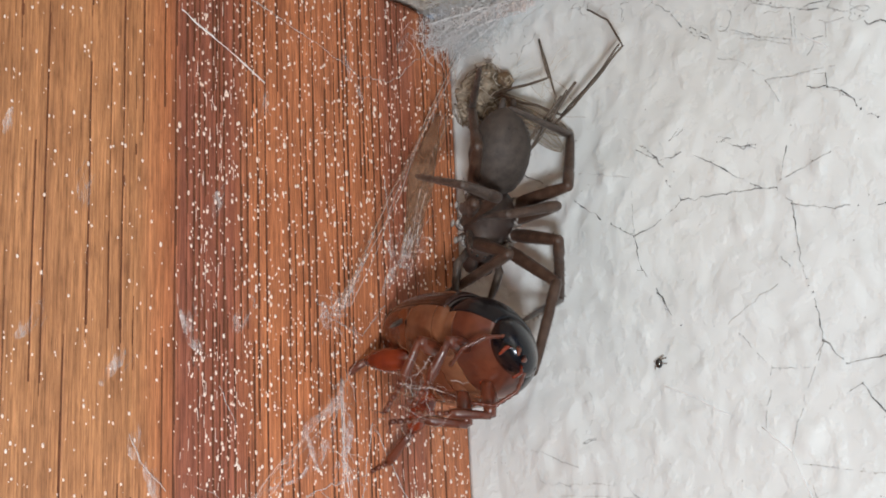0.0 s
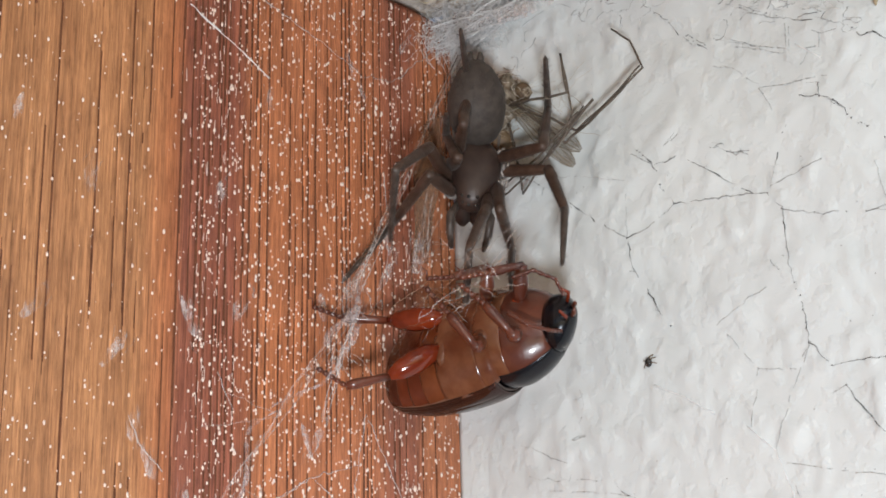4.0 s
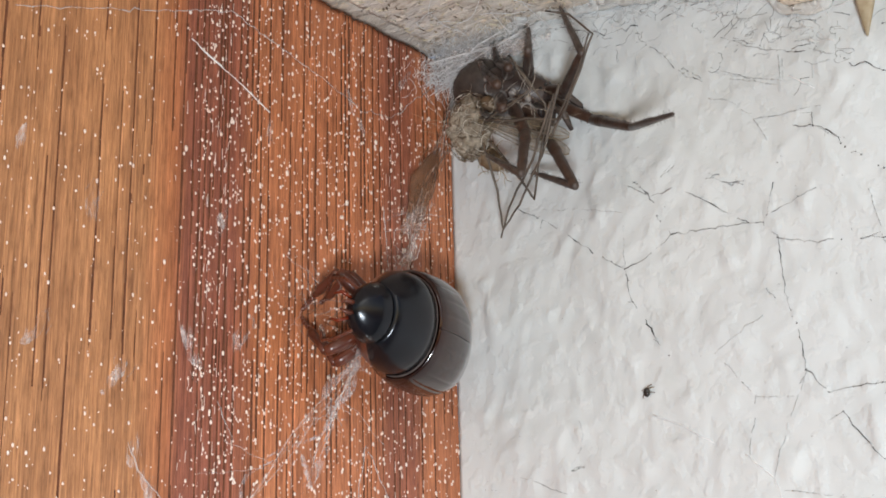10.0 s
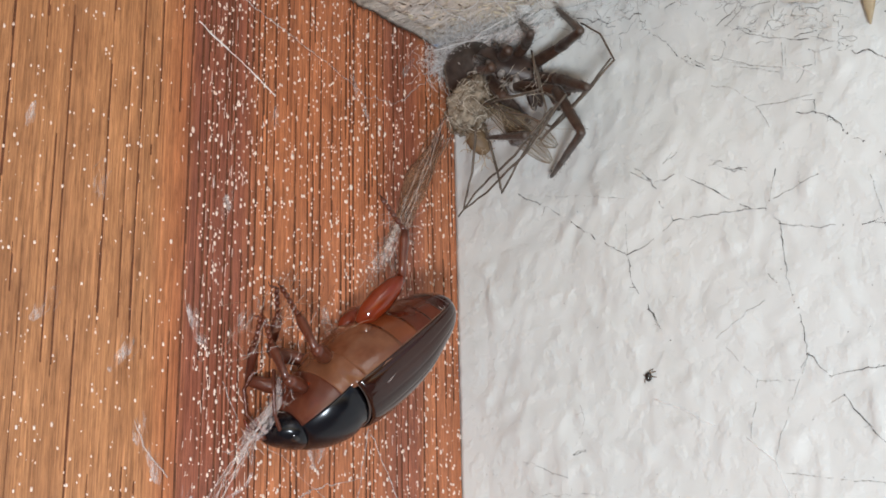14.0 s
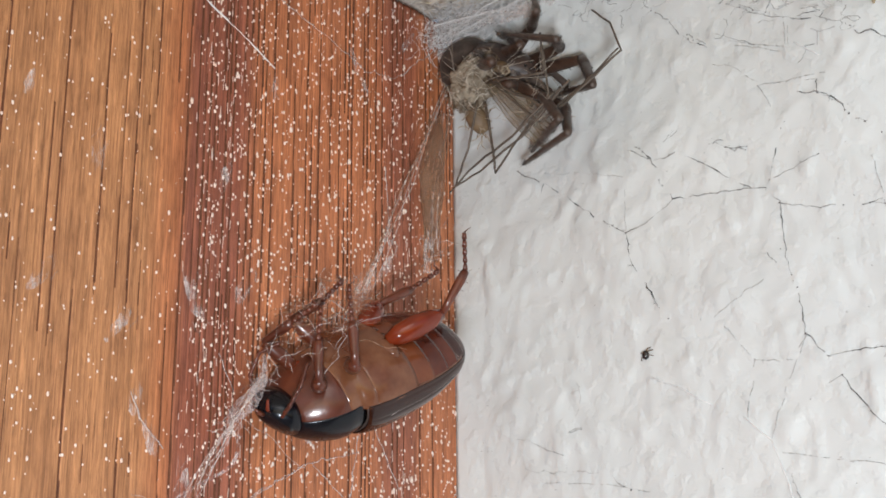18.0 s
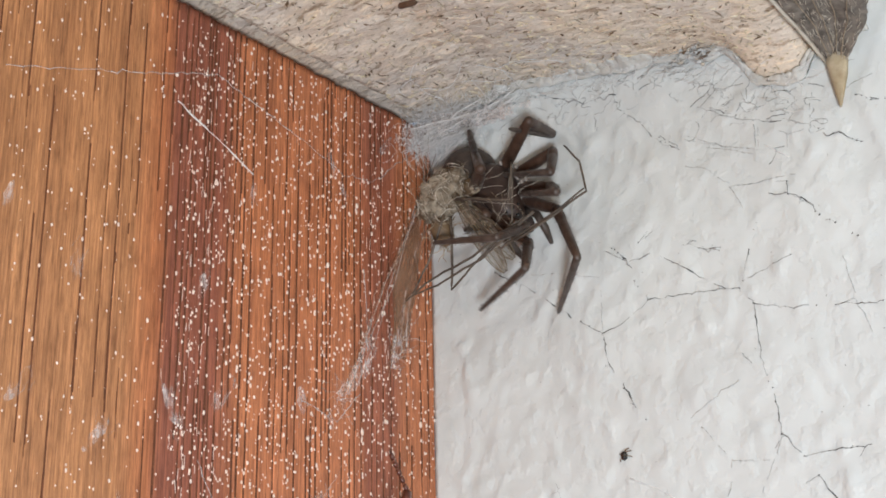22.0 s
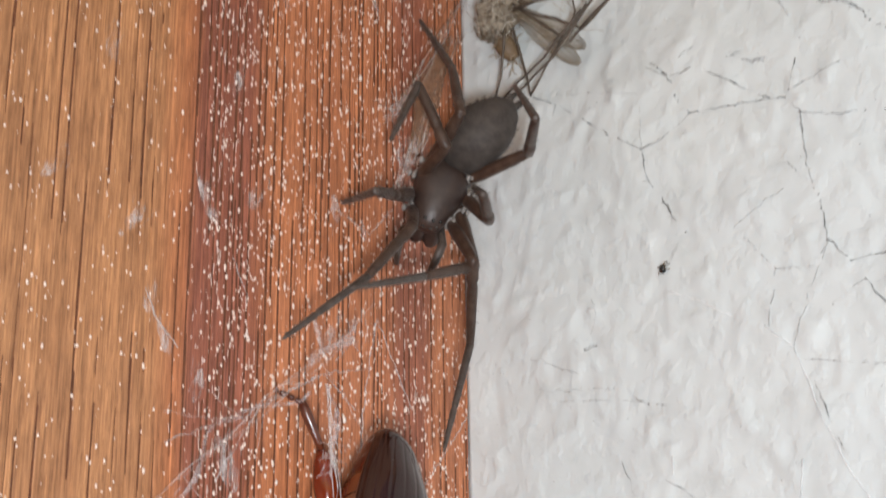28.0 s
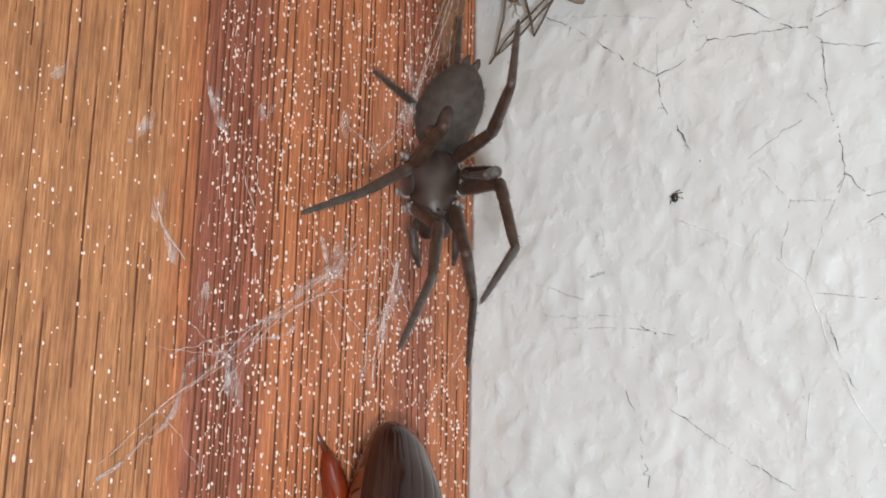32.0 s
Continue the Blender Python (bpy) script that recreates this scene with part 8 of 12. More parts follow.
    glide(LEGS["A31"], steps_t, [
        (.00113,-.00031,.00366,-89.9,6.9,-90), (.00151,.00059,.00353,-91.7,5.5,-90), (.00174,.00147,.00315,-93.2,4,-89.9), (.00182,.00227,.00256,-94.6,2.3,-89.8), (.00161,.00108,.00335,-89.9,.7,-89.7),
        (.00109,-.00022,.00365,-85.5,-1.5,-89.8), (.00034,-.00143,.0034,-81.6,-4.8,-90.2), (.00134,-.00147,.0036,-75.5,-12.1,-91.7), (.00234,-.00133,.00358,-68.1,-18.4,-93.8), (.00327,-.00101,.00335,-59.2,-23.6,-96.6),
        (.00258,-.00071,.00359,-62.3,-28.2,-99.5), (.00191,-.0003,.00368,-65.8,-32.5,-101.8), (.0013,.00021,.00361,-69.8,-36.4,-103.8), (.00156,-.00017,.00368,-71.5,-35.9,-103.6), (.00174,-.0006,.0037,-72.7,-35.4,-103.4),
        (.00184,-.00107,.00367,-73.9,-34.8,-103.2), (.00219,-.00079,.00366,-71.9,-31.5,-101.9), (.00251,-.00048,.00361,-70.1,-28,-100.5), (.00283,-.00019,.00351,-68.6,-24.1,-98.9), (.00261,5e-05,.00354,-74.7,-19.2,-97.2),
        (.00247,.00031,.00352,-78.2,-12.3,-95.4), (.00242,.00058,.00346,-78.7,-4.7,-93.9), (.00241,.0005,.00348,-84.7,-4.1,-93.8), (.00243,.0004,.0035,-90.8,-4.7,-93.8), (.00248,.00033,.00351,-96.1,-6.9,-93.7),
        (.00375,.00092,.00281,-107.3,-18.4,-91.2), (.00492,.00092,.00166,-123.3,-27.1,-86.8), (.00567,.00036,.00027,-143,-32.2,-81.2), (.00555,.0007,.00034,-142.1,-30.9,-83.3), (.00541,.00104,.0004,-141.2,-29.6,-85.3),
        (.00524,.00137,.00045,-140.5,-28.1,-87.3), (.00521,.0015,.00027,-140.3,-28,-87.4), (.00516,.00162,9e-05,-140.2,-28,-87.4), (.00511,.00175,-9e-05,-140.1,-28,-87.5), (.00494,.00196,0,-140.5,-28.2,-87.2),
        (.00482,.00208,.00014,-140.8,-28.3,-87), (.00479,.00212,.0001,-142.5,-24.6,-92.2), (.00477,.00215,6e-05,-144.6,-21.1,-97.3), (.00475,.00218,3e-05,-146.9,-17.8,-102.6), (.00455,.00236,.00018,-148.7,-17.5,-103),
        (.00435,.00252,.00031,-150.5,-17.1,-103.7), (.00412,.00267,.00044,-152.2,-16.9,-104.1), (.00417,.00261,.0005,-154.5,-17.8,-102.3), (.00422,.00255,.00056,-156.9,-18.6,-100.3), (.00427,.00249,.00062,-159.3,-19.4,-98.3),
        (.0039,.00273,.00072,-158.3,-20.5,-95.3), (.00353,.00292,.00081,-157.4,-21.5,-92.6), (.00313,.00308,.00087,-156.3,-22.6,-89.9), (.00283,.00321,.00082,-153,-21.5,-92.3), (.00256,.0033,.00077,-149.6,-20.2,-94.9),
        (.00228,.00338,.0007,-146.4,-18.8,-97.2), (.00241,.00336,.00068,-145.6,-19,-96.9), (.00254,.00334,.00066,-145,-19.3,-96.5), (.00266,.00332,.00062,-144.3,-19.5,-96.2), (.00259,.00303,.00138,-123.2,-19.9,-95.8),
        (.00222,.00258,.00219,-101.6,-18.7,-96.3), (.00163,.00192,.00286,-80.1,-15.8,-96.4), (.00145,.00119,.00329,-79.8,-17.8,-96.7), (.00139,.00038,.00358,-78.9,-19.7,-97.1), (.00143,-.00048,.00369,-77.6,-21.5,-97.5),
        (.00228,-.00209,.00337,-83.1,-14.8,-96.3), (.00241,.00022,.00355,-59.1,-.1,-91.3), (.00165,.00219,.00264,-37.7,17.8,-75.3), (.00029,.00309,.00097,-11.8,30.8,-45.2), (.00081,.00253,.00217,-39.5,22.7,-63.8),
        (.00131,.0016,.00306,-59.3,9.7,-75.3), (.00176,.00042,.00357,-75.5,-5.6,-81.7), (.00128,-.00022,.00367,-77.4,-19.3,-85.1), (.00099,-.00095,.00363,-73.3,-32.9,-89), (.00088,-.00173,.00347,-62.3,-45.3,-95.5),
        (.0007,-.00197,.00335,-48.3,-53.2,-103.9), (.00057,-.00223,.00322,-29.3,-58.8,-116.3), (.00047,-.00251,.00305,-6,-61.4,-132.3), (.00081,-.00233,.00323,-33.2,-56.5,-106.2), (.00115,-.00212,.00338,-52,-47.2,-89.9),
        (.00147,-.00187,.0035,-65.1,-36.1,-80.9), (.00146,-.00191,.00349,-58.5,-44,-86.4), (.00145,-.00196,.00347,-49.9,-51.1,-93.9), (.00144,-.002,.00345,-37.4,-57.3,-105.1), (.00073,-.00183,.00341,-57.1,-58,-106.2),
        (6e-05,-.00156,.00327,-78.2,-57.2,-105.6), (-2e-05,-.00178,.00317,-77.5,-50.5,-103.1), (-.00015,-.00198,.00303,-75.2,-44.9,-101.1), (-.00033,-.00216,.00286,-71.1,-41,-99.5),
    ])
    glide(LEGS["A32"], sorted(steps_t + [8.165]), [
        (.00114,.00024,-.00091,63.8,-0,6), (.00137,.00103,-.00105,63.1,-2.9,7.5), (.00148,.00179,-.00143,62.5,-5.7,8.9), (.00145,.00245,-.00202,61.9,-8.6,10.5), (.00162,.00114,-.00125,58.9,-4.4,8.1),
        (.00145,-.00034,-.00094,55.8,.1,5.2), (.00101,-.00181,-.00113,53.4,4.9,1.7), (.00246,-.00244,-.00076,22.7,25.7,-25.2), (.00396,-.00279,-.00047,12.6,33.1,-51.1), (.00543,-.00285,-.00027,58.1,32.5,-50.3),
        (.00437,-.00296,0,106.8,48.2,-53), (.00329,-.00289,.00014,119.1,34.4,-60.7), (.00223,-.00266,.00013,86.7,-5.6,-70), (.00238,-.003,.00015,87.5,-4.7,-70), (.00248,-.00339,.00012,88.7,-3.9,-70),
        (.00251,-.00382,4e-05,89.9,-3.1,-70.1), (.00312,-.00332,-7e-05,79.6,-7.7,-69.6), (.00368,-.00276,-.00021,69.5,-12.8,-68.2), (.00422,-.00218,-.0004,59.2,-18,-65.6), (.00363,-.00155,-.00065,5.8,-23.7,-56),
        (.00332,-.00073,-.00088,18.7,-24.1,-54.3), (.0033,.00014,-.00104,72.1,-27.2,-50.8), (.00281,.00015,-.00109,73.8,-27.8,-50.6), (.00234,3e-05,-.00108,75.5,-28.1,-50.5), (.00196,-.00019,-.00103,77.3,-28.3,-50.5),
        (.00216,-.00031,-.0012,35.3,-30.9,-48.5), (.00235,-.00044,-.00136,-7.5,-31.7,-45), (.00249,-.00097,-.00177,-20,-35.4,-63), (.00226,-.00166,-.00207,29.7,-33.1,-94.7), (.00212,-.00117,-.00208,29.1,-32.7,-95.6),
        (.00195,-.00067,-.0021,28.3,-32.4,-96.3), (.00175,-.00018,-.00212,27.8,-32,-97), (.00173,-4e-05,-.00232,27.6,-32,-97.1), (.00169,8e-05,-.00251,27.7,-31.9,-97.2), (.00164,.00021,-.00269,27.9,-32,-97.2),
        (.00146,.00041,-.00258,27.5,-32.1,-96.9), (.00133,.00052,-.00242,27.3,-32.2,-96.8), (.0011,.0011,-.00244,-35,-31.2,-79.5), (.00093,.00168,-.00243,-39.4,-25.3,-70.7), (.00082,.00228,-.00235,21.2,-25.3,-70.8),
        (.00056,.00254,-.00211,19.1,-25.7,-69.5), (.0003,.00281,-.00186,16.9,-26.1,-68.2), (2e-05,.00306,-.00161,14.7,-26.5,-66.9), (-1e-05,.0029,-.00139,14.5,-26.5,-66.7), (-5e-05,.00274,-.00115,14.3,-26.5,-66.6),
        (-7e-05,.00257,-.00091,14.1,-26.6,-66.4), (-.00041,.00253,-.00087,12.8,-25.8,-70.1), (-.00075,.00247,-.00084,11.4,-25.1,-73.7), (-.00108,.00236,-.00083,10,-24.5,-77.4), (-.0013,.00261,-.00112,11.9,-24,-80),
        (-.00146,.00283,-.00141,13.7,-23.4,-82.7), (-.00163,.00304,-.00171,15.4,-22.8,-85.3), (-.00146,.00298,-.00177,16.7,-22.8,-85.5), (-.0013,.0029,-.00184,18,-22.7,-85.7), (-.00114,.00283,-.00191,19.2,-22.6,-85.9),
        (-5e-05,.00198,-.00223,-17.6,-22.6,-86), (.00114,.00124,-.00208,7.8,-22.7,-86.3), (.00227,.00061,-.0015,78.2,-18.1,-91.6), (.0021,-.00028,-.00102,80,-14.4,-92.3), (.00208,-.00124,-.00067,81.7,-10.5,-93),
        (.00219,-.00223,-.00049,83.2,-6.3,-93.6), (.00271,-.00332,-.00104,79.7,-22.5,-91.1), (.00477,.00015,-.0004,68,-22.3,-91.1), (.00496,.00395,-4e-05,54.6,-22.7,-90.9), (.00315,.00661,.00016,37.2,-25.1,-88.3),
        (.00349,.00511,-.00053,49.4,-20.2,-93.9), (.00341,.00284,-.00084,59.6,-16.7,-96.6), (.00296,.00015,-.00086,69.3,-14.4,-97.7), (.00241,-.00161,-.00057,73.2,-6.5,-100.5), (.00235,-.00332,-7e-05,73.6,2.1,-103),
        (.00273,-.00482,.00061,70.5,10.9,-105.9), (.00301,-.00538,.0013,68.8,-13.4,-97), (.00331,-.00574,.00205,71.1,-36.5,-87.7), (.00357,-.0059,.00282,77.6,-58.1,-78.9), (.00392,-.00542,.00184,78.6,-35.5,-85.8),
        (.00399,-.00477,.00092,75.6,-13.2,-91.3), (.00377,-.00399,.00013,68.9,9,-98.4), (.00403,-.00448,.00066,78.4,-7.1,-93.7), (.00422,-.00489,.00126,87.9,-22.9,-91.7), (.00436,-.00522,.00195,99.8,-38.1,-92.9),
        (.00222,-.00567,.00136,89.6,-10.2,-90.4), (-5e-05,-.00546,.00083,84.4,17.5,-91.9), (.00016,-.00538,.00031,70,51.7,-101.1), (.0004,-.00529,-.00011,67.6,44.9,-97.2), (.00067,-.00522,-.00043,65.1,14.1,-82),
    ])
    glide(LEGS["A40"], steps_t, [
        (.0013,-.0015,-.0005,63.6,-0,-171.1), (.0013,-.0015,-.0005,74.7,-1.9,-170.4), (.0013,-.0015,-.0005,85.6,-2.4,-170.3), (.0013,-.0015,-.0005,96.5,-1.2,-170.3), (.0013,-.0015,-.0005,84.2,8.8,-170.2),
        (.0013,-.0015,-.0005,72.8,20.6,-172.7), (.0013,-.0015,-.0005,60.9,32.9,-178.6), (.0013,-.0015,-.0005,68.6,22.5,-173), (.0013,-.0015,-.0005,76.1,12.8,-169.8), (.0013,-.0015,-.0005,84.4,4.3,-168.3),
        (.0013,-.0015,-.0005,85.8,3.5,-168.3), (.0013,-.0015,-.0005,86.9,2.8,-168.2), (.0013,-.0015,-.0005,87.8,2.1,-168.2), (.0013,-.0015,-.0005,76.2,4.4,-168.5), (.0013,-.0015,-.0005,64.8,8.4,-169.9),
        (.0013,-.0015,-.0005,53.2,13.4,-173), (.0013,-.0015,-.0005,62.8,9.5,-170.5), (.0013,-.0015,-.0005,72.1,5.9,-169), (.0013,-.0015,-.0005,80.8,2.9,-168.3), (.0013,-.0015,-.0005,85.2,.6,-168),
        (.0013,-.0015,-.0005,88.2,-2.7,-167.8), (.0013,-.0015,-.0005,89.6,-6.6,-167.7), (.0013,-.0015,-.0005,87.9,-8.6,-167.7), (.0013,-.0015,-.0005,86.2,-11,-167.5), (.0013,-.0015,-.0005,85,-14,-167.3),
        (.0013,-.0015,-.0005,89.9,-28.6,-166.6), (.0013,-.0015,-.0005,90,-45.5,-166.6), (.0013,-.0015,-.0005,83.1,-62.6,-164.8), (.0013,-.0015,-.0005,88.7,-62.6,-164.8), (.0013,-.0015,-.0005,94.3,-62.5,-164.8),
        (.0013,-.0015,-.0005,99.9,-62.5,-164.8), (.0013,-.0015,-.0005,101.1,-62.9,-165), (.0013,-.0015,-.0005,102.2,-63.3,-165.2), (.0013,-.0015,-.0005,103.5,-63.7,-165.4), (.0013,-.0015,-.0005,102.2,-63.8,-165.4),
        (.0013,-.0015,-.0005,103.1,-61.9,-164.5), (.0013,-.0015,-.0005,103.7,-62.3,-164.7), (.0013,-.0015,-.0005,104.3,-62.7,-164.9), (.0013,-.0015,-.0005,104.9,-62.9,-165), (.0013,-.0015,-.0005,105.6,-61.9,-164.5),
        (.0013,-.0015,-.0005,106.3,-61.1,-163.9), (.0013,-.0015,-.0005,107.2,-60.3,-163.5), (.0013,-.0015,-.0005,106.7,-60.5,-163.6), (.0013,-.0015,-.0005,106.5,-60.8,-163.7), (.0013,-.0015,-.0005,106,-60.9,-163.8),
        (.0013,-.0015,-.0005,106.1,-58,-162.2), (.0013,-.0015,-.0005,106.5,-55,-160.6), (.0013,-.0015,-.0005,106.8,-52,-159.1), (.0013,-.0015,-.0005,107.2,-51.5,-158.8), (.0013,-.0015,-.0005,107.4,-51,-158.6),
        (.0013,-.0015,-.0005,107.7,-50.5,-158.4), (.0013,-.0015,-.0005,106.3,-50,-158.1), (.0013,-.0015,-.0005,105,-49.4,-157.8), (.0013,-.0015,-.0005,103.7,-48.8,-157.6), (.0013,-.0015,-.0005,103.6,-31.8,-152.2),
        (.0013,-.0015,-.0005,105.1,-14.6,-147.5), (.0013,-.0015,-.0005,107.3,2.4,-142.5), (.0013,-.0015,-.0005,104.5,3.1,-142.3), (.0013,-.0015,-.0005,101.7,3.6,-142.2), (.0013,-.0015,-.0005,99,4.1,-142.1),
        (.0013,-.0015,-.0005,89,2.8,-142.2), (.0013,-.0015,-.0005,93.5,1.9,-142.2), (.0013,-.0015,-.0005,98,1.5,-142.3), (.0013,-.0015,-.0005,102.4,1.4,-142.3), (.0013,-.0015,-.0005,99.5,1.8,-142.2),
        (.0013,-.0015,-.0005,96.8,2.6,-142.1), (.0013,-.0015,-.0005,94.1,3.5,-142), (.0013,-.0015,-.0005,96.1,14.6,-141), (.0013,-.0015,-.0005,95.5,26,-139.8), (.0013,-.0015,-.0005,92.2,37.5,-138.9),
        (.0013,-.0015,-.0005,84.7,37.3,-138.9), (.0013,-.0015,-.0005,77.4,36.5,-138.7), (.0013,-.0015,-.0005,70.4,35.1,-138.2), (.0013,-.0015,-.0005,76.8,25.6,-135), (.0013,-.0015,-.0005,82.8,16.3,-133.2),
        (.0013,-.0015,-.0005,88.9,7.3,-132.5), (.0013,-.0015,-.0005,92.8,8.2,-132.5), (.0013,-.0015,-.0005,96.6,8.9,-132.4), (.0013,-.0015,-.0005,100.5,9.7,-132.3), (.0013,-.0015,-.0005,99.2,11.6,-132),
        (.0013,-.0015,-.0005,98.1,13.7,-131.7), (.0013,-.0015,-.0005,98.5,16.8,-131.2), (.0013,-.0015,-.0005,99.6,20.2,-130.6), (.0013,-.0015,-.0005,101.5,23.5,-129.9),
    ])
    glide(LEGS["A41"], steps_t, [
        (.00167,-.00387,.00434,-48.5,-0,-167.5), (.00171,-.00288,.0047,-48.3,2.7,-165.1), (.00159,-.00187,.00488,-48.6,5.5,-162.7), (.00131,-.00088,.00486,-48.9,8.3,-160.2), (.00058,-.00218,.00481,-48.8,2.2,-165.5),
        (-.0003,-.00331,.00433,-49.4,-3.6,-170.5), (-.0012,-.00419,.00346,-50.9,-9.2,-175.2), (-.00037,-.00369,.00415,-47.1,-8.8,-174.9), (.00039,-.00298,.00461,-43.2,-7.9,-173.9), (.00101,-.0021,.00486,-39.4,-6.6,-172.5),
        (.00106,-.00196,.00488,-40,-7.3,-173.4), (.0011,-.00184,.00489,-40.7,-7.9,-174), (.00115,-.00174,.00489,-41.3,-8.3,-174.5), (.00116,-.00284,.00473,-51,-5,-171.3), (.001,-.00389,.00433,-59.5,-0,-167.8),
        (.0007,-.00483,.00371,-66.6,6.4,-164.5), (.00093,-.00407,.00424,-63.7,4.3,-165.6), (.0011,-.00323,.00461,-60.7,2.5,-166.5), (.00121,-.0024,.00482,-57.3,1.2,-167.3), (.00134,-.00196,.00488,-60.5,-.3,-168.2),
        (.00158,-.00161,.00489,-64,-.9,-168.5), (.00191,-.0014,.00486,-67.1,-.4,-168.3), (.00213,-.00153,.00484,-64.2,-3.7,-169.7), (.00238,-.00162,.00479,-60,-5.6,-170.8), (.00267,-.00167,.00472,-55.1,-6.4,-171.3),
        (.00382,-.00091,.00424,-48.1,-21.2,176.7), (.00505,-.00061,.00328,-38.2,-34.4,160.9), (.00606,-.00088,.00197,-23.9,-44.5,139.5), (.00596,-.00036,.00198,-23.8,-44.5,139.5), (.0058,.00014,.00199,-23.9,-44.5,139.6),
        (.00561,.00063,.00195,-23.9,-44.5,139.6), (.00559,.00072,.00191,-23.8,-44.5,139.5), (.00557,.00081,.00187,-23.8,-44.5,139.6), (.00554,.0009,.00183,-23.6,-44.5,139.6), (.00559,.0008,.00183,-27.6,-45,138),
        (.00545,.00092,.00197,-27.3,-45.1,137.9), (.00545,.00096,.00194,-27.3,-45.1,137.8), (.00544,.001,.0019,-27.3,-45.1,137.9), (.00543,.00104,.00188,-27.3,-45.1,137.9), (.00533,.00113,.00195,-27.4,-45,138),
        (.00524,.00121,.00201,-27.5,-45,138), (.00514,.00131,.00206,-27.3,-45.1,137.9), (.00518,.00126,.00205,-27.3,-45.1,137.9), (.00521,.00123,.00203,-27.2,-45.1,137.8), (.00524,.00119,.00202,-27.2,-45.1,137.8),
        (.00503,.00127,.00225,-27.2,-45.1,137.8), (.00479,.00135,.00247,-27.4,-45,138), (.00455,.00141,.00268,-27.6,-45,138), (.00449,.00144,.00271,-29,-44.7,138.9), (.00444,.00147,.00274,-30.1,-44.3,139.8),
        (.00439,.00149,.00277,-31.5,-44,140.5), (.00441,.00139,.00283,-31.6,-44,140.6), (.00444,.00129,.0029,-31.9,-43.9,140.8), (.00446,.00118,.00296,-32.2,-43.9,140.9), (.00315,.00091,.00396,-44.2,-33.6,157.5),
        (.00165,.00039,.00455,-51.1,-21.4,169.9), (.00015,-.00036,.00465,-54.3,-8.3,-179.8), (.00025,-.0006,.00472,-53.8,-8.1,-179.6), (.00036,-.00084,.00478,-53.3,-7.7,-179.4), (.00048,-.00107,.00482,-52.8,-7.1,-178.9),
        (.00114,-.00173,.00489,-43.4,-6.1,-178), (.00096,-.00135,.00489,-37.4,-6,-177.8), (.00073,-.00099,.00485,-31.4,-5.4,-177), (.00049,-.00067,.00477,-25.5,-4.9,-176.1), (.00062,-.0009,.00482,-32,-5,-176.3),
        (.00072,-.00115,.00486,-38.5,-4.9,-176.1), (.0008,-.0014,.00488,-44.9,-4.6,-175.8), (-.00011,-.00191,.0047,-48.3,-.8,-172.2), (-.00083,-.00263,.00433,-51.8,2.9,-169.1), (-.00131,-.00351,.00378,-55.6,6,-166.8),
        (-.00083,-.00402,.00378,-52,6.3,-166.6), (-.00028,-.00445,.00374,-48.3,6.9,-166.1), (.00033,-.0048,.00366,-44.5,7.8,-165.2), (.00057,-.00398,.00424,-45.8,3.8,-169.2), (.00076,-.00306,.00464,-46.8,-.4,-173.2),
        (.00091,-.00208,.00485,-47.6,-4.6,-177.1), (.00059,-.00189,.00484,-41.4,-4.9,-177.4), (.00028,-.00169,.0048,-35.2,-5.2,-177.8), (-3e-05,-.0015,.00473,-29.1,-5.4,-178.1), (-6e-05,-.00172,.00472,-35.3,-6,-179.1),
        (-.00011,-.00194,.00469,-41.6,-6.4,-179.6), (-.00032,-.00214,.00461,-43.6,-7.5,179.2), (-.00058,-.00231,.0045,-45.4,-8.5,178.2), (-.00088,-.00243,.00435,-47.2,-9.3,177.4),
    ])
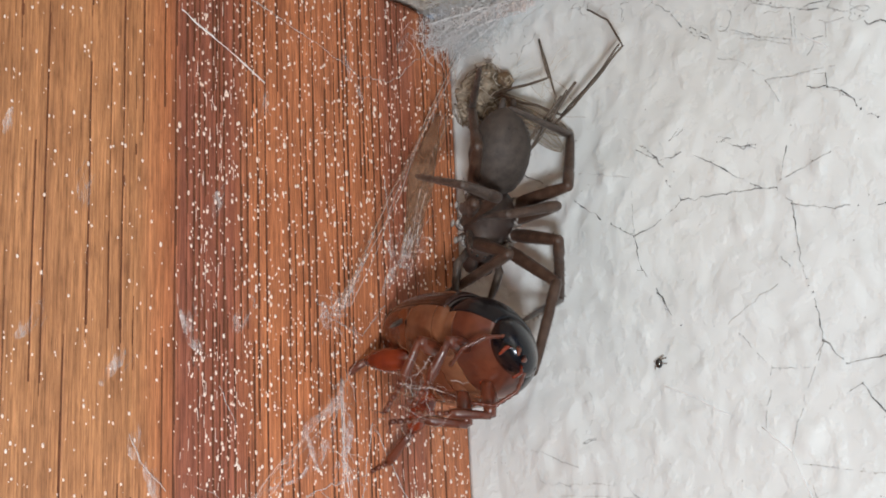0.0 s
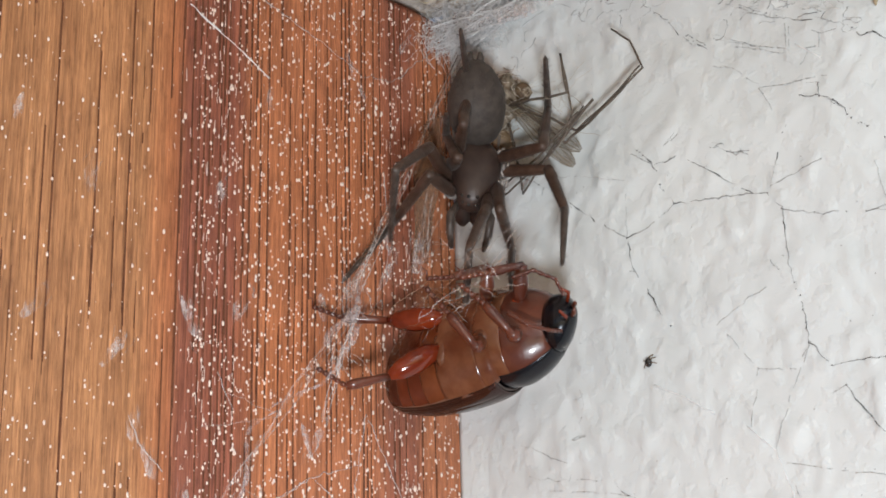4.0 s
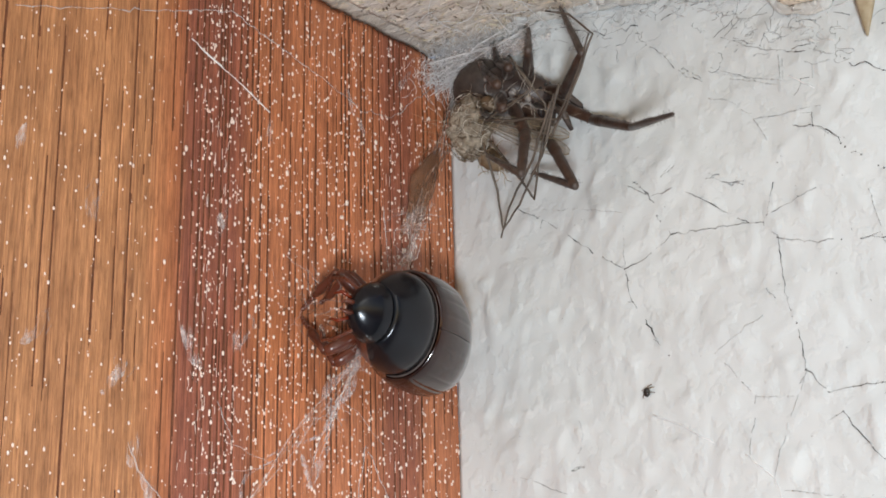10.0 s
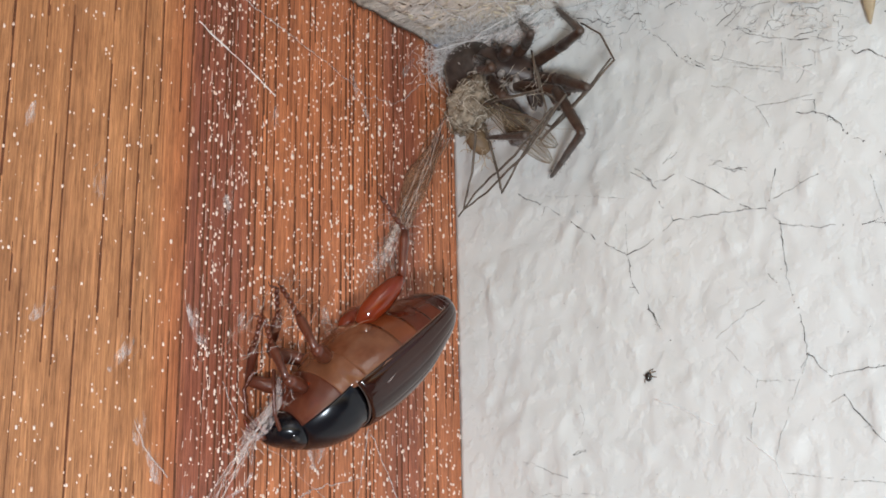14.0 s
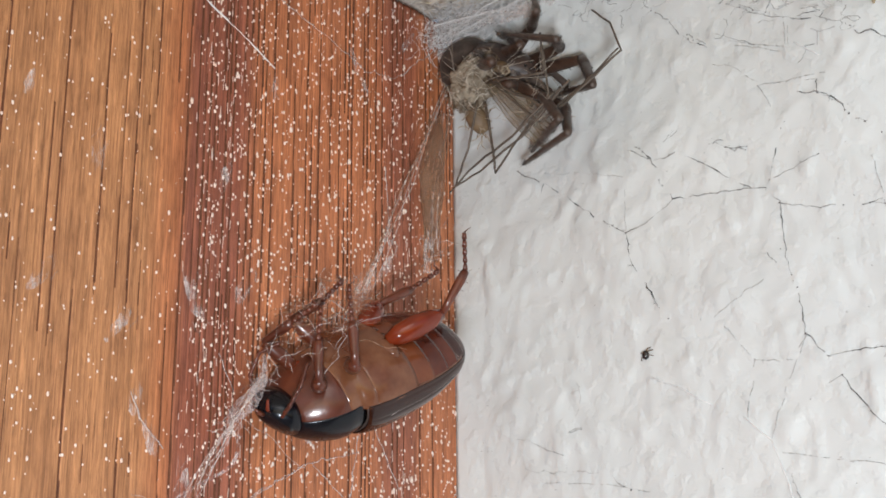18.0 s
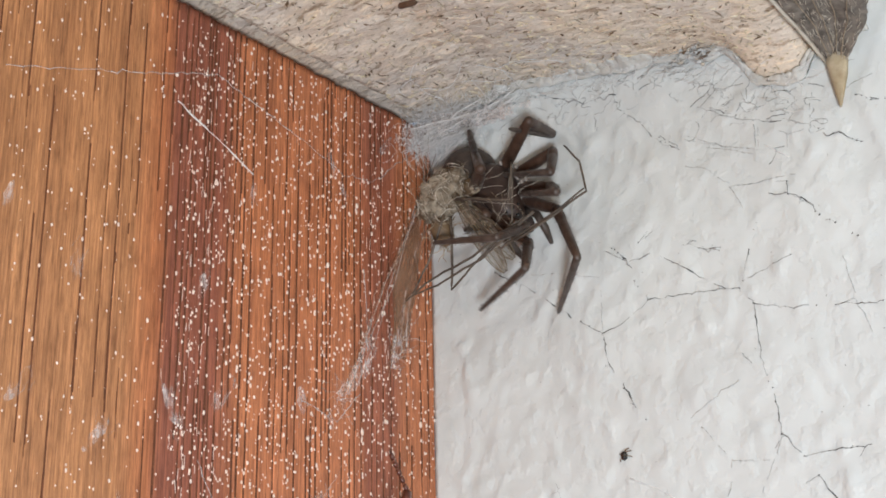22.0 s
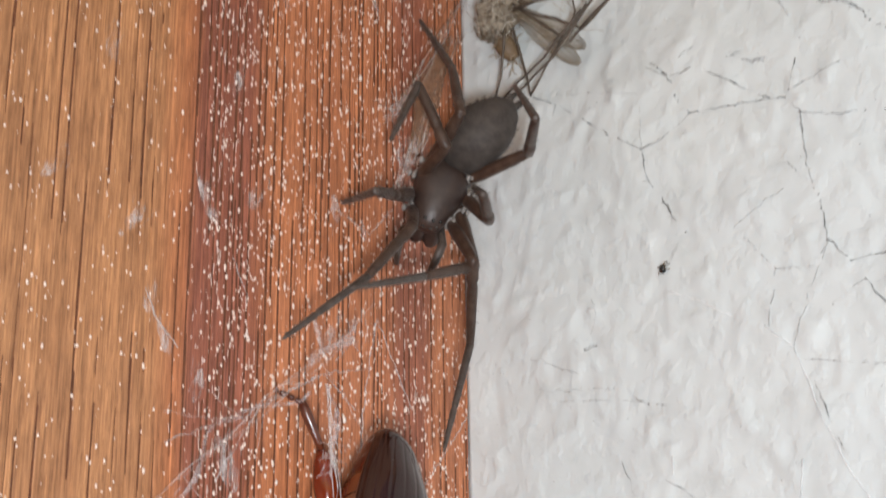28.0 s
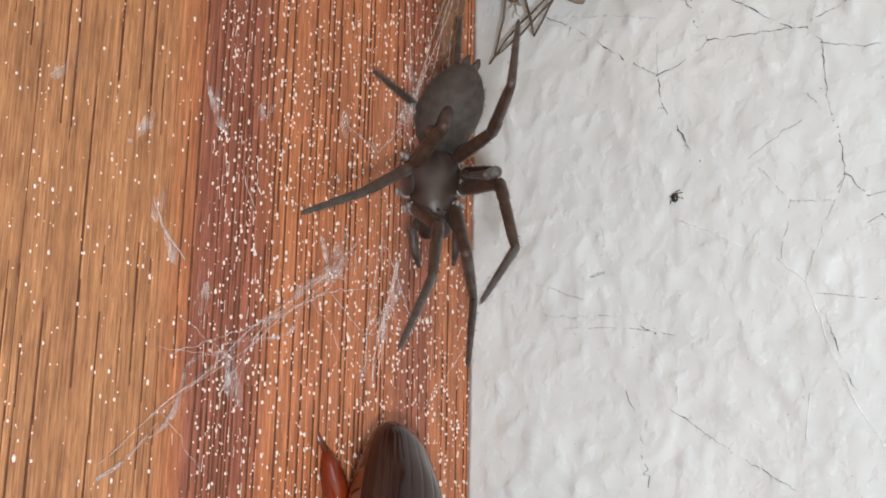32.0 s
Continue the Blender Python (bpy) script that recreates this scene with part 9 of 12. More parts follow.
    glide(LEGS["A42"], steps_t, [
        (.00253,-.00775,-.00016,89.8,-2.8,90), (.00294,-.00668,.00023,98,.8,90.2), (.00318,-.00553,.0004,105.8,5.8,91.3), (.00326,-.00437,.00039,112.9,11.7,93.4), (.00174,-.00596,.0003,154.6,7.6,89.4),
        (6e-05,-.00721,-.00022,147.3,.8,77.1), (-.00163,-.00802,-.00114,98.9,-8.2,71.3), (-.00068,-.00782,-.0002,147.8,-12.2,68.6), (.00029,-.00739,.00055,139.8,-9.8,71.8), (.00118,-.00675,.00107,100.6,-13.7,69.5),
        (.0011,-.00658,.00105,99.6,-10,70.2), (.00104,-.00642,.00101,98.8,-6.3,70.8), (.00101,-.00628,.00098,98.5,-2.6,71.4), (.00133,-.00664,9e-05,96,7.8,72.7), (.00164,-.00687,-.00083,95.8,18.1,73.8),
        (.00193,-.00696,-.00176,98.1,28,75.1), (.00198,-.00654,-.00113,98.7,29.9,75.4), (.00201,-.00603,-.00061,99.3,31.6,75.7), (.00202,-.00554,-.00022,100,33.1,76), (.00191,-.00485,-.00034,148.6,23.3,68.5),
        (.00203,-.00421,-.0005,140.2,19.1,62.1), (.00235,-.00369,-.00066,90,29.5,67.4), (.00226,-.00416,-.00055,143.6,13.3,58.7), (.00236,-.00466,-.00038,134.9,12.7,58), (.00265,-.00515,-.00017,81.7,11.6,57.7),
        (.00198,-.00481,7e-05,92.2,29.2,56.7), (.00152,-.00438,.00023,109.1,43.2,59.9), (.0012,-.00394,.00023,133.5,52.3,68.1), (.0011,-.00343,.00026,133.5,52.2,68), (.00095,-.00293,.00025,133.6,52.3,68.1),
        (.00076,-.00244,.00022,133.3,52.2,68), (.00074,-.00235,.00018,133.6,52.2,68), (.00072,-.00227,.00014,133.6,52.2,68), (.00069,-.00219,.00011,133.3,52.2,68), (.00058,-.00184,-.00013,139.1,54,71),
        (.00043,-.00173,3e-05,139.3,54.1,71.2), (.00042,-.00168,-0,138.5,53.7,70.6), (.00042,-.00165,-4e-05,138.5,53.7,70.6), (.00041,-.00161,-6e-05,139.4,54.1,71.3), (.00032,-.00152,-1e-05,139.7,54.1,71.4),
        (.00022,-.00143,5e-05,140,54.3,71.8), (.00012,-.00134,.00012,139.3,54.1,71.2), (.00016,-.00139,.0001,139.2,53.9,71), (.00019,-.00142,.0001,139.1,54,71), (.00022,-.00146,9e-05,139.6,54.2,71.5),
        (1e-05,-.00138,.00031,139.6,54.1,71.4), (-.00023,-.0013,.00052,139.3,53.9,70.8), (-.00047,-.00123,.00072,139.3,53.6,70.4), (-.0005,-.00117,.00065,137.7,52.8,68.8), (-.00052,-.00114,.00059,136.5,52,67.4),
        (-.00054,-.00108,.00052,135.9,51.4,66.4), (-.00052,-.00117,.00057,136,51.8,67), (-.00048,-.00127,.00061,135.5,51.7,66.9), (-.00046,-.00136,.00065,134.8,51.6,66.7), (-.00063,-.00218,.00048,111.2,40,55.9),
        (-.00068,-.00302,.0002,94.3,25.6,52.1), (-.00054,-.00386,-.00017,81.1,10,52.7), (-.00041,-.00415,-7e-05,85.4,3,53.6), (-.00024,-.00443,1e-05,90.1,-3.7,53.8), (-3e-05,-.00471,8e-05,95.3,-10.2,53.5),
        (.00086,-.00611,.0008,91.6,-2.9,54), (.00076,-.00612,.00126,94.5,-3.6,53.9), (.0007,-.00612,.00173,97.3,-4.4,53.9), (.00064,-.00608,.0022,100.3,-5.2,53.7), (.00067,-.00599,.00165,97.7,-5.4,53.7),
        (.00071,-.00585,.00114,95.1,-5.4,53.7), (.00077,-.00566,.00066,92.4,-5.1,53.7), (.00037,-.00587,.00022,131.6,-5.1,53.7), (.0001,-.00623,-.00038,162.1,-2.3,58.1), (-3e-05,-.00669,-.00115,124.1,9.8,74),
        (.00053,-.00749,-.00093,179,3.4,62.2), (.0012,-.0082,-.00071,-168.7,3.8,58.2), (.00198,-.00879,-.0005,-136.2,8.8,48.5), (.00163,-.00804,-5e-05,-138.3,11.5,45.5), (.00122,-.00714,.00027,-140.8,14.1,42.5),
        (.00076,-.00614,.00044,-143.5,16.5,39.2), (.00045,-.0064,.00088,-141.1,19.6,35), (.00015,-.0066,.00135,-139.1,22.8,30.9), (-.00013,-.00675,.00183,-137.3,26.3,26.7), (-.00035,-.00662,.00127,-139.2,25.4,27.7),
        (-.00052,-.00643,.00073,-141.3,24.8,28.6), (-.00092,-.00648,.00051,-140.4,27.2,25.3), (-.00134,-.0065,.00027,-139.1,29.5,22.1), (-.00177,-.00647,1e-05,-137.7,31.7,19.2),
    ])
    glide(LEGS["B10"], steps_t, [
        (-.0013,.0013,-.0005,38.1,-0,58.6), (-.0013,.0013,-.0005,49.7,-5.5,64.3), (-.0013,.0013,-.0005,61.8,-10.9,68), (-.0013,.0013,-.0005,74.7,-15.2,69.8), (-.0013,.0013,-.0005,74.6,-20.8,71.4),
        (-.0013,.0013,-.0005,73,-26.6,73.2), (-.0013,.0013,-.0005,69.8,-32.4,75.4), (-.0013,.0013,-.0005,67.3,-27.8,73.4), (-.0013,.0013,-.0005,63.6,-24.2,71.5), (-.0013,.0013,-.0005,59.1,-21.6,70),
        (-.0013,.0013,-.0005,63.9,-5.8,61.2), (-.0013,.0013,-.0005,69.2,9.7,54.5), (-.0013,.0013,-.0005,76.3,24.2,49.8), (-.0013,.0013,-.0005,78.5,8.8,53.4), (-.0013,.0013,-.0005,77.2,-6.7,56.7),
        (-.0013,.0013,-.0005,72.1,-21.7,61), (-.0013,.0013,-.0005,74.9,-19.6,60.3), (-.0013,.0013,-.0005,77.4,-17.4,59.7), (-.0013,.0013,-.0005,79.4,-15.4,59.3), (-.0013,.0013,-.0005,70.8,-11,58.1),
        (-.0013,.0013,-.0005,64.1,-4.9,55.5), (-.0013,.0013,-.0005,59,2,51.8), (-.0013,.0013,-.0005,56.4,-.2,53.2), (-.0013,.0013,-.0005,54.1,-3.2,55.3), (-.0013,.0013,-.0005,52.1,-6.9,58.1),
        (-.0013,.0013,-.0005,54.4,16,41.1), (-.0013,.0013,-.0005,51,38.7,22), (-.0013,.0013,-.0005,33.7,58.3,-9.5), (-.0013,.0013,-.0005,29.6,57.8,-8), (-.0013,.0013,-.0005,25.5,57.3,-6.2),
        (-.0013,.0013,-.0005,21,57,-4.8), (-.0013,.0013,-.0005,26.9,58.1,-9.3), (-.0013,.0013,-.0005,33.2,59.3,-13.3), (-.0013,.0013,-.0005,40,60.5,-16.5), (-.0013,.0013,-.0005,40.8,60.7,-16.9),
        (-.0013,.0013,-.0005,45.3,58.1,-11.5), (-.0013,.0013,-.0005,46.3,56.9,-9.3), (-.0013,.0013,-.0005,47.1,55.7,-7.3), (-.0013,.0013,-.0005,47.9,54.4,-5.2), (-.0013,.0013,-.0005,50.4,50.8,-.1),
        (-.0013,.0013,-.0005,52.3,47,4.5), (-.0013,.0013,-.0005,53.6,43.2,8.6), (-.0013,.0013,-.0005,52.1,40.6,11.2), (-.0013,.0013,-.0005,50.5,38.1,13.8), (-.0013,.0013,-.0005,48.7,35.6,16.4),
        (-.0013,.0013,-.0005,49.6,35.1,17), (-.0013,.0013,-.0005,50.4,34.6,17.5), (-.0013,.0013,-.0005,51.3,34.1,17.9), (-.0013,.0013,-.0005,46,36,16), (-.0013,.0013,-.0005,40.9,37.6,13.8),
        (-.0013,.0013,-.0005,35.1,39.1,11.4), (-.0013,.0013,-.0005,38,40.2,9.5), (-.0013,.0013,-.0005,40.9,41.3,7.8), (-.0013,.0013,-.0005,43.6,42.4,6.1), (-.0013,.0013,-.0005,48.4,33.7,16.7),
        (-.0013,.0013,-.0005,50.1,24.2,26), (-.0013,.0013,-.0005,49.2,14.8,34.5), (-.0013,.0013,-.0005,52.9,14.6,34.6), (-.0013,.0013,-.0005,56.4,14.6,34.6), (-.0013,.0013,-.0005,59.5,15,34.4),
        (-.0013,.0013,-.0005,63.5,-2.9,44), (-.0013,.0013,-.0005,60.8,-.1,42.6), (-.0013,.0013,-.0005,57.5,2.2,41.2), (-.0013,.0013,-.0005,54,4.3,39.8), (-.0013,.0013,-.0005,53.7,4.9,39.3),
        (-.0013,.0013,-.0005,53.3,5.5,38.9), (-.0013,.0013,-.0005,52.8,6.2,38.4), (-.0013,.0013,-.0005,52.8,11.9,34), (-.0013,.0013,-.0005,49.6,17.2,29.6), (-.0013,.0013,-.0005,43.8,21.8,25.1),
        (-.0013,.0013,-.0005,45.9,15.7,31.5), (-.0013,.0013,-.0005,48,9.4,37.5), (-.0013,.0013,-.0005,50.3,3.2,42.9), (-.0013,.0013,-.0005,51.4,1.5,44.3), (-.0013,.0013,-.0005,52.4,-.1,45.5),
        (-.0013,.0013,-.0005,53.5,-1.6,46.7), (-.0013,.0013,-.0005,49.1,-1.9,46.9), (-.0013,.0013,-.0005,44.8,-2.2,47.2), (-.0013,.0013,-.0005,40.4,-2.5,47.5), (-.0013,.0013,-.0005,40.8,.9,43.5),
        (-.0013,.0013,-.0005,41.3,4.2,39.7), (-.0013,.0013,-.0005,42.4,8.8,34.6), (-.0013,.0013,-.0005,44,13.3,29.7), (-.0013,.0013,-.0005,46.1,17.6,25.3),
    ])
    glide(LEGS["B11"], steps_t, [
        (-.00506,.0036,.00295,18.7,-0,-5.2), (-.00474,.0025,.00375,23.3,-5.1,8.1), (-.0041,.00143,.00435,28.2,-10.9,20.2), (-.00318,.00048,.00471,33.3,-17.2,31.1), (-.00332,-4e-05,.00455,32,-12.3,23.1),
        (-.00356,-.00052,.00429,30.8,-7.4,15.1), (-.00388,-.00094,.00394,29.8,-2.6,6.8), (-.00406,-.00039,.00407,19.1,-2.3,6.2), (-.00431,.00014,.00408,7.4,-2.4,6.7), (-.00461,.00063,.00397,-3.3,-2.5,8),
        (-.0037,.00204,.00451,13.7,-1.8,.9), (-.00241,.00317,.00466,31.5,.6,-5), (-.00087,.00386,.00446,48.3,3.6,-8.5), (-.00169,.00264,.00492,40.2,2,-6.9), (-.00269,.00145,.00492,31.5,1.2,-5.8),
        (-.00376,.00041,.00445,22.6,.9,-5.2), (-.00347,.00045,.00459,23.6,.4,-4.2), (-.00318,.00051,.00471,24.8,.1,-3.4), (-.00293,.00057,.00481,25.5,-.4,-2.4), (-.0034,.00142,.00469,-.7,10.6,-49.7),
        (-.00356,.00233,.00452,14.7,11.7,-58.9), (-.00346,.00322,.0043,49.1,-6.8,-29.9), (-.00379,.00314,.00417,46.4,-6.4,-30.3), (-.00415,.00296,.00403,43.2,-6.4,-30.2), (-.0045,.00267,.00389,39.2,-7.2,-29.3),
        (-.0025,.00458,.00388,33.7,-1.8,-36.6), (-.0001,.00559,.0029,27.9,2.7,-44.2), (.00208,.00546,.00113,22,6.3,-52), (.0017,.00579,.00097,22.6,5.4,-49.8), (.00126,.00611,.0008,23.1,4.7,-47.9),
        (.00082,.00637,.00059,23.6,3.7,-45.8), (.00163,.00588,.00084,37.1,-23.8,-1.1), (.00234,.00526,.00107,40.4,-11.2,-17.3), (.00292,.00452,.00128,25,13.3,-54), (.00299,.00443,.00129,22.8,13,-53.3),
        (.00279,.00449,.0016,23.1,13,-53.3), (.00267,.00457,.00171,35.4,-10.9,-12.6), (.00254,.00465,.00181,32.2,-18.8,-.5), (.0024,.00473,.00192,21.1,6.3,-47.6), (.00205,.00487,.00223,19.3,6.3,-47.5),
        (.00166,.00497,.00252,17.5,6.3,-47.4), (.00126,.00505,.00279,15.9,6.3,-47.4), (.00085,.00523,.00285,13.3,7.2,-51.2), (.00044,.0054,.0029,10.7,8,-54.9), (1e-05,.00554,.00292,8.2,8.7,-58.8),
        (-1e-05,.00549,.00299,12.5,8.4,-57.4), (-3e-05,.00544,.00305,16.9,8.1,-56.2), (-4e-05,.00538,.00312,21.1,7.7,-55), (-9e-05,.00569,.00276,14.5,7.1,-53.2), (-.00014,.00595,.0024,7.7,6.8,-51.4),
        (-.00021,.00619,.002,1,6.6,-49.6), (.00016,.00602,.00214,2.3,6.8,-53.5), (.00052,.00582,.00225,3.7,7,-57.5), (.00086,.00561,.00235,5.1,7.3,-61.4), (-.00015,.00553,.00299,19.3,4.3,-47.7),
        (-.00129,.0053,.00342,30.7,-2,-34.3), (-.00248,.00493,.0036,38.5,-10.9,-21.3), (-.0023,.00472,.00382,18,7.1,-53.8), (-.00209,.00452,.00401,-.7,8.1,-60.5), (-.00188,.00435,.00416,41.6,-2.7,-32.1),
        (-.00322,.00292,.0045,36.5,6.6,-43.6), (-.00316,.00331,.00439,-7.1,10.3,-57.9), (-.00314,.00368,.00422,25.6,7,-37.3), (-.00315,.00404,.00402,55.1,-14.7,-12.4), (-.00311,.00411,.00399,53.2,-12.8,-13.7),
        (-.00307,.00418,.00397,51.3,-10.9,-15.3), (-.00302,.00425,.00393,49.5,-8.8,-17), (-.00243,.00462,.00386,21.8,-2.8,-25.3), (-.00199,.00508,.00357,-9,-2.7,-26.3), (-.00171,.00557,.0031,-41.9,-.8,-22.3),
        (-.00241,.00519,.00337,-43.2,6.3,-14.5), (-.00304,.00469,.0036,-44.4,13.5,-6.9), (-.00356,.00408,.0038,-45.6,20.7,.6), (-.00366,.00388,.00387,-45.2,22.3,2.3), (-.00374,.00369,.00394,-45,23.9,4.1),
        (-.00381,.00349,.004,-44.6,25.6,5.9), (-.00407,.0037,.00373,-47.3,24.6,4.8), (-.00432,.00389,.00344,-49.9,23.6,3.8), (-.00455,.00407,.00312,-52.4,22.6,2.9), (-.00418,.00441,.00316,-48.1,21.1,1.6),
        (-.00378,.00471,.00318,-43.9,19.5,-0), (-.00317,.00503,.00323,-54.5,14,-5), (-.00252,.00524,.00329,-64.8,9.3,-7.8), (-.00186,.00533,.00335,-75.3,6.2,-8.9),
    ])
    glide(LEGS["B12"], sorted(steps_t + [9.835, 11.333, 11.667]), [
        (-.0045,.00983,.00507,-53.6,0,-63.2), (-.00583,.00847,.00636,-55.3,10.8,-55.5), (-.00666,.00669,.00741,-57.3,20.9,-48.5), (-.00695,.00465,.00817,-59.3,30.3,-42.1), (-.0062,.00481,.00797,-55.9,29.8,-42.5),
        (-.00545,.00484,.00764,-53.1,28.6,-43.5), (-.00471,.00473,.00721,-50.7,27,-44.8), (-.00482,.0058,.00623,-32.8,36.4,-32.6), (-.00511,.00664,.00493,-37.1,35.9,-33.5), (-.00552,.00716,.00358,-53.9,27.4,-43.3),
        (-.00385,.00845,.00606,-37.5,34.7,-34.9), (-.00188,.00877,.00811,-42.3,34.6,-35.1), (8e-05,.00816,.00938,-66.2,27.1,-41.4), (-.00094,.00763,.00918,-64.5,18.3,-45.8), (-.00206,.00704,.00837,-63.9,8.8,-50.4),
        (-.00317,.00647,.00699,-64.5,-1,-55.2), (-.00301,.00648,.00724,-67.5,-.1,-54.8), (-.00282,.00649,.00749,-70.5,.7,-54.5), (-.0027,.00652,.00765,-72.8,1.5,-54.2), (.00163,.0057,.00461,-29.6,9.5,-47.8),
        (.00208,.00533,.00615,-37.3,-.7,-63.2), (-.00182,.00726,.00925,-64.4,-23.6,-82), (-.00196,.00734,.00892,-62.3,-18,-79), (-.00216,.00737,.00852,-61.2,-11.8,-75.5), (-.00245,.00738,.00803,-60.9,-5.2,-71.9),
        (.00069,.00906,.00754,-98.7,-14.2,-73.5), (.00407,.00967,.00598,-135.9,-8.7,-76.4), (.00707,.00901,.00359,-166.2,1.8,-95.2), (.00651,.00954,.0035,145.1,-1.5,-112.8), (.00591,.01002,.00338,134.1,-4.3,-116),
        (.00559,.01024,.00331,108,-28.9,-131.3), (.00528,.01046,.00323,79.2,-57.3,-133.8), (.00012,.01117,.00449,79,-56.6,-134), (.00304,.0103,.00526,76.9,-56.7,-134), (.00814,.00752,.00399,75.9,-56.6,-134),
        (.00816,.00755,.00392,104.8,-7.5,-133.7), (.00819,.00757,.00385,140.9,34.6,-106.8), (.00821,.0076,.00378,-150,39.1,-44.4), (.00801,.00765,.00413,-148.2,38.7,-43.6), (.00314,.00998,.00546,-117.2,-1.3,-6.8),
        (.00146,.01025,.00514,-118.5,-8,-3.2), (.00713,.00869,.00428,-148.7,33.8,-41.6), (.0068,.00889,.0044,-148.5,33.2,-40.4), (.00645,.00906,.0045,-148.4,32.5,-39.3), (.00606,.0092,.00458,-148.4,31.9,-38.1),
        (.00598,.00911,.00436,-146.8,30.9,-36.2), (.00584,.00898,.00412,-145.2,29.8,-34.3), (.00567,.0088,.00385,-143.7,28.7,-32.5), (.00553,.00878,.0044,-145.1,28.2,-31.7), (.00537,.00873,.00495,-146.8,27.8,-31),
        (.00518,.00866,.00548,-148.3,27.3,-30.2), (.00515,.00935,.0044,-135.2,22.6,-23.5), (.00504,.00994,.00328,-123.2,16.8,-18.5), (.00482,.01046,.00212,-111.7,10.2,-15), (.00548,.00991,.0024,-111,10.8,-15.3),
        (.0061,.00932,.00268,-110.1,11.4,-15.5), (.00667,.00869,.00293,-109.3,12,-15.7), (.00457,.0096,.00516,-102.2,1.1,-12.6), (.00181,.01005,.00679,-95,-9.7,-11), (-.00132,.01002,.00764,-87.1,-19.7,-10.8),
        (.00291,.00823,.00585,-53.7,-48.8,-23.2), (.00365,.00778,.00393,-.8,-61.9,-65.7), (.00057,.00864,.00854,-71,-40.3,-21.1), (.00077,.00646,.0084,-107.1,-23.2,-20.7), (.00231,.00691,.00358,-34.1,-65.2,-40.7),
        (.00074,.00821,.00706,-56.2,-49.7,-12.7), (-.00368,.00803,.00926,-96,-3.8,-.3), (-.00331,.00823,.00915,-91.2,-7.3,-.1), (-.00292,.00841,.00903,-86.9,-11.1,-.2), (-.00251,.00858,.0089,-82.8,-15.5,-.6),
        (8e-05,.01021,.00632,-52.1,-40.8,-12.3), (.00094,.0109,.00254,-.8,-52,-44.1), (.00021,.01009,-.00131,50.7,-40.9,-77.8), (-.00169,.00997,-.00112,55.2,-47.3,-71), (-.00354,.0095,-.00089,60.3,-53.5,-64.9),
        (-.00528,.00868,-.00061,66.3,-59.4,-59.6), (-.00562,.00846,-.00046,17.7,-76.6,-11.6), (-.00596,.00821,-.00033,43.4,-72.9,-35.2), (-.00628,.00796,-.00018,71.9,-55.9,-59.7), (-.00646,.00799,-.00068,42.1,-74.2,-32.2),
        (-.00662,.008,-.00118,21.8,-76.9,-14.6), (-.00676,.00799,-.00171,66.4,-58.6,-61.6), (-.00607,.00877,-.00142,64.8,-56.3,-63.4), (-.0053,.00947,-.00113,63.4,-54.1,-65.3), (-.00413,.00896,-.00198,67.9,-47.4,-70.1),
        (-.0031,.00815,-.00261,72,-41.3,-73.2), (-.00228,.00709,-.003,76.4,-36,-75.1),
    ])
